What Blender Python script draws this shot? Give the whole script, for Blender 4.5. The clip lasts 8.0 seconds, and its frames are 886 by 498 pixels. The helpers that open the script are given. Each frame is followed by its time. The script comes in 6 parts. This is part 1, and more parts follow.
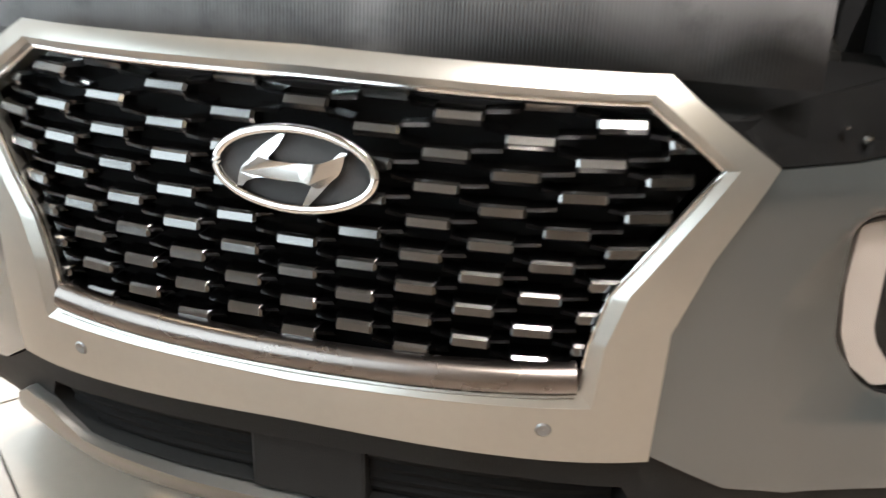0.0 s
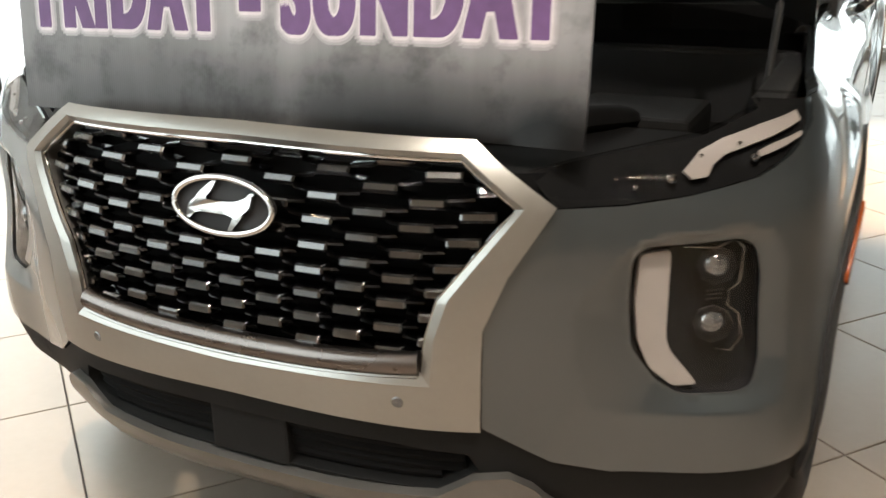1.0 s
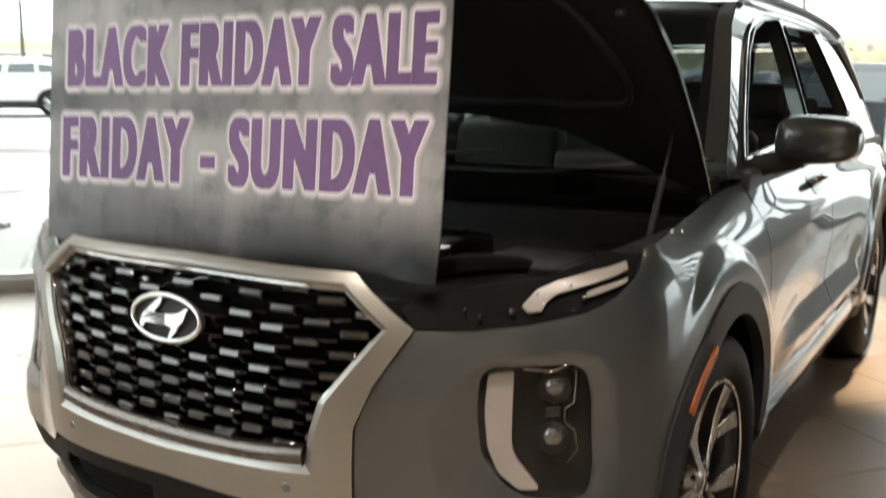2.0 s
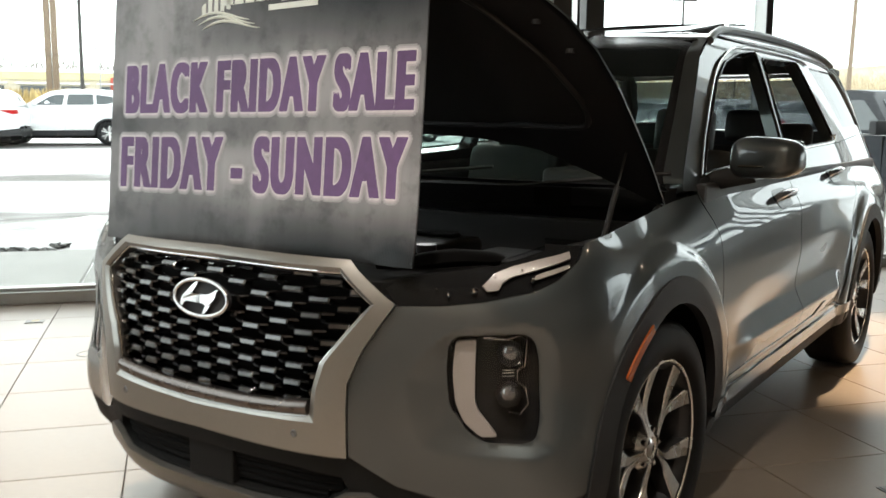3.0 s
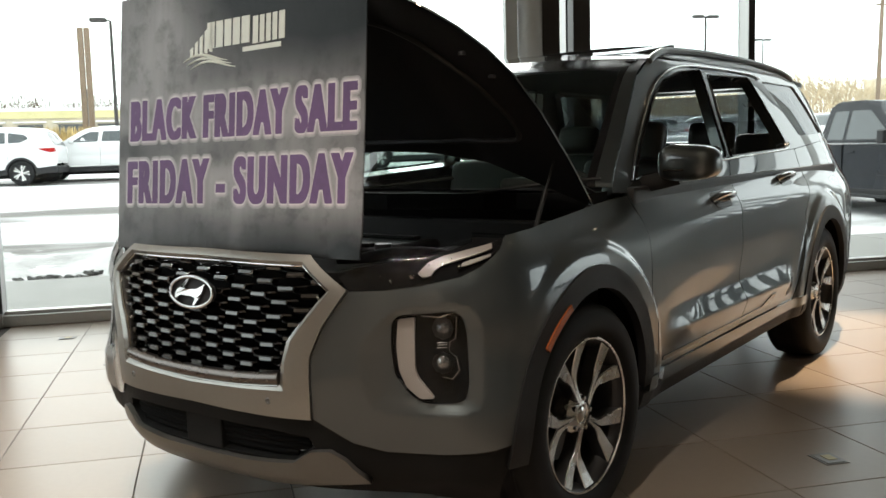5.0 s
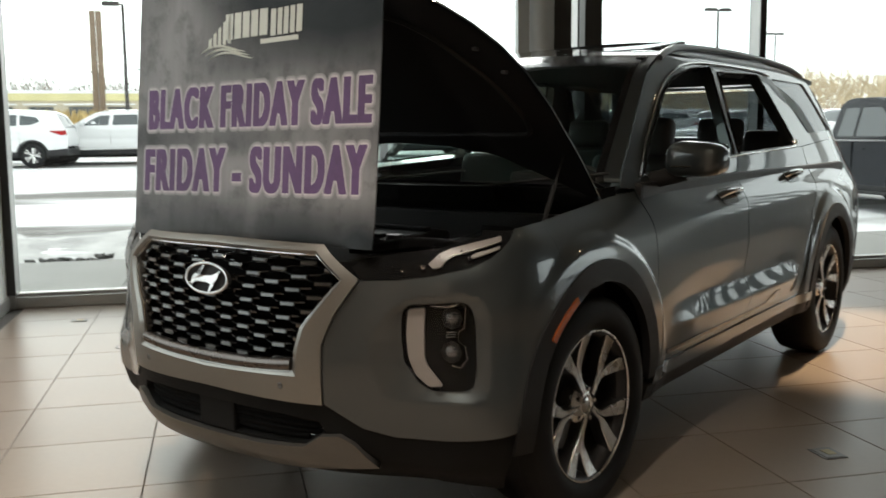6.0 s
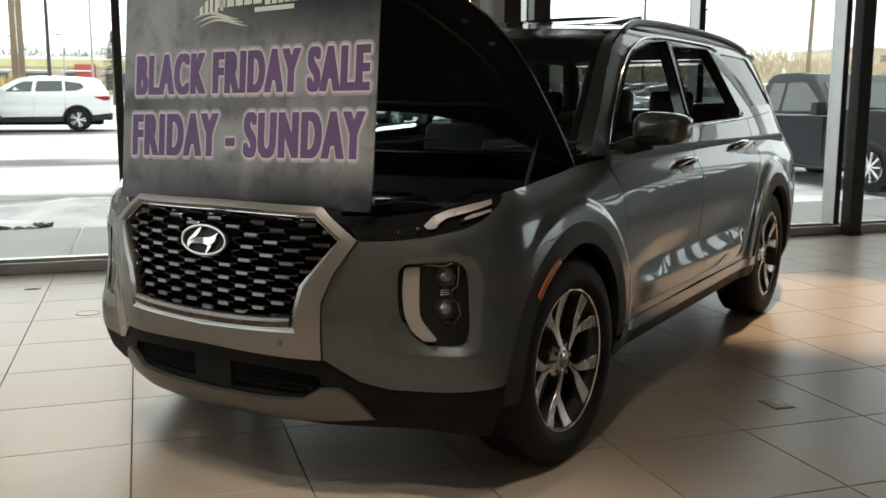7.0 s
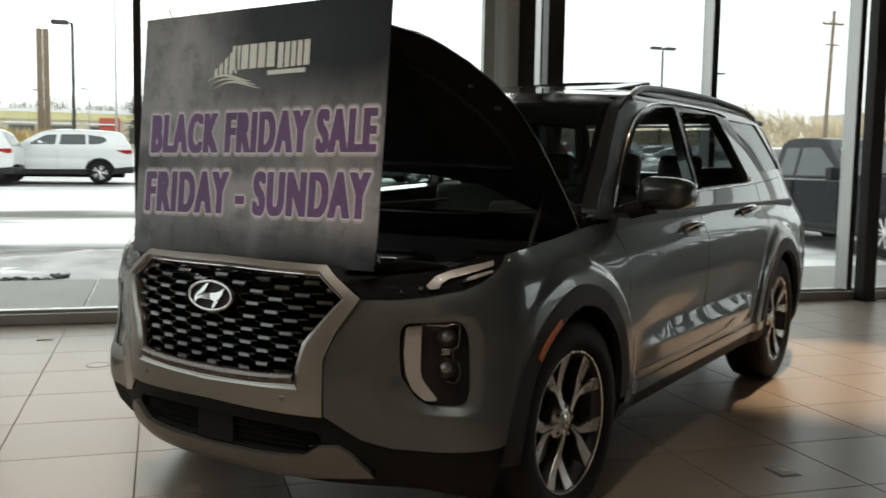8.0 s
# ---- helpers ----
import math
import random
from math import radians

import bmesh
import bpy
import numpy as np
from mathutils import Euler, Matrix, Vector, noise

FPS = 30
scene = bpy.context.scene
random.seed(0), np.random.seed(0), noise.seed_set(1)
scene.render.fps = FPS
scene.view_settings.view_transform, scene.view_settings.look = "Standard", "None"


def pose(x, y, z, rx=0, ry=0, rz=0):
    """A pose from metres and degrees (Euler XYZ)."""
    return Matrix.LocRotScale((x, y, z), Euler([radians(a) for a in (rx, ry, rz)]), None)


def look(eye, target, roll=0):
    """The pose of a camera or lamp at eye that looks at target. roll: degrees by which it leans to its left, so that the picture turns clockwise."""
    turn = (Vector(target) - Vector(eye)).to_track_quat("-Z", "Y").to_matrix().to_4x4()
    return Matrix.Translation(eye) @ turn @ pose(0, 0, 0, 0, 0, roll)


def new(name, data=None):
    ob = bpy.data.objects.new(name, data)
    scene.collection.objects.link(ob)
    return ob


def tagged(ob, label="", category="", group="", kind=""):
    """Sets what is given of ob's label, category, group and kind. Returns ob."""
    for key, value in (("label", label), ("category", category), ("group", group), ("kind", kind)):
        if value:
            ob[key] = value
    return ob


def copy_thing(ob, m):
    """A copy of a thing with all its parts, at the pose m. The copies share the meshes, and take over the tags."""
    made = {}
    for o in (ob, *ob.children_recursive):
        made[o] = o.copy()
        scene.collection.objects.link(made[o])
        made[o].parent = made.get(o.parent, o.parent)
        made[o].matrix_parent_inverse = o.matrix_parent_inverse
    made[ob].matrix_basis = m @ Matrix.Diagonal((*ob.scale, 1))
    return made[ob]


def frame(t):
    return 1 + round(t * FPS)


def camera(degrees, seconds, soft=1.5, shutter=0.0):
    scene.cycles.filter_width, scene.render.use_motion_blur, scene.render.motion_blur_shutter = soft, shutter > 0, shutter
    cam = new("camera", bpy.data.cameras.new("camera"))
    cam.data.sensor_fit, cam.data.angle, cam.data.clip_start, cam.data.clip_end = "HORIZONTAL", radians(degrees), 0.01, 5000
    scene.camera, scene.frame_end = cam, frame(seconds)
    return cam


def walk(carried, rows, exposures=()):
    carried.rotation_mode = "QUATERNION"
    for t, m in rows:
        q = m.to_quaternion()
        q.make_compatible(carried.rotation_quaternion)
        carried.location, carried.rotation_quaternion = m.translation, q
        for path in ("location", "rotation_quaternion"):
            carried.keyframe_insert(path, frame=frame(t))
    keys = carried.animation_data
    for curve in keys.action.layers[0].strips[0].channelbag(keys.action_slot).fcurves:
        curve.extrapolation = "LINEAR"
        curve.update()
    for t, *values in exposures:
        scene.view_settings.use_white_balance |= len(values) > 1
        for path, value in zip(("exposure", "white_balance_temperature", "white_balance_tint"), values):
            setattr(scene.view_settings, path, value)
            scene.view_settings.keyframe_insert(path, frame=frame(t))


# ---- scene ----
cam = camera(50.9, 8.0, 1.5, 0.5)

PATH = [
    (0, (0.432, -0.855, 1.206), (-0.02, 0.912, 0.385), 1.8),
    (0.5, (0.701, -1.002, 1.247), (0.007, 0.734, 0.536), 1.3),
    (1, (0.963, -1.096, 1.289), (0.169, 0.612, 0.616), -0.7),
    (1.5, (1.178, -1.206, 1.298), (0.306, 0.513, 0.765), 0.6),
    (2, (1.478, -1.221, 1.314), (0.455, 0.464, 0.978), 0.6),
    (2.2, (1.587, -1.244, 1.33), (0.507, 0.418, 1.063), -0.5),
    (3.3, (1.955, -1.591, 1.294), (0.816, 0.029, 1.015), 1.3),
    (3.5, (2.046, -1.619, 1.294), (0.9, -0.003, 1.024), 2.1),
    (4, (2.232, -1.66, 1.287), (1.103, -0.044, 0.952), 0.1),
    (4.5, (2.293, -1.697, 1.287), (1.133, -0.088, 1.031), -1.4),
    (4.7, (2.305, -1.716, 1.269), (1.142, -0.105, 1.042), -1.5),
    (5.8, (2.361, -1.78, 1.291), (1.142, -0.212, 1.059), -1.0),
    (6, (2.354, -1.794, 1.288), (1.165, -0.205, 1.043), -0.5),
    (6.5, (2.298, -1.887, 1.279), (1.181, -0.251, 1.003), 0.3),
    (7, (2.277, -2.033, 1.279), (1.22, -0.363, 0.973), 0.1),
    (7.5, (2.315, -2.085, 1.293), (1.294, -0.381, 1.062), 0.4),
    (8, (2.333, -2.042, 1.293), (1.238, -0.379, 1.109), 1.0),
]
EXPOSURES = [(0, 1.36, 6050, 10), (0.5, 1.13, 6300, 10), (1, 0.72, 6450, 10), (1.5, 0.86, 6600, 10), (2, 0.44, 6600, 10), (3.5, 0.15, 6450, 10), (4.5, 0.03, 6500, 10), (6, -0.47, 6600, 10), (6.5, -0.48, 6620, 10), (7.5, -0.55, 6650, 10), (8, -0.84, 6650, 10)]
walk(cam, [(t, look(eye, target, roll)) for t, eye, target, roll in PATH], EXPOSURES)

# ---- world, light, exposure ----
YAW = 50.3  # the showroom's grid is turned against the car
ROOM = pose(0, 0, 0, 0, 0, YAW)
world = bpy.data.worlds.new("overcast")
scene.world = world
world.use_nodes = True
wn = world.node_tree
wn.nodes.clear()
w_out = wn.nodes.new("ShaderNodeOutputWorld")
w_bg = wn.nodes.new("ShaderNodeBackground")
w_sky = wn.nodes.new("ShaderNodeTexSky")
w_sat = wn.nodes.new("ShaderNodeHueSaturation")
w_sky.sky_type, w_sky.sun_disc = "NISHITA", False
w_sky.sun_elevation, w_sky.sun_rotation = radians(22), radians(-60)
w_sky.air_density, w_sky.dust_density, w_sky.ozone_density = 1.0, 6.0, 1.0
w_sat.inputs["Saturation"].default_value = 0.22
w_bg.inputs["Strength"].default_value = 0.15
wn.links.new(w_sky.outputs[0], w_sat.inputs["Color"])
w_mix = wn.nodes.new("ShaderNodeMix")
w_mix.data_type = "RGBA"
w_mix.inputs["Factor"].default_value = 0.8
w_mix.inputs[7].default_value = (22.0, 22.3, 22.4, 1)  # even cloud cover
wn.links.new(w_sat.outputs[0], w_mix.inputs[6])
wn.links.new(w_mix.outputs[2], w_bg.inputs["Color"])
wn.links.new(w_bg.outputs[0], w_out.inputs["Surface"])

sun = new("sun", bpy.data.lights.new("sun", "SUN"))
sun.data.energy, sun.data.angle, sun.data.color = 1.2, radians(14), (1.0, 0.96, 0.9)
sun.matrix_world = look((-20, 34, 18), (0, 0, 0))


# ---- materials ----
def mat(name, color, rough=0.5, metal=0.0, vary=0.06, scale=8.0, bump=0.0, bump_scale=120.0, coat=0.0, spec=0.5, island=0.0, rand=0.0, steady=False):
    m = bpy.data.materials.new(name)
    m.use_nodes = True
    n, l = m.node_tree.nodes, m.node_tree.links
    b = n["Principled BSDF"]
    b.inputs["Roughness"].default_value, b.inputs["Metallic"].default_value = rough, metal
    b.inputs["Coat Weight"].default_value, b.inputs["Coat Roughness"].default_value = coat, 0.015
    b.inputs["Specular IOR Level"].default_value = spec
    tc = n.new("ShaderNodeTexCoord")
    big, fine = n.new("ShaderNodeTexNoise"), n.new("ShaderNodeTexNoise")
    big.inputs["Scale"].default_value, fine.inputs["Scale"].default_value = scale, scale * 14
    big.inputs["Detail"].default_value = 5
    for t in (big, fine):
        l.new(tc.outputs["Object"], t.inputs["Vector"])
    add = n.new("ShaderNodeMath")
    add.operation = "MULTIPLY_ADD"
    add.inputs[1].default_value = 0.4
    l.new(fine.outputs["Fac"], add.inputs[0])
    l.new(big.outputs["Fac"], add.inputs[2])
    ramp = n.new("ShaderNodeMapRange")
    ramp.inputs["From Min"].default_value, ramp.inputs["From Max"].default_value = 0.4, 1.0
    ramp.inputs["To Min"].default_value, ramp.inputs["To Max"].default_value = 1 - vary, 1 + vary
    l.new(add.outputs[0], ramp.inputs["Value"])
    last = ramp.outputs[0]
    if rand:
        info, mr, mul = n.new("ShaderNodeObjectInfo"), n.new("ShaderNodeMapRange"), n.new("ShaderNodeMath")
        mr.inputs["To Min"].default_value, mr.inputs["To Max"].default_value = 1 - rand, 1 + rand
        mul.operation = "MULTIPLY"
        l.new(info.outputs["Random"], mr.inputs["Value"])
        l.new(mr.outputs[0], mul.inputs[0])
        l.new(last, mul.inputs[1])
        last = mul.outputs[0]
    if island:
        geo, mr, mul = n.new("ShaderNodeNewGeometry"), n.new("ShaderNodeMapRange"), n.new("ShaderNodeMath")
        mr.inputs["To Min"].default_value, mr.inputs["To Max"].default_value = 1 - island, 1 + island
        mul.operation = "MULTIPLY"
        l.new(geo.outputs["Random Per Island"], mr.inputs["Value"])
        l.new(mr.outputs[0], mul.inputs[0])
        l.new(last, mul.inputs[1])
        last = mul.outputs[0]
    sc = n.new("ShaderNodeVectorMath")
    sc.operation = "SCALE"
    sc.inputs[0].default_value = color
    l.new(last, sc.inputs["Scale"])
    l.new(sc.outputs[0], b.inputs["Base Color"])
    rr = n.new("ShaderNodeMapRange")
    rr.inputs["To Min"].default_value, rr.inputs["To Max"].default_value = max(rough - 0.06, 0.02), min(rough + 0.06, 1)
    l.new(big.outputs["Fac"], rr.inputs["Value"])
    if not steady:
        l.new(rr.outputs[0], b.inputs["Roughness"])
    if bump:
        bn, bm_ = n.new("ShaderNodeTexNoise"), n.new("ShaderNodeBump")
        bn.inputs["Scale"].default_value, bm_.inputs["Strength"].default_value, bm_.inputs["Distance"].default_value = bump_scale, bump, 0.002
        l.new(tc.outputs["Object"], bn.inputs["Vector"])
        l.new(bn.outputs["Fac"], bm_.inputs["Height"])
        l.new(bm_.outputs[0], b.inputs["Normal"])
    return m


def glass(name, tint, ior=1.45, rough=0.0):
    """Thin sheet glass: clear with a Fresnel sheen."""
    m = bpy.data.materials.new(name)
    m.use_nodes = True
    n, l = m.node_tree.nodes, m.node_tree.links
    n.clear()
    out, mix, tr, gl, lw, pw, fr = (n.new("ShaderNode" + k) for k in ("OutputMaterial", "MixShader", "BsdfTransparent", "BsdfGlossy", "LayerWeight", "Math", "Math"))
    tr.inputs["Color"].default_value = (*tint, 1)
    gl.inputs["Roughness"].default_value = rough
    # sheen that grows towards grazing views, alike from both sides
    f0 = ((ior - 1) / (ior + 1)) ** 2
    lw.inputs["Blend"].default_value = 0.5
    pw.operation, pw.inputs[1].default_value = "POWER", 5.0
    fr.operation, fr.inputs[1].default_value, fr.inputs[2].default_value = "MULTIPLY_ADD", 1 - f0, f0
    l.new(lw.outputs["Facing"], pw.inputs[0])
    l.new(pw.outputs[0], fr.inputs[0])
    l.new(fr.outputs[0], mix.inputs["Fac"])
    l.new(tr.outputs[0], mix.inputs[1])
    l.new(gl.outputs[0], mix.inputs[2])
    l.new(mix.outputs[0], out.inputs["Surface"])
    return m


def glow(name, color, strength):
    m = bpy.data.materials.new(name)
    m.use_nodes = True
    b = m.node_tree.nodes["Principled BSDF"]
    b.inputs["Emission Color"].default_value, b.inputs["Emission Strength"].default_value = (*color, 1), strength
    return m


PAINT = mat("grey_metallic_paint", (0.070, 0.081, 0.085), 0.33, 0.72, 0.02, 9, coat=1.0, spec=0.0, steady=True)
PAINT.node_tree.nodes["Principled BSDF"].inputs["Coat IOR"].default_value = 1.70
STRIP = mat("bright_satin_strip", (0.20, 0.202, 0.205), 0.10, 0.9, 0.05, 6)
HATCH = mat("tinted_roof_glass", (0.03, 0.033, 0.034), 0.03, 0, 0.1, 5, spec=0.6)
ARCH_TRIM = mat("grained_grey_black_plastic", (0.012, 0.012, 0.0125), 0.56, 0, 0.15, 10, 0.3, 500, spec=0.26)
LOW_TRIM = mat("dull_black_plastic", (0.009, 0.009, 0.009), 0.62, 0, 0.15, 10, 0.35, 500, spec=0.13)
# near-black: the shade deep inside recesses is put into this colour
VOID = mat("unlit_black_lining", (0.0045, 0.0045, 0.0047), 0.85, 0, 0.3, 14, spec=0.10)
SKID = mat("satin_grey_skid", (0.16, 0.156, 0.147), 0.36, 0.85, 0.06, 6, 0.03, 700)
SATIN = mat("satin_silver", (0.32, 0.310, 0.290), 0.31, 0.9, 0.05, 6, 0.03, 700)
CHROME = mat("chrome", (0.62, 0.61, 0.60), 0.08, 1.0, 0.04, 20)
DARK_CHROME = mat("dark_chrome", (0.135, 0.132, 0.13), 0.20, 1.0, 0.10, 30)
FOOT_CHROME = mat("dusky_chrome", (0.165, 0.145, 0.135), 0.28, 1.0, 0.08, 12)
SATIN_DARK = mat("dark_satin_metal", (0.16, 0.16, 0.16), 0.35, 0.8, 0.05, 8)
INNER_PAINT = mat("dull_dark_primer", (0.022, 0.022, 0.024), 0.5, 0.2, 0.15, 10)
PIANO = mat("gloss_black", (0.009, 0.009, 0.010), 0.14, 0, 0.1, 12, spec=0.4)
CLAD = mat("grained_black_plastic", (0.017, 0.017, 0.018), 0.6, 0, 0.15, 10, 0.35, 500, spec=0.35)
BLACK = mat("matt_black", (0.010, 0.010, 0.011), 0.7, 0, 0.2, 14, 0.2, 300)
LINER = mat("black_felt_liner", (0.008, 0.008, 0.009), 0.95, 0, 0.3, 30, 0.6, 400)
RUBBER = mat("tyre_rubber", (0.008, 0.008, 0.0085), 0.60, 0, 0.2, 16, 0.2, 260, spec=0.20)
ALLOY = mat("machined_alloy", (0.72, 0.71, 0.695), 0.26, 0.95, 0.06, 14, 0.05, 600)
ALLOY_DARK = mat("dark_alloy", (0.055, 0.055, 0.058), 0.4, 0.7, 0.1, 14)
IRON = mat("brake_iron", (0.22, 0.21, 0.20), 0.45, 0.9, 0.15, 30, 0.2, 300)
ORANGE = mat("orange_reflector", (0.27, 0.062, 0.014), 0.25, 0, 0.08, 40, 0.3, 900)
GUIDE = mat("milky_light_guide", (0.26, 0.232, 0.216), 0.3, 0, 0.05, 20)
SMOKED_LENS = mat("smoked_red_lens", (0.05, 0.012, 0.012), 0.12, 0, 0.1, 30)
RED_LENS = mat("red_lens", (0.35, 0.01, 0.01), 0.2, 0, 0.1, 30)
CABIN = mat("black_leather", (0.018, 0.018, 0.02), 0.5, 0, 0.2, 12, 0.3, 350)
CAR_GLASS = glass("tinted_glass", (0.58, 0.66, 0.63))
PRIVACY = glass("privacy_glass", (0.10, 0.115, 0.12), 1.9)
HEAD_GLASS = glass("dark_lamp_cover", (0.80, 0.80, 0.80), 1.28)
LAMP_GLASS = glass("lamp_cover", (0.92, 0.92, 0.92))
LAMP_LENS = mat("projector_glass", (0.19, 0.19, 0.195), 0.06, 0.8, 0.05, 30, coat=1.0)
PANE = glass("window_glass", (0.91, 0.955, 0.95), 1.3)
TILE = mat("porcelain_tile", (0.290, 0.240, 0.198), 0.30, 0, 0.07, 2.2, 0.04, 90, rand=0.05, spec=0.23)
GROUT = mat("dark_grout", (0.07, 0.065, 0.06), 0.85, 0, 0.1, 30, 0.4, 300)
BRASS = mat("worn_brass", (0.34, 0.27, 0.15), 0.4, 0.9, 0.2, 40, 0.2, 300)
WALL_PAINT = mat("white_wall_paint", (0.78, 0.78, 0.77), 0.6, 0, 0.03, 3, 0.08, 300)
ALU = mat("anodised_aluminium", (0.46, 0.46, 0.45), 0.38, 0.6, 0.05, 6)
BRONZE = mat("dark_bronze_aluminium", (0.045, 0.043, 0.042), 0.42, 0.5, 0.12, 8)
STEEL_GREY = mat("grey_painted_steel", (0.50, 0.52, 0.52), 0.42, 0.2, 0.06, 4)
CEILING = mat("dark_ceiling", (0.10, 0.094, 0.088), 0.8, 0, 0.1, 3)
BROWN_WALL = mat("warm_brown_wall", (0.56, 0.49, 0.42), 0.6, 0, 0.1, 2, 0.1, 200)
CONCRETE = mat("concrete", (0.27, 0.265, 0.25), 0.85, 0, 0.12, 1.4, 0.4, 60)


# ---- mesh helpers ----
def link(name, verts, faces, material, parent=None, label="", smooth=True):
    me = bpy.data.meshes.new(name)
    me.from_pydata([tuple(v) for v in verts], [], faces)
    me.materials.append(material)
    me.validate()
    if smooth:
        me.shade_smooth()
    ob = new(name, me)
    ob.parent = parent
    if label:
        ob["label"] = label
    return ob


def part(name, bm, material, parent=None, label="", smooth=False, m=None):
    if m is not None:
        bm.transform(m)
    bmesh.ops.recalc_face_normals(bm, faces=bm.faces)
    me = bpy.data.meshes.new(name)
    bm.to_mesh(me)
    bm.free()
    me.materials.append(material)
    if smooth:
        me.shade_smooth()
        me.set_sharp_from_angle(angle=radians(38))
    ob = new(name, me)
    ob.parent = parent
    if label:
        ob["label"] = label
    return ob


def box(lo, hi, bevel=0.0, seg=2, bm=None):
    bm = bm or bmesh.new()
    lo, hi = Vector(lo), Vector(hi)
    d = bmesh.ops.create_cube(bm, size=1, matrix=Matrix.LocRotScale((lo + hi) / 2, None, hi - lo))
    if bevel:
        es = list({e for v in d["verts"] for e in v.link_edges})
        bmesh.ops.bevel(bm, geom=es, offset=bevel, segments=seg, profile=0.6, affect="EDGES")
    return bm


def rod(a, b, r, r2=None, seg=12, bm=None):
    bm = bm or bmesh.new()
    a, b = Vector(a), Vector(b)
    m = Matrix.Translation((a + b) / 2) @ (b - a).to_track_quat("Z", "Y").to_matrix().to_4x4()
    bmesh.ops.create_cone(bm, cap_ends=True, segments=seg, radius1=r, radius2=r if r2 is None else r2, depth=(b - a).length, matrix=m)
    return bm


def lathe(profile, seg=40, axis="x", bm=None, arc=None):
    """Turns a profile of (along the axis, radius) round the axis."""
    bm = bm or bmesh.new()
    rings = []
    for k in range(seg):
        a = 2 * math.pi * k / seg
        ring = []
        for h, r in profile:
            p = {"x": (h, r * math.cos(a), r * math.sin(a)), "z": (r * math.cos(a), r * math.sin(a), h), "y": (r * math.cos(a), h, r * math.sin(a))}[axis]
            ring.append(bm.verts.new(p))
        rings.append(ring)
    for k in range(seg):
        p, q = rings[k], rings[(k + 1) % seg]
        for i in range(len(profile) - 1):
            bm.faces.new((p[i], p[i + 1], q[i + 1], q[i]))
    return bm


def tube(points, r, seg=8, bm=None, flat=1.0):
    """A swept round or flattened bar along points."""
    bm = bm or bmesh.new()
    pts = [Vector(p) for p in points]
    rings = []
    for i, p in enumerate(pts):
        d = (pts[min(i + 1, len(pts) - 1)] - pts[max(i - 1, 0)]).normalized()
        q = d.to_track_quat("Z", "Y").to_matrix()
        rad = r[i] if isinstance(r, (list, tuple)) else r
        rings.append([bm.verts.new(p + q @ Vector((rad * math.cos(2 * math.pi * k / seg), flat * rad * math.sin(2 * math.pi * k / seg), 0))) for k in range(seg)])
    for a, b in zip(rings, rings[1:]):
        for k in range(seg):
            bm.faces.new((a[k], a[(k + 1) % seg], b[(k + 1) % seg], b[k]))
    bm.faces.new(rings[0][::-1])
    bm.faces.new(rings[-1])
    return bm


def prism(poly, lo, hi, to, bm=None):
    """A flat outline given depth; to(u, v, h) lays it in space."""
    bm = bm or bmesh.new()
    a = [bm.verts.new(to(u, v, lo)) for u, v in poly]
    b = [bm.verts.new(to(u, v, hi)) for u, v in poly]
    bm.faces.new(a[::-1])
    bm.faces.new(b)
    for i in range(len(poly)):
        j = (i + 1) % len(poly)
        bm.faces.new((a[i], a[j], b[j], b[i]))
    return bm


def spline(pts, n=24):
    """Catmull-Rom through points."""
    p = np.array(pts, float)
    q = np.vstack([2 * p[0] - p[1], p, 2 * p[-1] - p[-2]])
    out = []
    for i in range(1, len(q) - 2):
        a, b, c, d = q[i - 1 : i + 3]
        for k in range(n):
            t = k / n
            out.append(0.5 * (2 * b + (c - a) * t + (2 * a - 5 * b + 4 * c - d) * t * t + (3 * b - a - 3 * c + d) * t**3))
    out.append(p[-1])
    return np.array(out)


def smooth01(t):
    t = min(max(t, 0.0), 1.0)
    return t * t * (3 - 2 * t)


# ---- room ----
def room_box(name, lo, hi, material, bevel=0.0, parent=None, label="", category="", kind=""):
    ob = part(name, box(lo, hi, bevel), material, parent, "")
    if parent is None:
        ob.matrix_world = ROOM
    return tagged(ob, label, category, "", kind)


WEST_0, WEST_1, SILL_W, HEAD_W = -0.75, 1.5, 0.7, 2.6  # the side glazing; sill and head are set to shape its light
GLASS_W, SIDE_U, END_U, BACK_W, CEIL, HEAD, HEAD_E = 4.66, -1.45, 19.6, -11.0, 4.9, 4.5, 3.0
T0U, T0W, TS = -0.770, -0.038, 0.580
floor = tagged(room_box("floor", (SIDE_U - 0.3, BACK_W, -0.12), (END_U, GLASS_W + 0.1, -0.006), GROUT), "square beige-grey porcelain tiles on dark grout", "floor", "", "structure")
room_box("ceiling", (SIDE_U - 0.3, BACK_W, CEIL), (END_U, GLASS_W + 0.1, CEIL + 0.2), CEILING, kind="structure", label="dark painted showroom ceiling")
room_box("wall_west", (SIDE_U - 0.25, WEST_1, -0.1), (SIDE_U, GLASS_W - 0.12, CEIL), WALL_PAINT, kind="structure", label="plain white painted pier beside the glazing")
room_box("wall_south", (SIDE_U - 0.25, BACK_W - 0.25, -0.1), (END_U, BACK_W, CEIL), BROWN_WALL, kind="structure", label="plain warm brown back wall")
room_box("baseboard", (SIDE_U, WEST_1, 0.0), (SIDE_U + 0.015, GLASS_W - 0.12, 0.10), ALU, 0.003, kind="structure", label="grey skirting along the white wall")

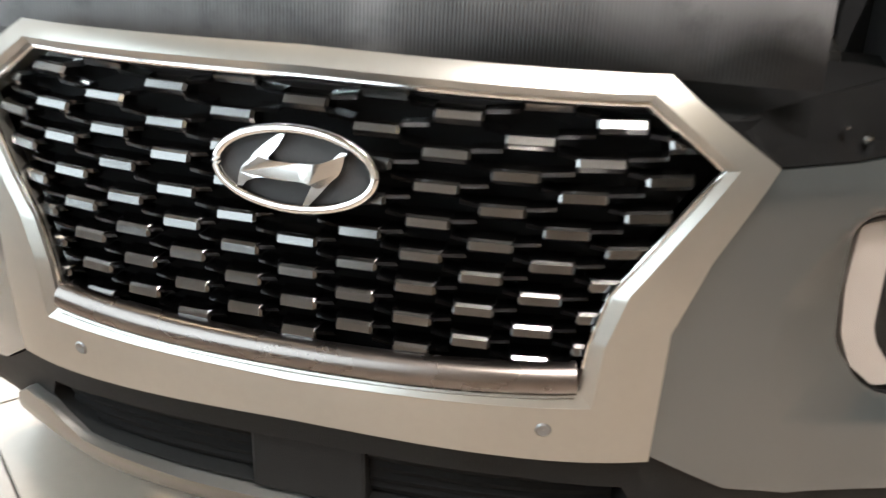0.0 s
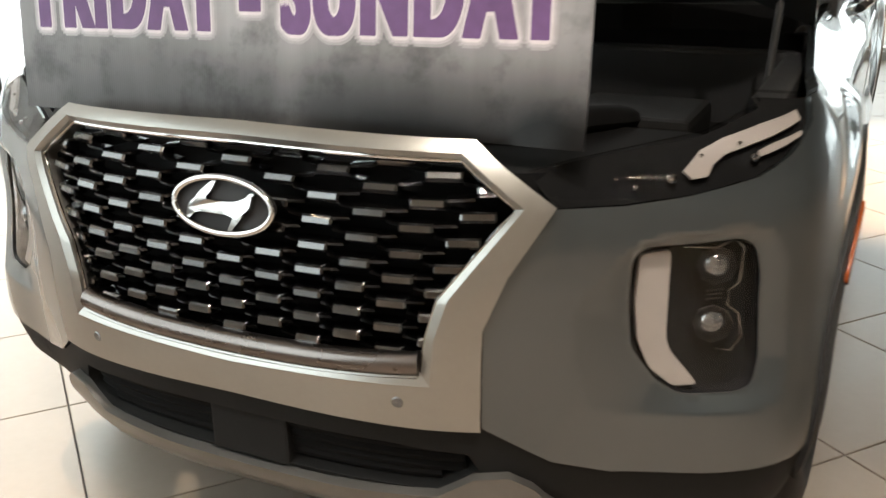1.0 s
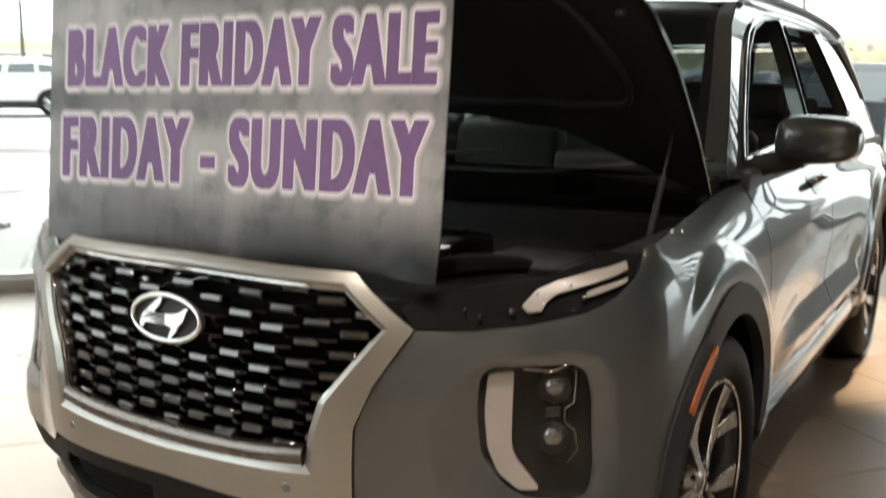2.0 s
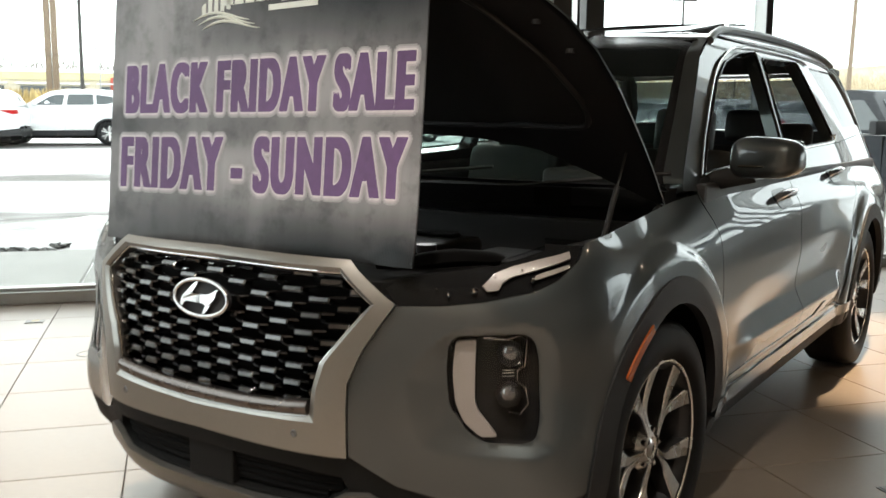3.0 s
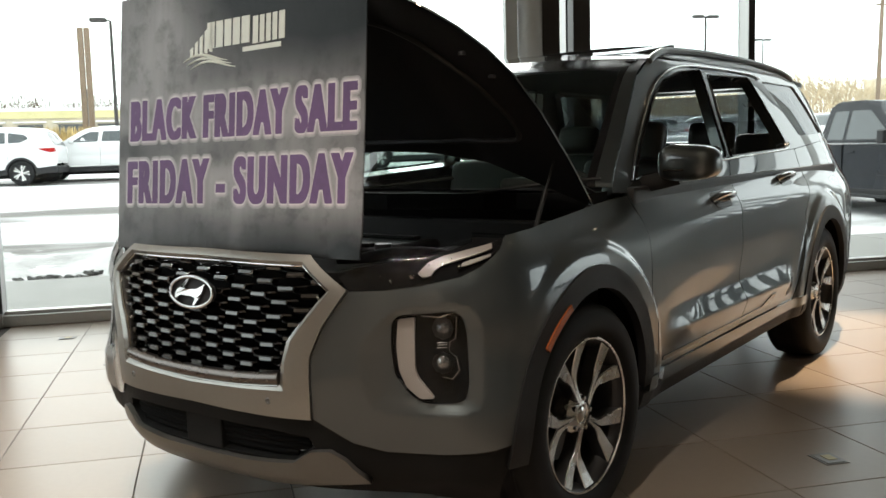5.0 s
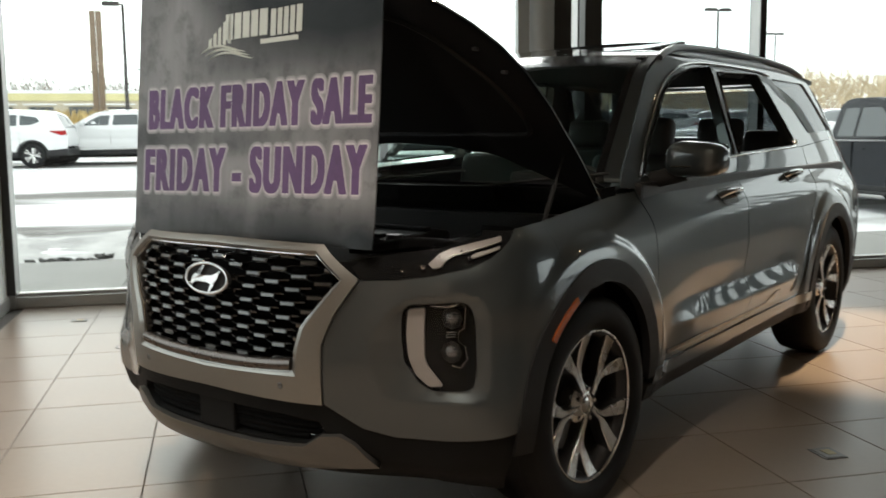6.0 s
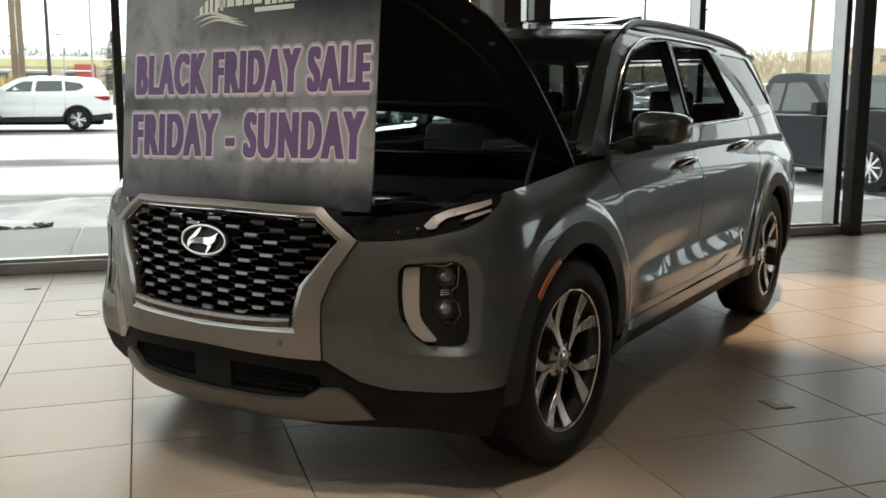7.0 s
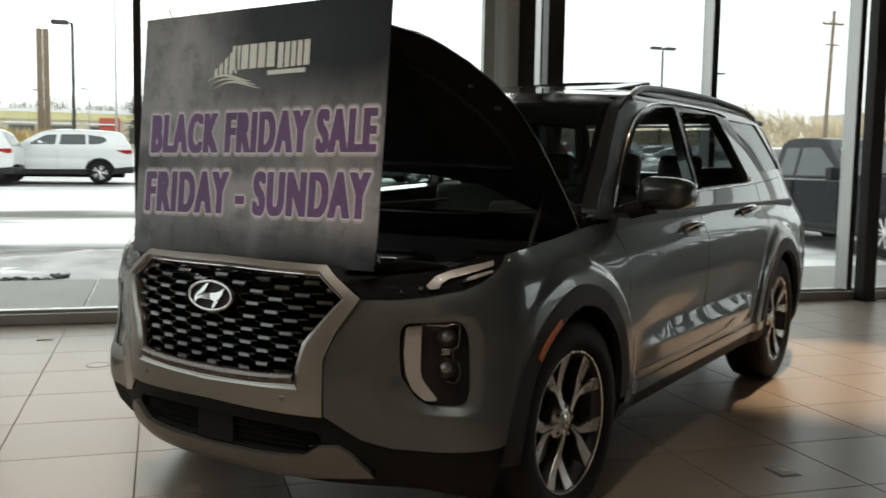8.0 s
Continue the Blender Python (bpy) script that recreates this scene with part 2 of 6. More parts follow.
# glazed wall: rails, mullions and panes
north = tagged(new("window_1"), "tall showroom glazing in aluminium frames", "window", "", "structure")
north.matrix_world = ROOM
MULL = [-1.42, -0.24, 1.43, 3.12, 4.83, 6.46, 8.1, 9.75]
NORTH_U = MULL[-1] + 0.03
STRIP_U, STRIP_0, STRIP_1 = 16.4, 1.5, 3.4  # unseen strip window past the tall glazing, added for reflections in the doors


def wbox(name, lo, hi, material, bevel=0.004, label="", up=None):
    return part(name, box(lo, hi, bevel), material, up or north, label)


wbox("bottom_rail", (SIDE_U, GLASS_W - 0.10, 0.0), (NORTH_U, GLASS_W + 0.06, 0.085), ALU, 0.006)
wbox("bottom_rail", (SIDE_U, GLASS_W - 0.05, 0.085), (NORTH_U, GLASS_W + 0.05, 0.11), ALU, 0.004)
wbox("top_rail", (SIDE_U, GLASS_W - 0.10, HEAD), (NORTH_U, GLASS_W + 0.06, HEAD + 0.09), ALU, 0.006)
for i, u in enumerate(MULL):
    dark = i in (1,)
    wbox("mullion", (u - 0.03, GLASS_W - 0.15, 0.11), (u + 0.03, GLASS_W + 0.03, HEAD), BRONZE if dark else ALU)
    if not dark:
        wbox("mullion_cap", (u - 0.031, GLASS_W - 0.154, 0.11), (u + 0.031, GLASS_W - 0.146, HEAD), BRONZE, 0.001)
    if i:
        a = MULL[i - 1] + 0.03
        pane = wbox("pane", (a, GLASS_W - 0.006, 0.11), (u - 0.03, GLASS_W + 0.006, HEAD), PANE, 0)
        pane.visible_shadow = False
wbox("side_jamb", (SIDE_U, GLASS_W - 0.13, 0.0), (SIDE_U + 0.05, GLASS_W + 0.06, HEAD), ALU)
room_box("wall_north", (SIDE_U, GLASS_W - 0.1, HEAD + 0.09), (END_U, GLASS_W + 0.1, CEIL), WALL_PAINT, kind="structure", label="white painted lintel over the glazing")

# unseen walls, added to darken the car's doors and flank
room_box("wall_north_2", (NORTH_U, GLASS_W - 0.1, -0.1), (END_U, GLASS_W + 0.1, STRIP_0), BROWN_WALL, kind="structure", label="plain warm wall added unseen past the glazing")
room_box("wall_north_3", (NORTH_U, GLASS_W - 0.1, STRIP_1), (END_U, GLASS_W + 0.1, HEAD + 0.085), BROWN_WALL, kind="structure", label="plain warm wall added unseen over the strip window")
room_box("wall_north_4", (STRIP_U, GLASS_W - 0.1, STRIP_0), (END_U, GLASS_W + 0.1, STRIP_1), BROWN_WALL, kind="structure", label="plain warm wall added unseen beside the strip window")
strip_win = tagged(new("window_4"), "added strip window in bronze-framed panes for door reflections", "window", "", "structure")
strip_win.matrix_world = ROOM
for z0, z1 in ((STRIP_0, STRIP_0 + 0.06), (2.36, 2.42), (STRIP_1 - 0.06, STRIP_1)):
    wbox("rail", (NORTH_U, GLASS_W - 0.08, z0), (STRIP_U, GLASS_W + 0.04, z1), BRONZE, 0.004, up=strip_win)
for k in range(9):
    u = NORTH_U + (STRIP_U - NORTH_U) * k / 8
    if k < 8:
        pane = wbox("pane", (u + 0.02, GLASS_W - 0.006, STRIP_0 + 0.06), (u + (STRIP_U - NORTH_U) / 8 - 0.02, GLASS_W + 0.006, STRIP_1 - 0.06), PANE, 0, up=strip_win)
        pane.visible_shadow = False
    wbox("mullion", (max(u - 0.03, NORTH_U), GLASS_W - 0.10, STRIP_0 + 0.06), (min(u + 0.03, STRIP_U), GLASS_W + 0.03, STRIP_1 - 0.06), BRONZE, up=strip_win)

# the glazed wall at the far end, seen in the car's flank
EAST_W = GLASS_W - 1.66 * 4 - 0.03
east = tagged(new("window_2"), "second glazed showroom wall in aluminium frames", "window", "", "structure")
east.matrix_world = ROOM
for z0, z1 in ((0, 0.1), (HEAD_E, HEAD_E + 0.09)):
    wbox("rail", (END_U - 0.1, EAST_W, z0), (END_U + 0.06, GLASS_W, z1), ALU, 0.004, up=east)
steps = [GLASS_W - 1.66 * k for k in range(5)]
for a, b in zip(steps, steps[1:]):
    wbox("mullion", (END_U - 0.13, b - 0.03, 0.1), (END_U + 0.03, b + 0.03, HEAD_E), BRONZE, up=east)
    pane = wbox("pane", (END_U - 0.006, b + 0.03, 0.1), (END_U + 0.006, a - 0.03, HEAD_E), PANE, 0, up=east)
    pane.visible_shadow = False
west = tagged(new("window_3"), "glazed side of the showroom in aluminium frames", "window", "", "structure")
west.matrix_world = ROOM
for z0, z1 in ((SILL_W - 0.09, SILL_W), (HEAD_W, HEAD_W + 0.09)):
    wbox("rail", (SIDE_U - 0.06, WEST_0, z0), (SIDE_U + 0.06, WEST_1, z1), ALU, 0.004, up=west)
for a, b in ((WEST_0, 0.36), (0.36, WEST_1)):
    wbox("mullion", (SIDE_U - 0.03, a, SILL_W), (SIDE_U + 0.08, a + 0.06, HEAD_W), BRONZE, up=west)
    pane = wbox("pane", (SIDE_U - 0.006, a + 0.06, SILL_W), (SIDE_U + 0.006, b, HEAD_W), PANE, 0, up=west)
    pane.visible_shadow = False
# unseen sill wall and lintel, added to cut daylight on floor and board
room_box("wall_west_4", (SIDE_U - 0.25, WEST_0, -0.1), (SIDE_U, WEST_1, SILL_W - 0.09), BROWN_WALL, kind="structure", label="warm brown sill wall added unseen under the side glazing")
room_box("wall_west_2", (SIDE_U - 0.1, WEST_0, HEAD_W + 0.09), (SIDE_U + 0.1, WEST_1, CEIL), BROWN_WALL, kind="structure", label="warm brown lintel added unseen over the side glazing")
room_box("wall_west_3", (SIDE_U - 0.25, BACK_W, -0.1), (SIDE_U, WEST_0, CEIL), BROWN_WALL, kind="structure", label="plain warm brown side wall")
# unseen end wall, added to dim the daylight on the flank
room_box("wall_east_2", (END_U - 0.1, BACK_W, -0.1), (END_U + 0.1, EAST_W, HEAD_E + 0.085), BROWN_WALL, kind="structure", label="plain warm end wall added unseen beside the glazing")
room_box("wall_east", (END_U - 0.1, BACK_W, HEAD_E + 0.09), (END_U + 0.1, GLASS_W, CEIL), WALL_PAINT, kind="structure", label="white painted lintel over the end glazing")


def steel_column(u, w, r):
    """Round grey steel column with a flat cover strip."""
    col = tagged(new("column"), "grey painted round steel column by the glazing", "column", "", "structure")
    col.matrix_world = ROOM @ pose(u, w, 0)
    part("shaft", lathe([(0, r), (CEIL, r)], 36, "z"), STEEL_GREY, col, smooth=True)
    part("collar", lathe([(0, r + 0.02), (0.05, r + 0.02), (0.06, r)], 36, "z"), STEEL_GREY, col, smooth=True)
    part("cover_strip", box((-r - 0.11, -0.02, 0), (-r - 0.01, 0.06, CEIL), 0.004), STEEL_GREY, col)
    part("dark_web", box((r - 0.01, -0.02, 0), (r + 0.15, 0.06, CEIL), 0.004), BRONZE, col)
    return col


def dark_column(u, w):
    col = tagged(new("column"), "slim black square steel column on the tiled floor", "column", "", "structure")
    col.matrix_world = ROOM @ pose(u, w, 0)
    part("shaft", box((-0.075, -0.065, 0), (0.075, 0.065, CEIL), 0.006), BRONZE, col)
    part("foot_plate", box((-0.085, -0.075, 0), (0.085, 0.075, 0.012), 0.002), BRONZE, col)
    return col


steel_column(2.72, 4.36, 0.10)
dark_column(3.145, 4.36)
dark_column(6.64, 4.50)

# poster frame on the white wall
poster = tagged(new("poster_frame"), "thin grey poster frame hung on white wall", "frame")
poster.matrix_world = ROOM @ pose(SIDE_U, 3.62, 0)
part("board", box((0.004, -0.7, 0.92), (0.016, 0.0, 1.62)), WALL_PAINT, poster)
for a, b in (((0.0, -0.72, 0.90), (0.025, -0.70, 1.64)), ((0.0, 0.0, 0.90), (0.025, 0.02, 1.64)), ((0.0, -0.70, 0.90), (0.025, 0.0, 0.92)), ((0.0, -0.70, 1.62), (0.025, 0.0, 1.64))):
    part("frame_bar", box(a, b, 0.003), ALU, poster)


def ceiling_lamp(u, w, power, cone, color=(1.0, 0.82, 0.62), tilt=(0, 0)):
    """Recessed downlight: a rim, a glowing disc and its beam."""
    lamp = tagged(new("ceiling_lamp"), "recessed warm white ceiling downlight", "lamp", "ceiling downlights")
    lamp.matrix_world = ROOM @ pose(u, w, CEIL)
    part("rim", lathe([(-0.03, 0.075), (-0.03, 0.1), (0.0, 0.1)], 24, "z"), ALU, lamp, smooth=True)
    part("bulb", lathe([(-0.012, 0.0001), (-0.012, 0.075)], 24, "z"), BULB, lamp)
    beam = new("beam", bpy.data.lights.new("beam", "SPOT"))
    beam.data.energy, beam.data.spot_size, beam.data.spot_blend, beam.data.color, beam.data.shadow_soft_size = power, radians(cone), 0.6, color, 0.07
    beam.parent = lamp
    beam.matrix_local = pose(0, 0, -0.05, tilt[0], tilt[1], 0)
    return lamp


BULB = glow("warm_bulb", (1.0, 0.78, 0.5), 140)
ceiling_lamp(4.05, 1.75, 2100, 33, (1.0, 0.75, 0.49))
ceiling_lamp(-0.8, 2.0, 480, 46)
ceiling_lamp(-0.5, -1.3, 440, 46, (1.0, 0.90, 0.78), (3, -3))
ceiling_lamp(0.7, -2.0, 370, 44, (1.0, 0.90, 0.78), (6, 4))
# the next four lamps are unseen, added to brighten nose and brown walls
ceiling_lamp(-0.55, -2.7, 380, 50, (1.0, 0.91, 0.80), (30, -8))
ceiling_lamp(-0.45, -4.6, 700, 64, (1.0, 0.90, 0.78))
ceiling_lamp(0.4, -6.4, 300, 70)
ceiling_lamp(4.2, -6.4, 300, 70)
ceiling_lamp(2.8, -3.2, 230, 55)
ceiling_lamp(5.4, -1.0, 140, 55)
ceiling_lamp(8.6, 1.6, 140, 60)

# ---- the car: one lofted skin ----
# plan outline of the right half at mid height, from the nose to the tail
PLAN = [(0, .085), (.2, .09), (.36, .112), (.46, .148), (.56, .196), (.665, .256), (.785, .320), (.890, .408), (.942, .535), (.950, .68), (.949, .82), (.948, .95),
        (.943, 1.35), (.942, 1.8), (.946, 2.4), (.95, 3.0), (.953, 3.6), (.945, 4.15), (.92, 4.55), (.84, 4.83), (.6, 4.94), (0, 4.985)]


def soften(values, width):
    """A running bell-shaped mean that keeps the ends."""
    k = np.exp(-0.5 * (np.arange(-3 * width, 3 * width + 1) / width) ** 2)
    n = 3 * width
    ext = np.r_[2 * values[0] - values[n:0:-1], values, 2 * values[-1] - values[-2 : -n - 2 : -1]]
    return np.convolve(ext, k / k.sum(), "valid")


def even(points, step):
    run_ = np.r_[0, np.cumsum(np.linalg.norm(np.diff(points, axis=0), axis=1))]
    at = np.linspace(0, run_[-1], int(run_[-1] / step))
    return np.c_[np.interp(at, run_, points[:, 0]), np.interp(at, run_, points[:, 1])]


half = spline(PLAN)
ring = even(np.vstack([half[:0:-1] * (-1, 1), half]), 0.01)
ring = np.c_[soften(ring[:, 0], 4), soften(ring[:, 1], 4)]
run = np.r_[0, np.cumsum(np.linalg.norm(np.diff(ring, axis=0), axis=1))]
RUN = run - run[-1] / 2
tang = np.gradient(ring, axis=0)
tang /= np.linalg.norm(tang, axis=1)[:, None]
NRX, NRY = tang[:, 1], -tang[:, 0]
# how far nose, flank and tail lean in at each height
NOSE = ([.18, .24, .28, .34, .42, .5, .6, .75, .865, .957, 1.0, 1.1], [.22, .12, .06, .03, .015, .005, 0, .004, .02, .07, .14, .5])
FLANK = ([.2, .28, .38, .5, .65, .8, .9, .96, 1.0, 1.054, 1.13, 1.2, 1.3, 1.45, 1.6, 1.66, 1.7], [.10, .05, .02, .008, .0, .002, .012, .028, .048, .085, .118, .145, .182, .24, .305, .34, .40])
TAIL = ([.2, .4, .6, .9, 1.1, 1.3, 1.5, 1.7], [.15, .04, 0, .02, .08, .2, .36, .5])
AXLE_F, AXLE_R, HUB = 0.945, 3.845, 0.376
heights = np.arange(0.10, 1.90, 0.005)
NOSE, FLANK, TAIL = ((heights, soften(np.interp(heights, *knots), width)) for knots, width in ((NOSE, 4), (FLANK, 6), (TAIL, 8)))


def skin(s, z):
    """A point of the skin, s metres round from the nose (plus: the car's left), at height z."""
    x, y = np.interp(s, RUN, ring[:, 0]), np.interp(s, RUN, ring[:, 1])
    nx, ny = np.interp(s, RUN, NRX), np.interp(s, RUN, NRY)
    side = abs(nx) ** 3
    r1, r2 = math.hypot(y - AXLE_F, z - HUB), math.hypot(y - AXLE_R, z - HUB)
    flare = 0.020 * (1 - smooth01((r1 - 0.545) / 0.05)) * smooth01((y - 0.50) / 0.30) + 0.022 * (1 - smooth01((r2 - 0.545) / 0.06))
    scoop = 0.020 * math.exp(-(((z - 0.60 - 0.06 * (y - 1.6)) / 0.10) ** 2)) * smooth01((y - 1.45) / 0.5) * (1 - smooth01((y - 2.9) / 0.5))
    ridge = 0.030 * min(max((0.628 - z) / 0.085, 0.0), 1.0) * min(max((z - 0.452) / 0.085, 0.0), 1.0) * smooth01((y - 1.50) / 0.30) * (1 - smooth01((y - 3.06) / 0.16))
    crease = 0.009 * math.exp(-(((z - 0.93 - 0.02 * (y - 1.3)) / 0.055) ** 2)) * smooth01((y - 1.35) / 0.7) * (1 - smooth01((y - 3.9) / 0.5))
    shoulder = 0.034 * smooth01((z - 0.885) / 0.17) ** 1.6 * (1 - smooth01((y - 1.05) / 0.65)) * smooth01((y - 0.45) / 0.3)
    push = (flare - scoop + crease + ridge - shoulder) * side
    corner = 0.044 * math.exp(-(((abs(s) - 0.97) / 0.20) ** 2)) * (1 - smooth01((z - 0.40) / 0.31))
    x = x - (np.interp(z, *FLANK) - push - corner) * nx
    y = y + corner * ny + np.interp(z, *NOSE) * max(-ny, 0) - np.interp(z, *TAIL) * max(ny, 0)
    return Vector((x, y, z))


def s_of_x(x, z):
    m = (RUN > -1.1) & (RUN < 1.1)
    return float(np.interp(x, ring[m, 0] - np.interp(z, *FLANK) * NRX[m], RUN[m]))


def s_of_y(y, z):
    m = (RUN > 0.1) & (RUN < 5.4)
    return float(np.interp(y, ring[m, 1] + np.interp(z, *NOSE) * np.maximum(-NRY[m], 0) - np.interp(z, *TAIL) * np.maximum(NRY[m], 0), RUN[m]))


def nose(x, z):
    return skin(s_of_x(x, z), z)


def flank(y, z):
    return skin(s_of_y(y, z), z)


def flank_r(y, z):
    p = flank(y, z)
    return Vector((-p.x, p.y, p.z))


def skin_r(s, z):
    return skin(-s, z)


def normal_of(chart, u, v):
    e = 0.004
    n = (chart(u + e, v) - chart(u - e, v)).cross(chart(u, v + e) - chart(u, v - e))
    return n.normalized()


def inside(p, poly):
    hit = False
    for (x0, y0), (x1, y1) in zip(poly, poly[1:] + poly[:1]):
        if (y0 > p[1]) != (y1 > p[1]) and p[0] < (x1 - x0) * (p[1] - y0) / (y1 - y0) + x0:
            hit = not hit
    return hit


def gap_to(poly, p):
    """Distance from a point to an outline."""
    a = np.array(poly, float)
    d = np.roll(a, -1, axis=0) - a
    t = np.clip(((p - a) * d).sum(1) / (d * d).sum(1), 0, 1)
    return float(np.linalg.norm(a + d * t[:, None] - p, axis=1).min())


def dense(poly, step):
    out = []
    for (x0, y0), (x1, y1) in zip(poly, poly[1:] + poly[:1]):
        k = max(1, math.ceil(math.hypot(x1 - x0, y1 - y0) / step))
        out += [(x0 + (x1 - x0) * i / k, y0 + (y1 - y0) * i / k) for i in range(k)]
    return out


def rounded(poly, r, n=4):
    """The outline with its corners rounded."""
    out = []
    for i, p in enumerate(poly):
        a, b, c = Vector(poly[i - 1]), Vector(p), Vector(poly[(i + 1) % len(poly)])
        k = min(r, 0.45 * (a - b).length, 0.45 * (c - b).length)
        p0, p1 = b + (a - b).normalized() * k, b + (c - b).normalized() * k
        for j in range(n + 1):
            t = j / n
            q = p0 * (1 - t) ** 2 + b * 2 * t * (1 - t) + p1 * t * t
            out.append((q.x, q.y))
    return out


def patch(name, poly, chart, material, parent, holes=(), off=0.0, thick=0.012, step=0.05, label="", sign=1, bulge=None):
    """A panel: an outline with holes, laid on the skin and turned in at its edges. bulge(u, v) lifts it."""
    loops = [dense(list(poly), step)] + [dense(list(h), step) for h in holes]
    pts, edges = [], []
    for loop in loops:
        b = len(pts)
        pts += loop
        edges += [(b + i, b + (i + 1) % len(loop)) for i in range(len(loop))]
    us, vs = [p[0] for p in loops[0]], [p[1] for p in loops[0]]
    nu, nv = max(1, int((max(us) - min(us)) / step)), max(1, int((max(vs) - min(vs)) / step))
    rim = np.array(pts)
    for i in range(nu + 1):
        for j in range(nv + 1):
            p = (min(us) + (max(us) - min(us)) * (i + 0.5 * (j % 2)) / (nu + 0.5), min(vs) + (max(vs) - min(vs)) * j / nv)
            if inside(p, loops[0]) and not any(inside(p, h) for h in loops[1:]) and np.hypot(*(rim - p).T).min() > step * 0.45:
                pts.append(p)
    v2, e2, f2, *_ = mathutils_cdt([Vector(p) for p in pts], edges, [], 1, 1e-5)
    mids = [sum((v2[i] for i in f), Vector((0, 0))) / len(f) for f in f2]
    f2 = [f for f, c in zip(f2, mids) if inside(c, loops[0]) and not any(inside(c, h) for h in loops[1:])]
    verts, norms = [], []

    def lifted(u, v):
        return chart(u, v) + normal_of(chart, u, v) * sign * (off + bulge(u, v))

    for p in v2:
        n = normal_of(chart, p.x, p.y) * sign
        verts.append(chart(p.x, p.y) + n * (off + (bulge(p.x, p.y) if bulge else 0)))
        norms.append(normal_of(lifted, p.x, p.y) * sign if bulge else n)
    faces = [tuple(f) if sign > 0 else tuple(f)[::-1] for f in f2]
    if thick:
        count = {}
        for f in faces:
            for a, b in zip(f, f[1:] + f[:1]):
                count[(a, b)] = 1
        lip = {}
        for a, b in list(count):
            if (b, a) not in count:
                for k in (a, b):
                    if k not in lip:
                        lip[k] = (len(verts), len(verts) + 1)
                        verts += [verts[k].copy(), verts[k] - norms[k] * thick]
                faces.append((lip[b][0], lip[a][0], lip[a][1], lip[b][1]))
    ob = link(name, verts, faces, material, parent, label)
    # shading normals straight from the skin
    if len(ob.data.vertices) == len(verts):
        ob.data.normals_split_custom_set_from_vertices([tuple(n) for n in norms] + [(0, 0, 0)] * (len(verts) - len(norms)))
    return ob


from mathutils.geometry import delaunay_2d_cdt as mathutils_cdt

car = tagged(new("car"), "grey metallic sport utility car with open bonnet on tiled floor", "car")

SIDES = ((1, flank, skin), (-1, flank_r, skin_r))


def mirror(poly):
    return [(-x, z) for x, z in poly][::-1]


def both(right):
    """An outline that mirrors a right-hand half."""
    return right + mirror(right)


# nose: frame, mesh, lower panel
FR_OUT = [(0.0, .962), (.416, .957), (.546, .866), (.486, .762), (.452, .675), (.447, .492), (0.0, .500)]
FR_IN = [(0.0, .940), (.400, .936), (.493, .865), (.384, .718), (.366, .655), (.358, .592), (0.0, .576)]


FR_MID = [(a[0] + 0.17 * (b[0] - a[0]), a[1] + 0.17 * (b[1] - a[1])) for a, b in zip(FR_IN, FR_OUT)]


def ring_of(right):
    """A mirrored outline without repeated points."""
    return [p for i, p in enumerate(both(right)) if p != both(right)[i - 1]]


IN_LOOP, MID_LOOP = ring_of(FR_IN), ring_of(FR_MID)


fr = patch("grille_frame", both(FR_OUT), nose, SATIN, car, [both(FR_MID)], off=0.012, thick=0.045, step=0.025, label="satin silver surround of the grille")
bv, n_b = [], 0
for a, b in zip(IN_LOOP, IN_LOOP[1:] + IN_LOOP[:1]):
    c, d = MID_LOOP[IN_LOOP.index(a)], MID_LOOP[IN_LOOP.index(b)]
    for t in np.linspace(0, 1, 10)[:-1]:
        for (x0, z0), (x1, z1), lift in ((a, b, -0.014), (a, b, 0.002), (c, d, 0.0115)):
            x, z = x0 + (x1 - x0) * t, z0 + (z1 - z0) * t
            bv.append(nose(x, z) + normal_of(nose, x, z) * lift)
        n_b += 1
bevel_me = link("frame_bevel", bv, [(3 * i + r, 3 * i + r + 1, 3 * ((i + 1) % n_b) + r + 1, 3 * ((i + 1) % n_b) + r) for i in range(n_b) for r in (0, 1)], SATIN, fr).data
bevel_me.set_sharp_from_angle(angle=radians(25))
# narrow bright edges along the opening
rim_pts = [nose(x, z) + normal_of(nose, x, z) * -0.006 for x, z in dense(ring_of(FR_IN), 0.04)]
part("grille_edge", tube(rim_pts + rim_pts[:1], 0.0038, 8), CHROME, car, "bright edge of the grille opening", smooth=True)
grille = patch("grille", both([(0.0, .950), (.410, .946), (.505, .866), (.395, .715), (.378, .655), (.368, .585), (0.0, .57)]), nose, VOID, car, off=-0.060, thick=0.01, step=0.06, label="near-black sheet for the shade behind chrome mesh grille")


def cell_mesh(w, h, pitch):
    """One wedge bar with its two rising arms."""
    bm = bmesh.new()
    d = 0.030
    # wedge: the bright face leans up
    # the face is broken by a ridge, with chamfered ends
    prof = ((d, -h), (0.005, -h), (-0.001, -0.25 * h), (0.003, 0.75 * h), (0.008, h), (d, h))
    cols_ = [[bm.verts.new((x, y + (0.004 if abs(x) > 0.9 * w and y < d else 0), z)) for y, z in prof] for x in (-w, -w * 0.86, w * 0.86, w)]
    for a, b in zip(cols_, cols_[1:]):
        for i in range(len(prof) - 1):
            bm.faces.new((a[i], b[i], b[i + 1], a[i + 1]))
    bm.faces.new(cols_[0][::-1])
    bm.faces.new(cols_[-1])
    bmesh.ops.recalc_face_normals(bm, faces=bm.faces)
    me = bpy.data.meshes.new("grille_bar")
    bm.to_mesh(me)
    bm.free()
    me.materials.append(DARK_CHROME)
    return me


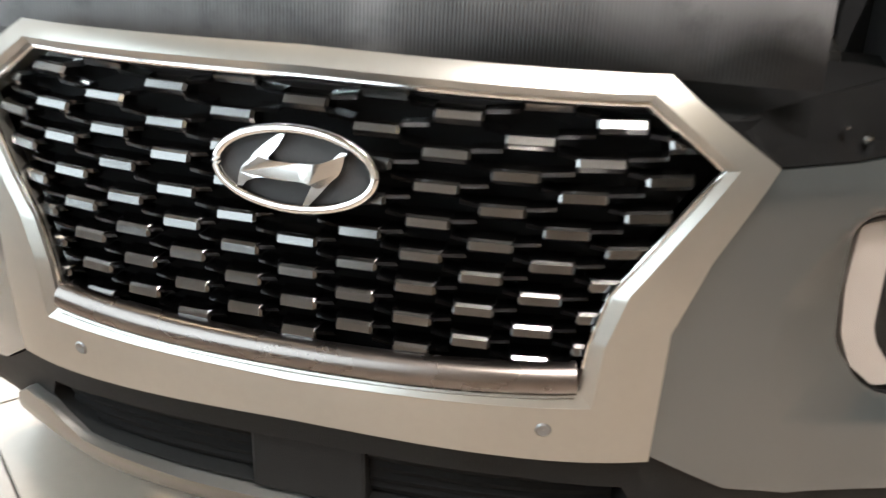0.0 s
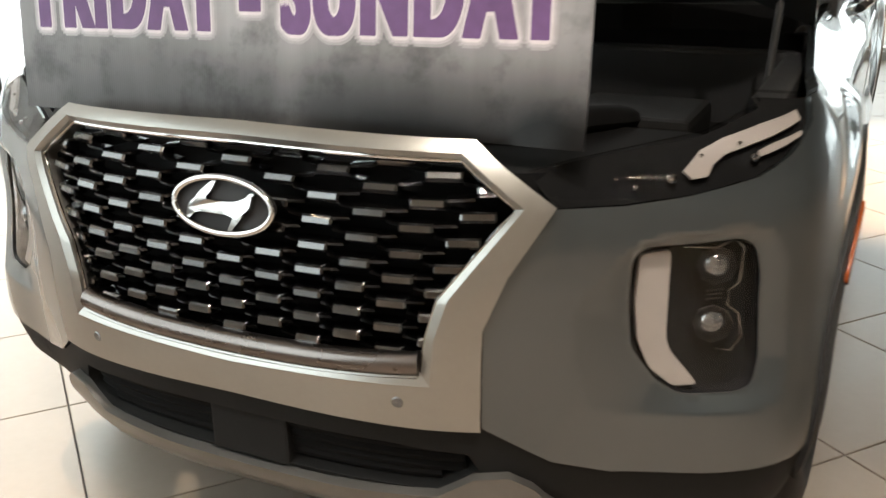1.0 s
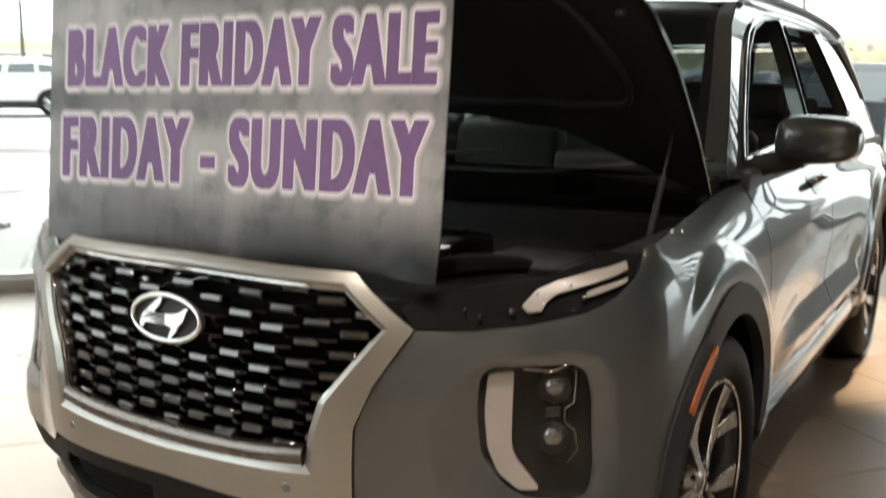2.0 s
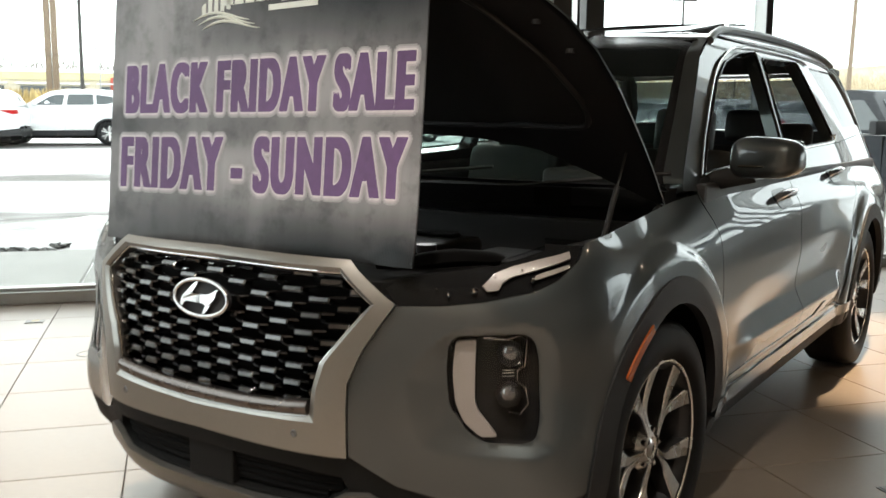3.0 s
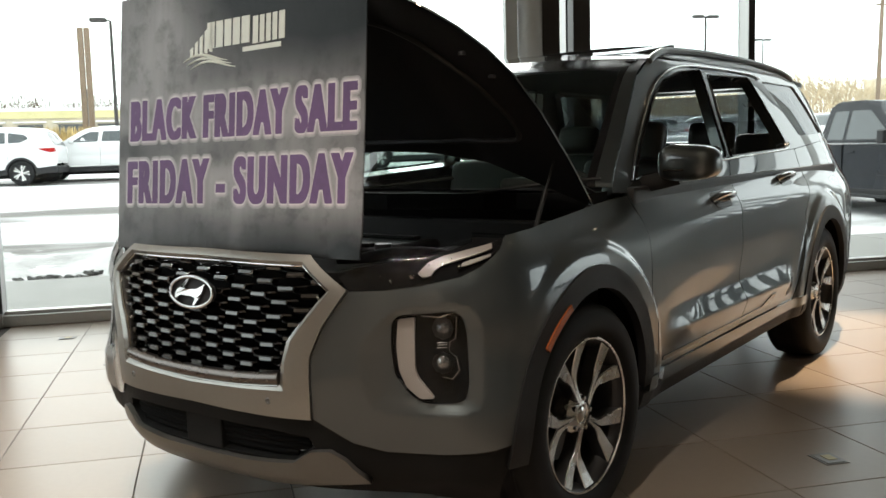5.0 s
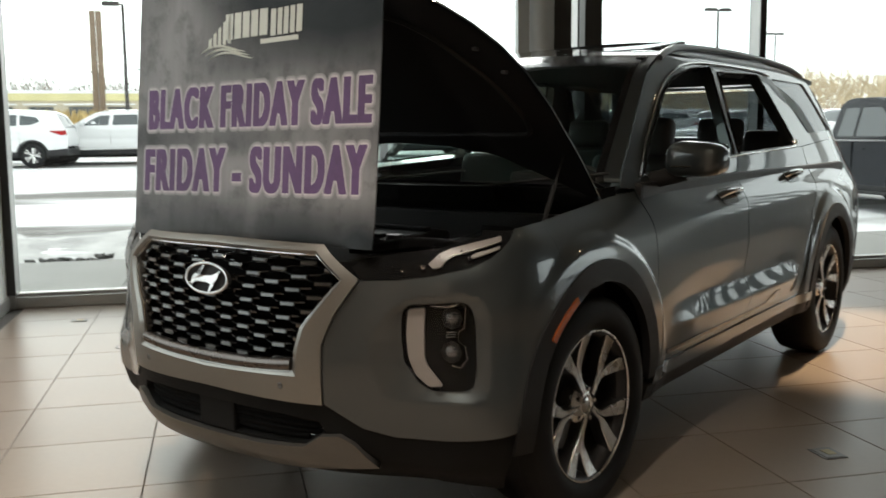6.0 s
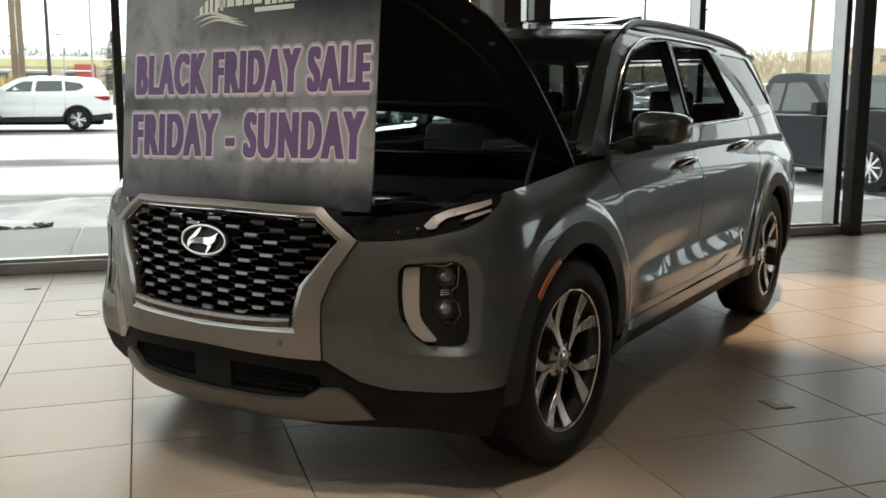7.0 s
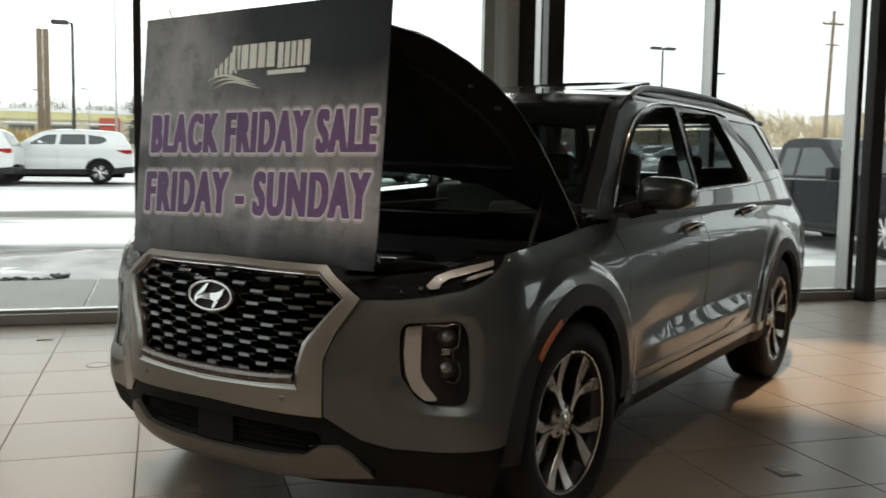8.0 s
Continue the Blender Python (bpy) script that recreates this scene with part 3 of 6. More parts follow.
def arm_mesh():
    bm = bmesh.new()
    v = [bm.verts.new(p) for p in ((0, 0, .5), (1, 0, .5), (1, 1, .5), (0, 1, .5), (0, .15, -.5), (1, .15, -.5), (1, 1, -.5), (0, 1, -.5))]
    for f in ((0, 1, 2, 3), (7, 6, 5, 4), (4, 5, 1, 0), (3, 2, 6, 7), (0, 3, 7, 4), (1, 5, 6, 2)):
        bm.faces.new([v[i] for i in f])
    bmesh.ops.recalc_face_normals(bm, faces=bm.faces)
    me = bpy.data.meshes.new("grille_arm")
    bm.to_mesh(me)
    bm.free()
    me.materials.append(BLACK_GLOSS_ARM)
    return me


BLACK_GLOSS_ARM = mat("dark_mesh_plastic", (0.065, 0.065, 0.067), 0.22, 1.0, 0.1, 30)
OPEN = both([(0.0, .948), (.408, .944), (.508, .865), (.402, .718), (.382, .655), (.372, .612), (0.0, .596)])
bar_me, arm_me = cell_mesh(0.0245, 0.0090, 0.0), arm_mesh()


def column_x(k, z):
    t = max((z - 0.66) / 0.25, 0.0)
    return k * (0.0745 + 0.0195 * t**1.35)


for k in range(-7, 8):
    for j in range(9):
        z = 0.6145 + 0.0428 * j + 0.0214 * (k % 2)
        x = column_x(k, z)
        if not inside((x, z), OPEN) or (x / 0.10) ** 2 + ((z - 0.843) / 0.055) ** 2 < 0.75:
            continue
        n = normal_of(nose, x, z)
        wide = 1 + 0.25 * (z - 0.62) / 0.3
        # the bar keeps to the skin: its own -y looks out
        m = Matrix.Translation(nose(x, z) - n * 0.014) @ (-n).to_track_quat("Y", "Z").to_matrix().to_4x4()
        bar = new("grille_bar", bar_me)
        bar.parent = grille
        bar.matrix_local = m @ pose(0, 0, 0, 14, 0, 0) @ Matrix.Diagonal((wide, 1, 1, 1))
        for sx in (1, -1):
            # thin arms climb to the next column
            x1, z1 = column_x(k + sx, z + 0.0214), z + 0.0214
            if not inside((x1, z1), OPEN):
                continue
            a, b = Vector((x + sx * 0.024 * wide, 0, z + 0.007)), Vector((x1 - sx * 0.026 * wide, 0, z1 - 0.008))
            arm = new("grille_arm", arm_me)
            arm.parent = grille
            arm.matrix_local = Matrix.Translation(nose(a.x, a.z) - normal_of(nose, a.x, a.z) * 0.014) @ Matrix(((b.x - a.x, 0, 0, 0), (nose(b.x, b.z).y - nose(a.x, a.z).y, 0.026, 0, 0), (b.z - a.z, 0, 0.0065, 0), (0, 0, 0, 1)))

# dark bright bar along the foot of the mesh, the lip below it
bar_pts = [nose(x, z) - normal_of(nose, x, z) * 0.008 for x, z in [(-0.355 + 0.71 * i / 24, 0.606 - 0.014 * (1 - ((i - 12) / 12) ** 2)) for i in range(25)]]
part("grille_foot_bar", tube(bar_pts, 0.021, 12), FOOT_CHROME, car, "dark chrome bar below the mesh", smooth=True)
part("foot_bar_edge", tube([Vector(p) + Vector((0, -0.012, -0.019)) for p in bar_pts], 0.0035, 6), SATIN, car, "thin bright edge under the mesh", smooth=True)


def emblem():
    """Oval ring with a slanted ribbon, as plain shapes."""
    e = new("emblem")
    e.parent = car
    c = nose(0.009, 0.842) + Vector((0, -0.012, 0))
    e.matrix_local = Matrix.Translation(c) @ pose(0, 0, 0, -8, 0, 0)
    e["label"] = "oval chrome emblem on the grille"
    a, b = 0.099, 0.047
    part("ring", tube([(a * math.cos(t), 0, b * math.sin(t)) for t in np.linspace(0, 2 * math.pi, 49)], 0.0062, 10), CHROME, e, smooth=True)
    part("dark_plate", prism([(0.98 * a * math.cos(t), 0.98 * b * math.sin(t)) for t in np.linspace(0, 2 * math.pi, 40)[:-1]], 0.006, 0.016, lambda u, v, h: (u, h, v)), BLACK, e)
    legs = (((-.15, .86), (-.30, .52), (-.45, .16), (-.68, -.56)), ((.62, .56), (.50, .18), (.36, -.24), (.17, -.86)))
    for pts in legs:
        leg = spline([(x * a, z * b) for x, z in pts], 5)
        wide = [0.0038 + 0.0066 * math.sin(math.pi * i / (len(leg) - 1)) for i in range(len(leg))]
        ribbon = [(p[0] - w, p[1]) for p, w in zip(leg, wide)] + [(p[0] + w, p[1]) for p, w in zip(leg[::-1], wide[::-1])]
        part("ribbon", prism(ribbon, -0.004, 0.008, lambda u, v, h: (u, h, v)), CHROME, e)
    mid = rounded([(x * a, z * b) for x, z in ((-.70, -.52), (-.64, -.02), (-.46, .28), (-.22, .20), (.10, .20), (.36, .24), (.66, .54), (.60, .02), (.36, -.40), (.16, -.24), (-.12, -.26), (-.40, -.24))], 0.008)
    part("ribbon", prism(mid, -0.009, 0.006, lambda u, v, h: (u, h - 0.004 * math.cos(u * 26), v)), CHROME, e)

emblem()
for x in (-0.32, 0.32):
    p, n = nose(x, 0.541), normal_of(nose, x, 0.541)
    part("parking_sensor", lathe([(0, 0.0001), (0.002, 0.008), (0.0, 0.0105), (-0.01, 0.0105)], 20, "x"), SATIN_DARK, car, smooth=True,
         m=Matrix.Translation(p + n * 0.0118) @ n.to_track_quat("X", "Z").to_matrix().to_4x4())

# bumper cover with the lamp pockets
FOG = [(.662, .778), (.680, .797), (.817, .806), (.838, .790), (.849, .746), (.852, .604), (.842, .557), (.821, .546), (.740, .543), (.706, .566), (.668, .627), (.661, .703)]
# where the face of the cover turns in towards the pocket
HOLLOW = [(.578, .700), (.634, .780), (.678, .811), (.812, .828), (.856, .816), (.880, .755), (.884, .600), (.872, .530), (.836, .512), (.680, .508), (.608, .526), (.585, .612)]


def sz(x, z):
    return (s_of_x(x, z), z)


def syz(y, z):
    return (s_of_y(y, z), z)


for sign, side_chart, chart in SIDES:
    arch = [syz(AXLE_F + 0.475 * math.cos(a), HUB + 0.50 * math.sin(a)) for a in np.radians(np.linspace(172, 118, 8))]
    brow = [syz(.541, 1.007), syz(.498, .972), syz(.432, .928), syz(.384, .901), sz(.726, .877), sz(.642, .866)]
    cover = [sz(.449, .492), sz(.552, .420), sz(.637, .396), sz(.771, .398), syz(.432, .408), syz(.50, .418), *arch, syz(.70, 1.014), syz(.60, 1.012), *brow, sz(.548, .864), sz(.487, .762), sz(.453, .675)]
    fog = rounded([sz(x, z) for x, z in FOG], 0.018)
    hollow = rounded([sz(x, z) for x, z in HOLLOW], 0.012)

    def dent(s, z):
        if not inside((s, z), hollow):
            return 0.0
        d0, d1 = gap_to(hollow, (s, z)), gap_to(fog, (s, z))
        return -0.017 * d0 / (d0 + d1 + 1e-6)

    patch("bumper_cover", cover, chart, PAINT, car, [fog], step=0.011, sign=sign, thick=0.02, bulge=dent)

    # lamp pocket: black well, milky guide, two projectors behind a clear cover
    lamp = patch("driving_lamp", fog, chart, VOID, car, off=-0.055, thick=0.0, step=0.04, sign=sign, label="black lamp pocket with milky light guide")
    well_out = [chart(*p) + normal_of(chart, *p) * sign * (dent(*p) - 0.001) for p in dense(fog, 0.03)]
    well_in = [chart(*p) - normal_of(chart, *p) * sign * 0.060 for p in dense(fog, 0.03)]
    n_w = len(well_out)
    link("well", well_out + well_in, [(i, (i + 1) % n_w, n_w + (i + 1) % n_w, n_w + i) for i in range(n_w)], PIANO, lamp)
    guide = [sz(.676, .784), sz(.719, .790), sz(.720, .640), sz(.728, .615), sz(.768, .557), sz(.731, .553), sz(.697, .586), sz(.679, .636), sz(.673, .700)]
    patch("light_guide", rounded(guide, 0.010), chart, GUIDE, lamp, off=-0.026, thick=0.014, step=0.03, sign=sign, label="milky white light guide")

    def at(x, z, deep):
        return chart(*sz(x, z)) - normal_of(chart, *sz(x, z)) * sign * deep

    for zc in (0.757, 0.658):
        n = (normal_of(chart, *sz(.792, zc)) * sign + Vector((0, -0.8, 0))).normalized()
        m = Matrix.Translation(at(.792, zc, .040)) @ n.to_track_quat("X", "Z").to_matrix().to_4x4()
        proj = part("projector", lathe([(-0.02, 0.033), (0.006, 0.0345), (0.009, 0.032), (0.002, 0.028), (-0.010, 0.027)], 8, "x"), DARK_CHROME, lamp, "faceted dark chrome projector ring", m=m)
        part("lens", lathe([(0.012, 0.0001), (0.009, 0.012), (0.002, 0.021), (-0.008, 0.0275)], 28, "x"), LAMP_LENS, proj, smooth=True, m=m)
    rim_l = [(.786, .792), (.810, .802), (.824, .788), (.824, .728), (.809, .716), (.809, .690), (.825, .676), (.832, .640), (.815, .615), (.792, .620)]
    part("bezel", tube([at(x, z, .026) for x, z in rim_l], 0.0022, 6), CHROME, lamp, "thin chrome outline beside the projectors", smooth=True)
    part("bezel", tube([at(x, z, .026) for x, z in ((.735, .795), (.760, .793), (.786, .790), (.800, .797))], 0.0018, 6), CHROME, lamp, smooth=True)
    for i in range(3):
        part("bridge", tube([at(.778, .700 + .007 * i, .034), at(.803, .701 + .007 * i, .034)], 0.0018, 6), DARK_CHROME, lamp, smooth=True)
    patch("lamp_cover", fog, chart, LAMP_GLASS, lamp, off=-0.022, thick=0.0, step=0.05, sign=sign).visible_shadow = False

    # slim upper lamp: black housing wrapped into the wing
    head = [sz(.548, .866), sz(.642, .868), sz(.726, .879), syz(.384, .903), syz(.432, .930), syz(.498, .974), syz(.541, 1.009), syz(.500, 1.013), sz(.800, 1.000), sz(.728, .966), sz(.617, .946), sz(.556, .934), sz(.500, .920)]
    hl = patch("head_lamp", head, chart, VOID, car, off=-0.012, thick=0.02, step=0.035, sign=sign, label="slim black upper lamp with milky strips")
    strip = [sz(.714, .914), sz(.728, .902), sz(.750, .906), sz(.754, .922), sz(.769, .937), syz(.414, .953), syz(.483, .977), syz(.494, .991), syz(.435, .975), sz(.760, .959), sz(.732, .943)]
    patch("light_guide", strip, chart, GUIDE, hl, off=-0.002, thick=0.006, step=0.02, sign=sign, label="milky white light strip")
    strip2 = [syz(.396, .930), syz(.414, .936), syz(.466, .956), syz(.470, .963), syz(.421, .948), syz(.403, .940)]
    patch("light_guide", strip2, chart, GUIDE, hl, off=-0.002, thick=0.006, step=0.02, sign=sign)
    for x, z, r in ((.622, .905, .004), (.650, .893, .006), (.735, .935, .004), (.812, .930, .007), (.700, .905, .009), (.785, .950, .004)):
        q = sz(x, z)
        p, n = chart(*q), normal_of(chart, *q) * sign
        part("reflector", lathe([(0.003, 0.0001), (0.002, r * .6), (-0.003, r)], 12, "x"), CHROME, hl, smooth=True, m=Matrix.Translation(p) @ n.to_track_quat("X", "Z").to_matrix().to_4x4())
    patch("lamp_cover", head, chart, HEAD_GLASS, hl, off=0.004, thick=0.006, step=0.03, sign=sign).visible_shadow = False

# lower nose: black band, intake with slats, silver skid plate
CL = [(0.0, .497), (.447, .489), (.552, .417), (.637, .393), (.70, .393), (.70, .230), (0.0, .235)]
IN = both([(0.0, .448), (.30, .445), (.425, .432), (.440, .400), (.370, .352), (0.0, .348)])
patch("lower_cladding", both(CL), nose, LOW_TRIM, car, [IN], off=-0.006, thick=0.05, step=0.05, label="grained black plastic band below the nose")
# near-black sheet and slats carry the shade inside the intake
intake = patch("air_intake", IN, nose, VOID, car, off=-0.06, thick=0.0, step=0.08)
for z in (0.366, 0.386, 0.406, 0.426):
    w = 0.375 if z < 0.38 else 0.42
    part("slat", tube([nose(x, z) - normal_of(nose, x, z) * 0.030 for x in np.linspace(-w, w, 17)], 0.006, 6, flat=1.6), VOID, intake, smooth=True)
part("bridge_block", box((-0.085, nose(0, .40).y + 0.012, .346), (0.085, nose(0, .40).y + 0.06, .450), 0.006), LOW_TRIM, car)
SK = [(0.0, .338), (.20, .340), (.370, .352), (.432, .392), (.487, .396), (.523, .370), (.572, .296), (.45, .284), (.25, .266), (0.0, .260)]
patch("skid_plate", both(SK), nose, SKID, car, off=0.012, thick=0.03, step=0.04, label="satin silver skid plate under the nose")
for sign, side_chart, chart in SIDES:
    corner = [sz(.688, .393), sz(.771, .395), syz(.432, .405), syz(.50, .415), syz(.475, .30), syz(.52, .21), sz(.688, .225)]
    patch("corner_cladding", corner, chart, LOW_TRIM, car, off=-0.0052, thick=0.03, step=0.05, sign=sign)

# wings, doors, quarter panels
for sign, sc, chart in SIDES:
    def circ(cy, a0, a1, ry, rz, n=12):
        return [(cy + ry * math.cos(a), HUB + rz * math.sin(a)) for a in np.radians(np.linspace(a0, a1, n))]

    wing = [*circ(AXLE_F, 118, -5, .475, .50, 16), (1.43, .34), (1.455, .50), (1.425, .70), (1.44, .95), (1.43, 1.068), (1.33, 1.064), (1.20, 1.055), (1.10, 1.045), (.98, 1.035), (.88, 1.028), (.77, 1.020), (.70, 1.014)]
    patch("front_wing", wing, sc, PAINT, car, step=0.012 if sign > 0 else 0.03, sign=sign, thick=0.02)
    clad = circ(AXLE_F, 184, 1, .475, .50, 26) + circ(AXLE_F, 1, 186, .400, .425, 26)
    ac = patch("arch_cladding", clad, sc, ARCH_TRIM, car, off=0.006, thick=0.03, step=0.04, sign=sign, label="grained black plastic wheel arch trim")
    mk = circ(AXLE_F, 117, 140, .432, .452, 8) + circ(AXLE_F, 140, 117, .413, .430, 8)
    patch("side_marker", mk, sc, ORANGE, ac, off=0.012, thick=0.012, step=0.03, sign=sign, label="orange side reflector")
    fd = rounded([(1.445, .95), (1.430, .70), (1.460, .50), (1.44, .405), (2.425, .425), (2.425, .90), (2.50, 1.06), (2.60, 1.172), (1.52, 1.118), (1.44, 1.075)], 0.01)
    door = patch("front_door", fd, sc, PAINT, car, step=0.016, sign=sign, thick=0.02)
    rd = rounded([(2.432, .425), (3.24, .425), (3.33, .62), (3.42, .86), (3.62, 1.02), (3.68, 1.20), (2.608, 1.172), (2.507, 1.06), (2.432, .90)], 0.01)
    door_r = patch("rear_door", rd, sc, PAINT, car, step=0.016, sign=sign, thick=0.02)
    # thin garnish along the foot of the doors, kicked up before the rear arch
    st = rounded([(1.55, .452), (2.425, .460), (2.425, .444), (1.55, .436)], 0.004)
    patch("door_trim", st, sc, STRIP, door, off=0.004, thick=0.012, step=0.03, sign=sign, label="thin bright lower door strip")
    st = rounded([(2.432, .460), (2.70, .468), (2.80, .512), (2.86, .512), (2.80, .462), (2.432, .444)], 0.006)
    patch("door_trim", st, sc, STRIP, door_r, off=0.004, thick=0.012, step=0.02, sign=sign, label="thin bright lower door strip")
    sill = [(1.40, .408), (3.40, .428), (3.40, .378), (1.40, .352)]
    patch("sill_panel", sill, sc, PAINT, car, off=0.008, thick=0.03, step=0.06, sign=sign, label="grey painted sill panel")
    sill = [(1.36, .352), (3.42, .378), (3.42, .315), (1.36, .290)]
    patch("sill_trim", sill, sc, CLAD, car, off=0.004, thick=0.06, step=0.08, sign=sign, label="grained black plastic sill trim")
    q = [*circ(AXLE_R, 149, 10, .475, .50, 18), (4.36, .52), (4.62, .54), (4.70, .90), (4.66, 1.18), (4.58, 1.25), (3.69, 1.20), (3.63, 1.02), (3.43, .86)]
    patch("quarter_panel", q, sc, PAINT, car, step=0.016 if sign > 0 else 0.03, sign=sign, thick=0.02)
    q2 = [(3.245, .425), (3.335, .62), (3.425, .855), *circ(AXLE_R, 149, 184, .475, .50, 8), (3.33, .405)]
    patch("arch_panel", q2, sc, PAINT, car, step=0.025, sign=sign, thick=0.02)
    clad = circ(AXLE_R, 186, -6, .475, .50, 26) + circ(AXLE_R, -6, 186, .400, .425, 26)
    patch("arch_cladding", clad, sc, ARCH_TRIM, car, off=0.006, thick=0.03, step=0.04, sign=sign, label="grained black plastic wheel arch trim")
    rear_low = [(4.29, .34), (4.36, .52), (4.62, .54), (4.62, .30), (4.30, .28)]
    patch("rear_bumper_side", rear_low, sc, CLAD, car, off=0.0, thick=0.03, step=0.06, sign=sign)

    # greenhouse: pillars and roof edge with three windows
    upper = [(1.44, 1.078), (1.52, 1.121), (2.60, 1.175), (3.68, 1.203), (4.57, 1.253), (4.52, 1.40), (4.36, 1.56), (4.24, 1.615), (4.0, 1.655), (3.5, 1.682), (2.8, 1.684), (2.40, 1.665), (2.12, 1.625), (1.90, 1.535), (1.66, 1.365), (1.40, 1.145), (1.34, 1.085)]
    w1 = rounded([(1.545, 1.130), (1.69, 1.255), (1.985, 1.450), (2.17, 1.530), (2.40, 1.580), (2.66, 1.602), (2.60, 1.38), (2.565, 1.178)], 0.02)
    w2 = rounded([(2.735, 1.580), (3.33, 1.594), (3.42, 1.43), (3.55, 1.235), (3.50, 1.205), (2.63, 1.182), (2.67, 1.38)], 0.03)
    w3 = rounded([(3.56, 1.580), (4.20, 1.575), (4.46, 1.290), (3.88, 1.275)], 0.03)
    pil = patch("side_frame", upper, sc, PAINT, car, [w1, w2, w3], step=0.035, sign=sign, thick=0.05)
    for nm, wpoly, gm in (("front_side_window", w1, None), ("rear_side_window", w2, None), ("quarter_window", w3, PRIVACY)):
        if sign < 0 and not gm:
            patch(nm, wpoly, sc, CAR_GLASS, pil, off=-0.008, thick=0, step=0.12, sign=sign, label="green tinted side glass").visible_shadow = False
        if gm:
            patch(nm, wpoly, sc, gm, pil, off=-0.008, thick=0, step=0.12, sign=sign, label="dark tinted rear quarter glass").visible_shadow = False
        edge = [sc(*p) + normal_of(sc, *p) * sign * 0.003 for p in dense(wpoly, 0.05)]
        if nm != "quarter_window":
            part("window_seal", tube(edge + edge[:1], 0.006, 6), PIANO, pil, smooth=True)
    # chrome line from mirror foot round the windows
    line = spline([(1.50, 1.118), (1.66, 1.262), (1.96, 1.462), (2.16, 1.548), (2.42, 1.602), (2.80, 1.615), (3.36, 1.610), (3.52, 1.59)], 8)
    part("window_trim", tube([sc(*p) + normal_of(sc, *p) * sign * 0.006 for p in line], 0.0055, 8), CHROME, pil, "bright trim over the side windows", smooth=True)
    belt = [(1.53, 1.122), (2.0, 1.146), (2.6, 1.174), (3.2, 1.192), (3.52, 1.203), (3.60, 1.235)]
    part("window_trim", tube([sc(*p) + normal_of(sc, *p) * sign * 0.006 for p in spline(belt, 8)], 0.006, 8), CHROME, pil, "bright trim along the belt line", smooth=True)
    bp = [(2.60, 1.18), (2.61, 1.38), (2.67, 1.60), (2.73, 1.585), (2.66, 1.38), (2.625, 1.18)]
    patch("centre_pillar", bp, sc, PIANO, pil, off=0.003, thick=0.006, step=0.06, sign=sign, label="gloss black centre pillar")

    # handles
    for y, z, up in ((2.275, 1.008, door), (3.275, 1.056, door_r)):
        c, n = sc(y, z), normal_of(sc, y, z) * sign
        h = [c + n * d + Vector((0, dy, dz)) for dy, dz, d in ((-.125, -.002, .002), (-.10, .0, .022), (-.04, .004, .034), (.04, .006, .034), (.10, .006, .022), (.125, .005, .002))]
        part("handle", tube([Vector(p) for p in spline(h, 5)], 0.019, 10, flat=0.7), CHROME, up, "chrome door handle", smooth=True)
        cup = rounded([(y - .105, z - .038), (y + .095, z - .034), (y + .095, z + .034), (y - .105, z + .030)], 0.03)
        patch("handle_cup", cup, sc, PIANO, up, off=0.0015, thick=0.002, step=0.04, sign=sign)

    # mirror
    foot = sc(1.62, 1.135)
    mir = new("door_mirror")
    mir.parent = car
    mir["label"] = "grey door mirror with gloss cap"
    bm = bmesh.new()
    bmesh.ops.create_uvsphere(bm, u_segments=28, v_segments=16, radius=1)
    for v in bm.verts:
        x, y, z = v.co
        p = 0.62
        x, y, z = (math.copysign(abs(t) ** p, t) for t in (x, y, z))
        taper = 1 - 0.18 * (x * 0.5 + 0.5)
        v.co = (0.118 * x, 0.075 * y * (1 - 0.15 * z), 0.076 * z * taper)
    cap = part("mirror_shell", bm, PAINT, mir, smooth=True, m=pose(sign * 1.005, 1.625, 1.185, 0, 0, -8 * sign))
    part("mirror_foot", tube([Vector(p) for p in spline([(sign * abs(foot.x) - sign * 0.01, 1.60, 1.10), (sign * (abs(foot.x) + 0.05), 1.61, 1.112), (sign * 0.965, 1.62, 1.135)], 5)], 0.026, 10, flat=1.3), CLAD, mir, "black mirror foot", smooth=True)
    part("mirror_glass", prism(rounded([(-.10, -.062), (.09, -.055), (.095, .058), (-.10, .062)], .03), 0.066, 0.072, lambda u, v, h: (u, h, v)), CHROME, mir, m=pose(sign * 1.005, 1.625, 1.185, 0, 0, -8 * sign))
    part("mirror_turn_lamp", tube([Vector(p) for p in spline([(sign * 0.93, 1.552, 1.158), (sign * 1.02, 1.549, 1.160), (sign * 1.10, 1.575, 1.166)], 5)], 0.0035, 8), DARK_CHROME, mir, smooth=True)

    # roof rail
    rl = spline([(2.10, 1.612), (2.22, 1.648), (2.45, 1.683), (3.0, 1.699), (3.6, 1.692), (4.05, 1.662), (4.22, 1.618)], 8)
    part("roof_rail", tube([Vector((sign * (sc(y, min(z - 0.020, 1.675)).x * sign - 0.010), y, z)) for y, z in rl], 0.017, 10, flat=0.9), SATIN_DARK, car, "dark satin roof rail", smooth=True)

# windscreen, roof, tail
A_EDGE = spline([(1.36, 1.10), (1.40, 1.148), (1.66, 1.366), (1.90, 1.536), (2.10, 1.62)], 8)
R_EDGE = spline([(2.10, 1.62), (2.40, 1.664), (2.8, 1.683), (3.5, 1.681), (4.0, 1.654), (4.24, 1.614), (4.36, 1.56)], 6)
T_EDGE = spline([(4.37, 1.555), (4.52, 1.40), (4.575, 1.253)], 8)


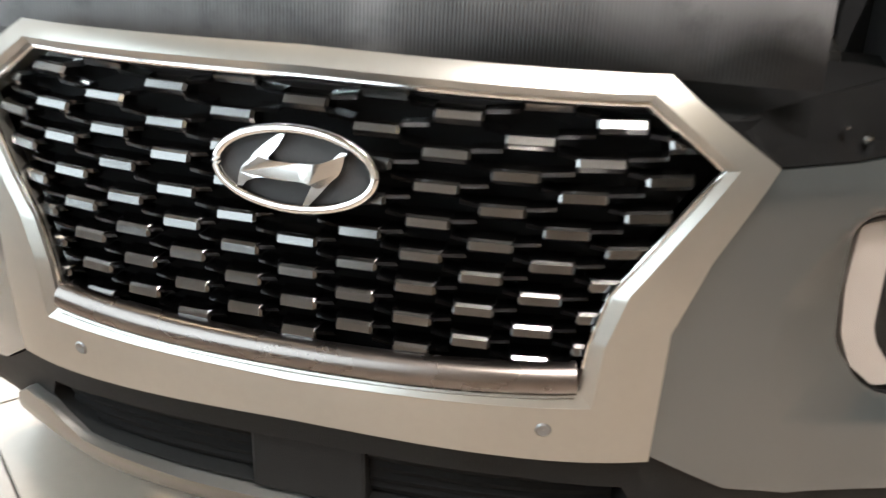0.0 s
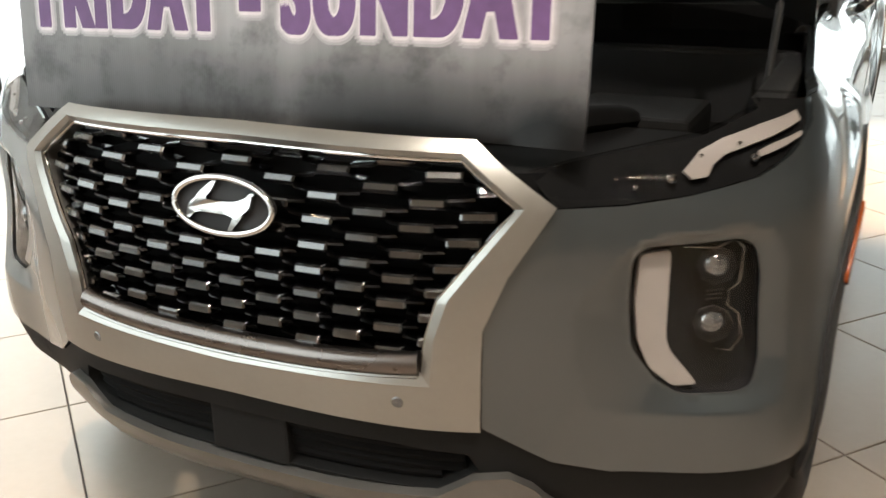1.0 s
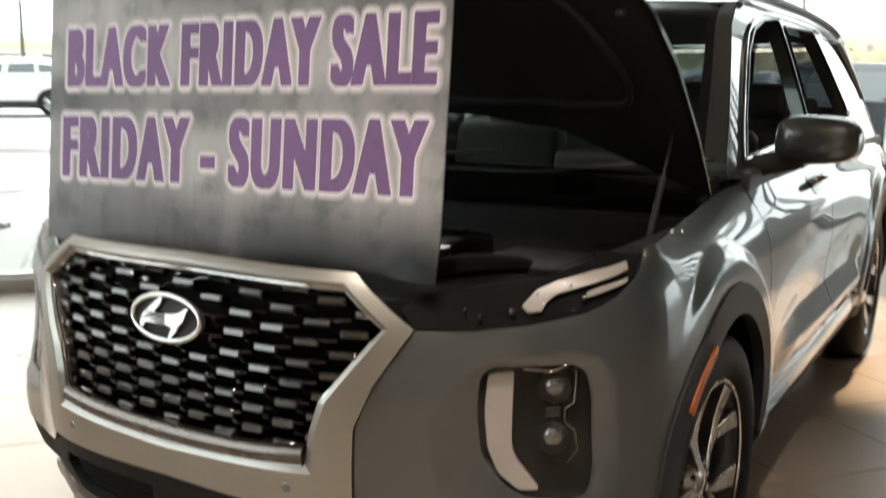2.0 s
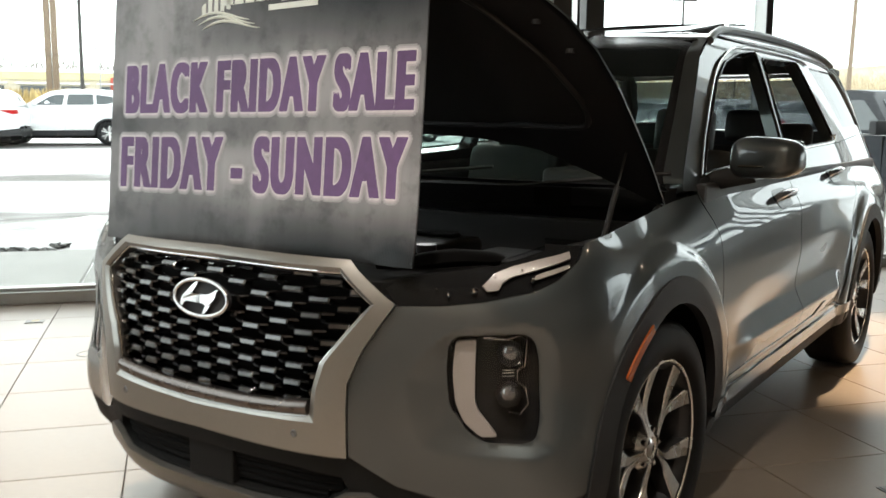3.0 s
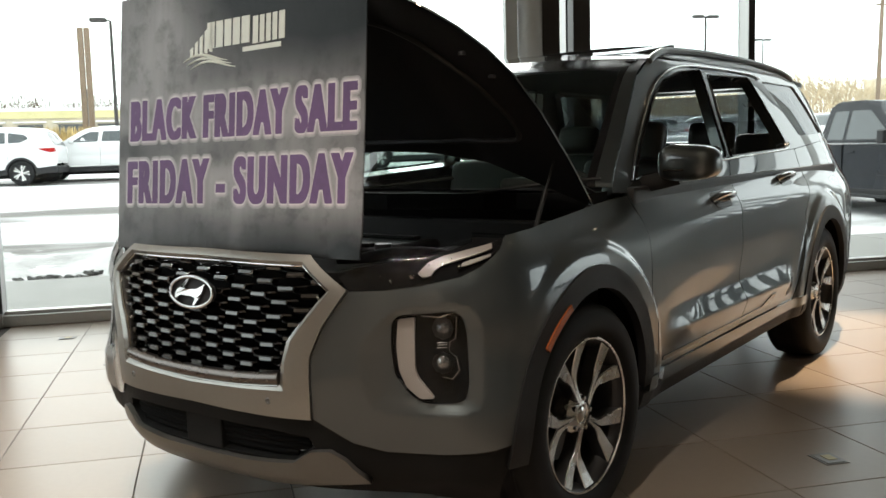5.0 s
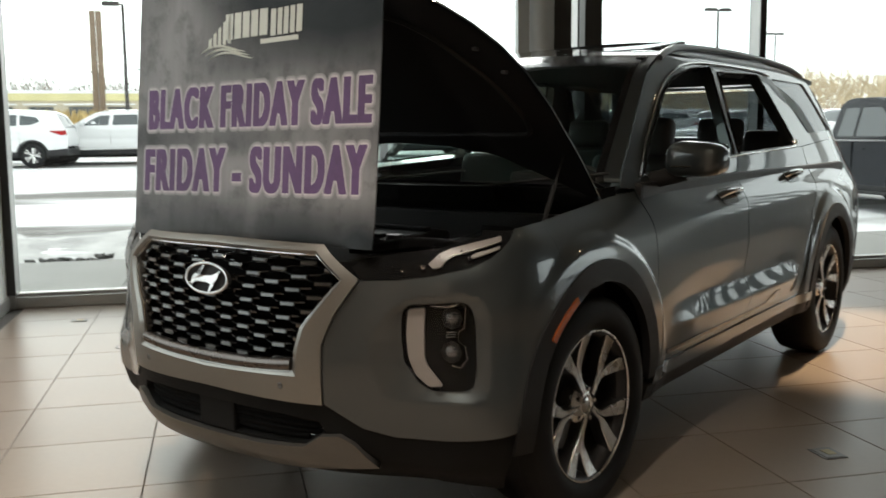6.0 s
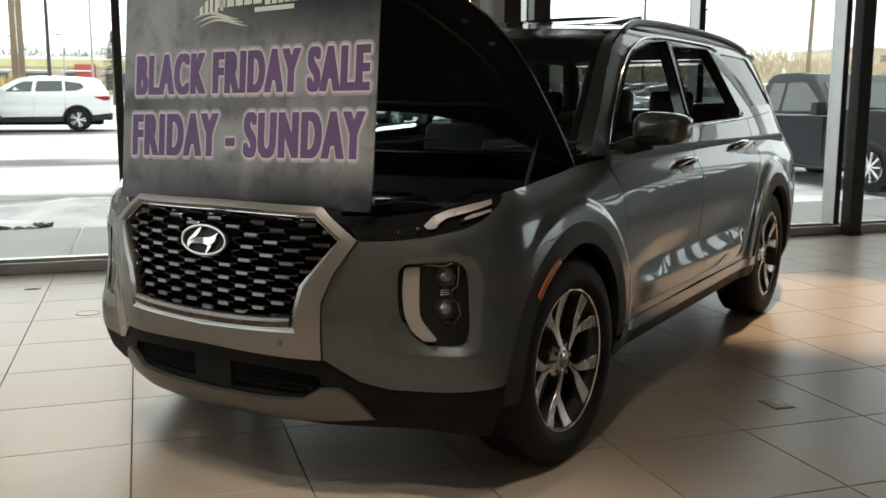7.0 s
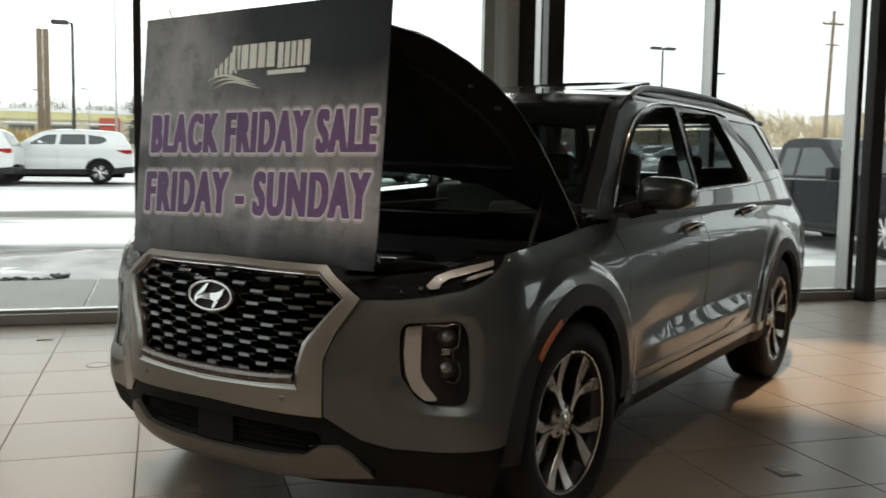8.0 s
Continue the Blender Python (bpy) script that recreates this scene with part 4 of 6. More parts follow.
def across(edge, bow0, bow1, up, nx=17, q0=-1.0, q1=1.0, lift=0.0):
    """Rows across the car between its two side edges."""
    verts, faces = [], []
    for i, (y, z) in enumerate(edge):
        e = flank(y, z)
        t = i / (len(edge) - 1)
        for k in range(nx):
            q = q0 + (q1 - q0) * k / (nx - 1)
            c = 1 - q * q
            verts.append((e.x * q, e.y - (bow0 + (bow1 - bow0) * t) * c - lift, e.z + up * c + lift))
    n = len(edge)
    for i in range(n - 1):
        for k in range(nx - 1):
            a = i * nx + k
            faces.append((a, a + 1, a + nx + 1, a + nx))
    return verts, faces


ws = link("windscreen", *across(A_EDGE, 0.26, 0.15, 0.012), CAR_GLASS, car, "clear windscreen")
ws.visible_shadow = False
for q0, q1 in ((-1.0, -0.935), (0.935, 1.0)):
    link("pillar_face", *across(A_EDGE, 0.26, 0.15, 0.012, 4, q0, q1, 0.004), PAINT, car)
for q0, q1 in ((-0.935, -0.90), (0.90, 0.935)):
    link("windscreen_border", *across(A_EDGE, 0.26, 0.15, 0.012, 3, q0, q1, 0.003), PIANO, car)
link("windscreen_border", *across(A_EDGE[-7:], 0.165, 0.15, 0.012, 17, -0.93, 0.93, 0.003), PIANO, car)
link("roof", *across(R_EDGE, 0.15, -0.10, 0.012), PAINT, car, "grey roof panel with open glass hatch")
tg = link("rear_window", *across(T_EDGE, -0.10, -0.10, 0.0), PRIVACY, car, "dark tinted rear window")
tg.visible_shadow = False
tail_rows = [[skin(s, z) for s in np.linspace(RUN[-1] * 0.9, RUN[-1], 10)] for z in np.linspace(1.245, 0.28, 12)]
tv, tf = [], []
for row in tail_rows:
    right = [Vector(p) for p in row]
    tv += right + [Vector((-p.x, p.y, p.z)) for p in right[::-1]]
for i in range(11):
    for k in range(19):
        a = i * 20 + k
        tf.append((a, a + 1, a + 21, a + 20))
link("tailgate", tv, tf, PAINT, car, "grey tailgate")
for sign, sc, chart in SIDES:
    tl = [(s_of_y(4.60, 1.22), 1.215), (s_of_y(4.64, 1.1) + 0.16, 1.20), (s_of_y(4.66, .9) + 0.15, .84), (s_of_y(4.68, .9) + 0.03, .86), (s_of_y(4.63, 1.1) + 0.02, 1.10)]
    patch("tail_lamp", tl, chart, SMOKED_LENS, car, off=0.004, thick=0.01, step=0.05, sign=sign, label="upright smoked tail lamp")
part("roof_spoiler", prism([(-.60, 4.30), (.60, 4.30), (.62, 4.50), (.3, 4.56), (-.3, 4.56), (-.62, 4.50)], 1.595, 1.625, lambda u, v, h: (u, v, h - 0.10 * (v - 4.3))), PAINT, car)
# glass hatch tilted open over its opening
hatch_z = lambda u, v: 1.655 + 0.028 * (1 - (u / .6) ** 2) + 0.145 * (v - 2.30)
hatch = part("sunroof_panel", prism(rounded([(-.455, 2.30), (.455, 2.30), (.455, 2.81), (-.455, 2.81)], .03), 0.0, 0.006, lambda u, v, h: (u, v, hatch_z(u, v) + h)), HATCH, car, "raised dark glass roof hatch")
for sx in (-1, 1):
    part("hatch_edge", prism([(2.32, 0.0), (2.80, 0.0), (2.81, .004), (2.78, -.030), (2.60, -.024), (2.40, -.006)], -.014, .010, lambda v, b, h, sx=sx: (sx * (.450 + h), v, hatch_z(.45, v) + b)), BLACK, hatch, "black hatch side rail")
part("hatch_seal", tube([Vector((x, 2.81, hatch_z(x, 2.81) - .004)) for x in np.linspace(-.45, .45, 13)], 0.005, 6), BLACK, hatch)

# bonnet, raised on its hinges
HY, HZ, OPEN_DEG = 1.235, 1.078, 47.5
BON = [(.0, .175), (.25, .182), (.43, .205), (.56, .25), (.64, .31), (.715, .375), (.78, .46), (.825, .57), (.842, .72), (.838, 1.0), (.828, 1.225), (.70, 1.165), (.50, 1.065), (.25, 1.000), (.0, .985)]


def bonnet(x, y):
    z = 0.985 + 0.115 * smooth01((y - 0.18) / 1.15) - 0.075 * (abs(x) / 0.84) ** 2.4 + 0.012 * math.exp(-(((abs(x) - 0.42) / 0.06) ** 2)) - 0.03 * (1 - smooth01((y - 0.17) / 0.12))
    return Vector((x, y, z))


def opened(p):
    a = radians(OPEN_DEG)
    d = Vector(p) - Vector((0, HY, HZ))
    return Vector((d.x, HY + d.y * math.cos(a) + d.z * math.sin(a), HZ - d.y * math.sin(a) + d.z * math.cos(a)))


def bonnet_open(x, y):
    return opened(bonnet(x, y))


bon_poly = [(x, y) for x, y in BON] + [(-x, y) for x, y in BON[-2:0:-1]]
hood = patch("bonnet", bon_poly, bonnet_open, PAINT, car, thick=0.006, step=0.06, label="raised grey bonnet with black lining")
inner = [(x * 0.985, 0.012 + y * 0.985) for x, y in bon_poly]
recess = rounded([(-.52, .42), (-.30, .31), (.30, .31), (.52, .42), (.65, .60), (.71, .78), (.69, .89), (.40, .93), (-.40, .93), (-.69, .89), (-.71, .78), (-.65, .60)], 0.05)
patch("bonnet_inner_panel", inner, bonnet_open, INNER_PAINT, hood, [recess], off=-0.010, thick=0.0, step=0.06, label="dark painted underside frame")
patch("bonnet_liner", recess, bonnet_open, LINER, hood, off=-0.004, thick=0.0, step=0.07, label="black felt bonnet liner")
edge = [bonnet_open(*p) - normal_of(bonnet_open, *p) * 0.012 for p in dense(recess, 0.05)]
part("liner_rim", tube(edge + edge[:1], 0.010, 8), INNER_PAINT, hood, smooth=True)
for x, y in ((.765, .555), (-.765, .555), (.70, .46), (-.70, .46)):
    part("rubber_stop", lathe([(0, 0.0001), (0, 0.012), (0.012, 0.011)], 14, "z"), BLACK, hood, smooth=True, m=Matrix.Translation(bonnet_open(x, y) - normal_of(bonnet_open, x, y) * 0.034))
for sx in (1, -1):
    a, b = Vector((sx * .77, .870, .965)), Vector((sx * .77, 1.030, 1.238))
    st = part("gas_strut", rod(a, a.lerp(b, 0.55), 0.008), BLACK, car, smooth=True)
    part("strut_rod", rod(a.lerp(b, 0.5), b, 0.004), BLACK, st, smooth=True)
    part("bonnet_hinge", tube([Vector((sx * .80, 1.19, 1.03)), Vector((sx * .80, 1.245, 1.09)), opened(Vector((sx * .79, 1.12, 1.03)))], 0.016, 6, flat=0.4), INNER_PAINT, car)

# engine bay
bay = new("engine_bay")
bay.parent = car
bay["label"] = "dark engine bay with black plastic covers"
for lo, hi in (((-.80, .45, .30), (.80, 1.20, .34)), ((-.83, .60, .34), (-.77, 1.22, .985)), ((.77, .60, .34), (.83, 1.22, .985)), ((-.80, 1.16, .34), (.80, 1.22, .99))):
    part("bay_wall", box(lo, hi, 0.01), BLACK, bay)
part("slam_panel", prism(rounded([(-.50, .21), (.50, .21), (.74, .50), (.70, .60), (-.70, .60), (-.74, .50)], .04), .885, .915, lambda u, v, h: (u, v, h)), VOID, bay)
part("engine_cover", box((-.30, .62, .80), (.28, 1.04, .93), 0.03, 3), LOW_TRIM, bay, smooth=True)
part("cover_rib", box((-.26, .66, .93), (.24, .70, .945), 0.006), LOW_TRIM, bay)
part("cover_rib", box((-.26, .92, .93), (.24, .96, .945), 0.006), LOW_TRIM, bay)
part("battery_box", box((.40, .66, .70), (.66, .92, .92), 0.015), LOW_TRIM, bay)
part("air_duct", tube([Vector(p) for p in spline([(.34, .40, .90), (.46, .52, .93), (.52, .64, .92), (.50, .74, .90)], 5)], 0.045, 12, flat=0.6), VOID, bay, smooth=True)
part("filler_cap", lathe([(0, 0.0001), (0, 0.028), (-0.02, 0.030), (-0.03, 0.022)], 18, "z"), ALLOY_DARK, bay, smooth=True, m=pose(.36, .60, .955))
part("headliner", prism([(-.60, 2.02), (.60, 2.02), (.62, 2.25), (.62, 4.25), (-.62, 4.25), (-.62, 2.25)], 0.0, 0.01, lambda u, v, h: (u, v, h + 1.60 + 0.045 * smooth01((v - 2.0) / 0.4) - 0.06 * smooth01((v - 3.6) / 0.7))), LINER, car, "black cloth headliner")
part("wiper_cowl", prism([(-.82, 1.20), (.82, 1.20), (.80, 1.36), (.40, 1.22), (0, 1.16), (-.40, 1.22), (-.80, 1.36)], 1.03, 1.090, lambda u, v, h: (u, v - 0.10 * (1 - (u / .82) ** 2), h)), VOID, car)
for x in (-.35, .30):
    part("wiper", tube([Vector((x, 1.16, 1.085)), Vector((x + .25, 1.20, 1.115)), Vector((x + .50, 1.30, 1.14))], 0.007, 6), BLACK, car)


# wheels
def spoke_limb(k, sx, wide, proud, deep):
    bm = bmesh.new()
    rows = []
    for r, off_deg, wd in ((.046, 6.6, .0048), (.090, 4.6, .0056), (.122, 4.6, .0072), (.146, 6.2, .0130), (.160, 8.4, .0175), (.200, 12.8, .0215), (.246, 16.8, .0275)):
        a = radians(k * 72 + sx * off_deg)
        t = (r - .046) / .200
        c = Vector((0.088 + 0.012 * t - 0.014 * math.sin(math.pi * t) + proud, r * math.cos(a), r * math.sin(a)))
        q = Vector((0, -math.sin(a), math.cos(a))) * wd * wide
        d = Vector((deep, 0, 0))
        rows.append([bm.verts.new(c + q), bm.verts.new(c - q), bm.verts.new(c - q * 1.15 - d), bm.verts.new(c + q * 1.15 - d)])
    for p, q in zip(rows, rows[1:]):
        for i in range(4):
            bm.faces.new((p[i], p[(i + 1) % 4], q[(i + 1) % 4], q[i]))
    bm.faces.new(rows[0])
    bm.faces.new(rows[-1])
    return bm


def wheel(y, sign, turn=0.0, steer=0.0):
    w = new("wheel")
    w.parent = car
    w.matrix_local = Matrix.Translation((sign * 0.822, y, HUB)) @ pose(0, 0, 0, 0, 0, (0 if sign > 0 else 180) + steer) @ pose(0, 0, 0, turn, 0, 0)
    w["label"] = "silver alloy wheel with split spokes"
    tread = [(-.105, .256), (-.122, .290), (-.120, .345), (-.100, .368), (-.05, .376), (0, .377), (.05, .376), (.098, .369), (.112, .358), (.119, .342), (.125, .312), (.124, .290), (.118, .272), (.110, .264), (.104, .256)]
    tyre = part("tyre", lathe(tread, 64), RUBBER, w, smooth=True)
    for i, g in enumerate((-.045, 0.0, .045)):
        part("tread_groove", lathe([(g - .006, .3775), (g - .004, .372), (g + .004, .372), (g + .006, .3775)], 48), BLACK, tyre)
    rim = part("rim", lathe([(-.10, .248), (-.09, .242), (.02, .224), (.075, .233), (.092, .247), (.098, .257), (.101, .257), (.099, .250), (.092, .243)], 64), ALLOY_DARK, w, "alloy rim with machined edge", smooth=True)
    part("rim_edge", lathe([(.106, .2510), (.1105, .2535), (.1105, .2575), (.107, .2595)], 128), ALLOY, rim, smooth=True)
    part("rim_barrel", lathe([(-.09, .241), (.02, .223), (.074, .232)], 48), ALLOY_DARK, rim, smooth=True)
    for k in range(5):
        for sx in (-1, 1):
            # limb: close beside its twin from the hub, then forking out to the rim; its machined face lies on a dark body
            limb = part("spoke", spoke_limb(k, sx, 1.0, 0.0, 0.045), ALLOY_DARK, rim, smooth=True)
            part("spoke_face", spoke_limb(k, sx, 0.92, 0.0025, 0.004), ALLOY, limb, "machined bright spoke face")
    part("hub", lathe([(.02, .075), (.066, .072), (.082, .056), (.086, .034), (.080, .030)], 32), ALLOY, rim, smooth=True)
    part("centre_cap", lathe([(.088, .0001), (.087, .02), (.080, .031)], 24), CHROME, rim, smooth=True)
    for k in range(5):
        a = radians(k * 72 + 36)
        part("wheel_nut", lathe([(.088, .0001), (.088, .008), (.070, .010)], 8), CHROME, rim, m=Matrix.Translation((0, .053 * math.cos(a), .053 * math.sin(a))))
    part("brake_disc", lathe([(.005, .06), (.005, .165), (-.012, .165), (-.012, .06)], 40), IRON, w, smooth=True)
    part("caliper", box((-.03, .085, -.08), (.022, .175, .08), 0.015), ALLOY_DARK, w, smooth=True)
    return w


wheel(AXLE_F, 1, 41, -2)
wheel(AXLE_R, 1, 23)
wheel(AXLE_F, -1, 30, -2)
wheel(AXLE_R, -1, 50)

# wheel wells and floor pan
for sx in (1, -1):
    for cy in (AXLE_F, AXLE_R):
        n, vs, fs = 20, [], []
        for x in (sx * 0.97, sx * 0.52):
            vs += [(x if abs(x) < .9 else sx * (flank(cy, .8).x - 0.02), cy + .47 * math.cos(a), HUB + .48 * math.sin(a)) for a in np.radians(np.linspace(2, 178, n))]
        fs = [(i, i + 1, n + i + 1, n + i) for i in range(n - 1)] + [tuple(range(n, 2 * n))]
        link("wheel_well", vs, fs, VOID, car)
part("floor_pan", box((-.74, .55, .29), (.74, 4.60, .36), 0.02), BLACK, car)
for sx in (1, -1):
    part("inner_sill", box((sx * .82 - .05, 1.40, .32), (sx * .82 + .05, 3.40, .44), 0.01), BLACK, car)

# cabin
cabin = new("cabin")
cabin.parent = car
cabin["label"] = "black leather cabin with steering wheel and seats"
part("cabin_floor", box((-.82, 1.25, .36), (.82, 4.5, .42)), CABIN, cabin)
for sx in (1, -1):
    part("door_card", box((sx * .83 - .03, 1.45, .42), (sx * .83 + .03, 4.4, 1.10), 0.015), CABIN, cabin)
part("dashboard", box((-.80, 1.30, .74), (.80, 1.74, 1.06), 0.05, 3), LINER, cabin, smooth=True)
part("binnacle", box((.22, 1.52, 1.04), (.62, 1.74, 1.13), 0.03, 3), CABIN, cabin, smooth=True)
part("steering_wheel", tube([Vector((.40 + .185 * math.cos(a), 1.86 - .09 * math.sin(a), .98 + .165 * math.sin(a))) for a in np.linspace(0, 2 * math.pi, 33)], 0.016, 8), CABIN, cabin, smooth=True)
part("wheel_boss", box((.32, 1.82, .93), (.48, 1.87, 1.02), 0.02), CABIN, cabin, smooth=True)
part("rear_mirror", box((-.11, 1.83, 1.46), (.11, 1.86, 1.53), 0.02), BLACK, cabin, smooth=True)


def seat(x, y, wide=.50, tall=.62):
    s = new("seat")
    s.parent = cabin
    s.matrix_local = pose(x, y, .62)
    part("cushion", box((-wide / 2, -.28, -.10), (wide / 2, .26, .06), 0.06, 3), CABIN, s, smooth=True)
    part("backrest", box((-wide / 2, .16, .02), (wide / 2, .30, tall), 0.06, 3), CABIN, s, smooth=True, m=pose(0, -.0, 0, -12, 0, 0))
    if wide < 1:
        part("headrest", box((-.13, .22, tall - .02), (.13, .32, tall + .19), 0.045, 3), CABIN, s, smooth=True, m=pose(0, -.0, 0, -12, 0, 0))
    else:
        for hx in (-.42, .42):
            part("headrest", box((hx - .13, .20, tall + .02), (hx + .13, .29, tall + .19), 0.045, 3), CABIN, s, smooth=True, m=pose(0, -.0, 0, -12, 0, 0))


seat(.40, 2.10)
seat(-.40, 2.10)
seat(0, 3.05, 1.30)
seat(0, 3.85, 1.20, .55)

# ---- sale board leaning on the nose and the raised bonnet ----
def board_material():
    """Printed board: cloudy grey fading to black, reflections put into the colour, fine vertical flutes."""
    m = mat("printed_fluted_board", (0.20, 0.195, 0.20), 0.30, 0, 0.1, 4, spec=0.20)
    n, l = m.node_tree.nodes, m.node_tree.links
    b = n["Principled BSDF"]
    tc, big, st = n.new("ShaderNodeTexCoord"), n.new("ShaderNodeTexNoise"), n.new("ShaderNodeTexNoise")
    mp = n.new("ShaderNodeMapping")
    mp.inputs["Scale"].default_value = (14, 1, 1.6)
    big.inputs["Scale"].default_value, big.inputs["Detail"].default_value = 2.3, 6
    st.inputs["Scale"].default_value = 2.5
    l.new(tc.outputs["Object"], big.inputs["Vector"])
    l.new(tc.outputs["Object"], mp.inputs["Vector"])
    l.new(mp.outputs[0], st.inputs["Vector"])
    # printed clouds and painted-in reflections: dark and pale patches (x, z, reach, gain)
    last = None
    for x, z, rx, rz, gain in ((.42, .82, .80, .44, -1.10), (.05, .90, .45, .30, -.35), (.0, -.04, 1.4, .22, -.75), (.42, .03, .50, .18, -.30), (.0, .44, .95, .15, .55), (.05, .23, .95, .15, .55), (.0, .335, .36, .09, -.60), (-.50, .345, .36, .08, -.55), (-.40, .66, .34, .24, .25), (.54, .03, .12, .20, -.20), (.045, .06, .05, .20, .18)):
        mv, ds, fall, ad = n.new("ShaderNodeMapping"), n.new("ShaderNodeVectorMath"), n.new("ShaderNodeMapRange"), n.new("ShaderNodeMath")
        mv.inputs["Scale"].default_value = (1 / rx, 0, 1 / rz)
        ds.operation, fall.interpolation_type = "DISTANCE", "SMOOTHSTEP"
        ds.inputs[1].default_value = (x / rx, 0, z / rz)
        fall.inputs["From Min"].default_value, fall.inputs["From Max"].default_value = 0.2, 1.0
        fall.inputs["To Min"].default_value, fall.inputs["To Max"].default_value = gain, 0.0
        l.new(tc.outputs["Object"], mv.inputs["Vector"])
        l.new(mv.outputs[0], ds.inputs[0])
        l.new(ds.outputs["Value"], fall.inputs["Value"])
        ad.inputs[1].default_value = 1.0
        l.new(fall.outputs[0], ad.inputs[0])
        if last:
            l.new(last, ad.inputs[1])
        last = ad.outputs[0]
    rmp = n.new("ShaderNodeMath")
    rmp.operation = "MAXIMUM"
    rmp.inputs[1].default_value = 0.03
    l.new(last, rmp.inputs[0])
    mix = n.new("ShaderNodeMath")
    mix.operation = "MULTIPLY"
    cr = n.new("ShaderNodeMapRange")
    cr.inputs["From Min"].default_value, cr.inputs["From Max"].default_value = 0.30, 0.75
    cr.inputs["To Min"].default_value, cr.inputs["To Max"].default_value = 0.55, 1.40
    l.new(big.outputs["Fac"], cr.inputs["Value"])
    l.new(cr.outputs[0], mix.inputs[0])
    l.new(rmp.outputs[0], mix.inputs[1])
    mix2 = n.new("ShaderNodeMath")
    mix2.operation = "MULTIPLY"
    cs = n.new("ShaderNodeMapRange")
    cs.inputs["To Min"].default_value, cs.inputs["To Max"].default_value = 0.85, 1.15
    l.new(st.outputs["Fac"], cs.inputs["Value"])
    l.new(mix.outputs[0], mix2.inputs[0])
    l.new(cs.outputs[0], mix2.inputs[1])
    sc = n.new("ShaderNodeVectorMath")
    sc.operation = "SCALE"
    sc.inputs[0].default_value = (0.185, 0.180, 0.183)
    # scuffs and smudges
    sm, sr, mix3 = n.new("ShaderNodeTexNoise"), n.new("ShaderNodeMapRange"), n.new("ShaderNodeMath")
    mix3.operation = "MULTIPLY"
    sm.inputs["Scale"].default_value, sm.inputs["Detail"].default_value, sm.inputs["Roughness"].default_value = 9.0, 8, 0.65
    sr.inputs["From Min"].default_value, sr.inputs["From Max"].default_value = 0.34, 0.50
    sr.inputs["To Min"].default_value, sr.inputs["To Max"].default_value = 0.55, 1.0
    l.new(tc.outputs["Object"], sm.inputs["Vector"])
    l.new(sm.outputs["Fac"], sr.inputs["Value"])
    l.new(mix2.outputs[0], mix3.inputs[0])
    l.new(sr.outputs[0], mix3.inputs[1])
    l.new(mix3.outputs[0], sc.inputs["Scale"])
    l.new(sc.outputs[0], b.inputs["Base Color"])
    wave, bp = n.new("ShaderNodeTexWave"), n.new("ShaderNodeBump")
    wave.inputs["Scale"].default_value = 62
    bp.inputs["Strength"].default_value, bp.inputs["Distance"].default_value = 0.25, 0.001
    l.new(tc.outputs["Object"], wave.inputs["Vector"])
    l.new(wave.outputs["Fac"], bp.inputs["Height"])
    l.new(bp.outputs[0], b.inputs["Normal"])
    return m


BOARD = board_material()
PURPLE = mat("purple_print", (0.118, 0.062, 0.150), 0.45, 0, 0.30, 3.0, spec=0.2)
HALO = mat("pale_print_glow", (0.56, 0.51, 0.53), 0.45, 0, 0.2, 6, spec=0.2)
HALO_SOFT = mat("soft_print_glow", (0.30, 0.285, 0.29), 0.45, 0, 0.2, 6, spec=0.2)
HALO_MID = mat("middling_print_glow", (0.40, 0.37, 0.385), 0.45, 0, 0.2, 6, spec=0.2)
PALE = mat("pale_grey_print", (0.62, 0.63, 0.57), 0.45, 0, 0.08, 10)
sign = tagged(new("sale_board"), "large printed sale board propped against open bonnet", "sign")
sign.matrix_world = Matrix.Translation((0.008, 0.236, 0.948)) @ pose(0, 0, 0, -5.1, 0, 0)
SW, SH = 0.573, 0.868
bm = bmesh.new()
cols, rows_ = 36, 24


def warp(x, z):
    return -0.010 * smooth01((0.09 - z) / 0.09) * math.exp(-(((x - 0.53) / 0.06) ** 2))


grid = {}
for side in (0, 1):
    for i in range(cols + 1):
        for j in range(rows_ + 1):
            x, z = -SW + 2 * SW * i / cols, SH * j / rows_
            grid[side, i, j] = bm.verts.new((x, warp(x, z) + 0.005 * side, z + 0.010 * x))
for side in (0, 1):
    for i in range(cols):
        for j in range(rows_):
            q = [grid[side, a, b] for a, b in ((i, j), (i + 1, j), (i + 1, j + 1), (i, j + 1))]
            bm.faces.new(q if side == 0 else q[::-1])
rimloop = [(i, 0) for i in range(cols)] + [(cols, j) for j in range(rows_)] + [(i, rows_) for i in range(cols, 0, -1)] + [(0, j) for j in range(rows_, 0, -1)]
for a, b in zip(rimloop, rimloop[1:] + rimloop[:1]):
    bm.faces.new((grid[0, *a], grid[1, *a], grid[1, *b], grid[0, *b]))
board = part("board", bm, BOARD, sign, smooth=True)


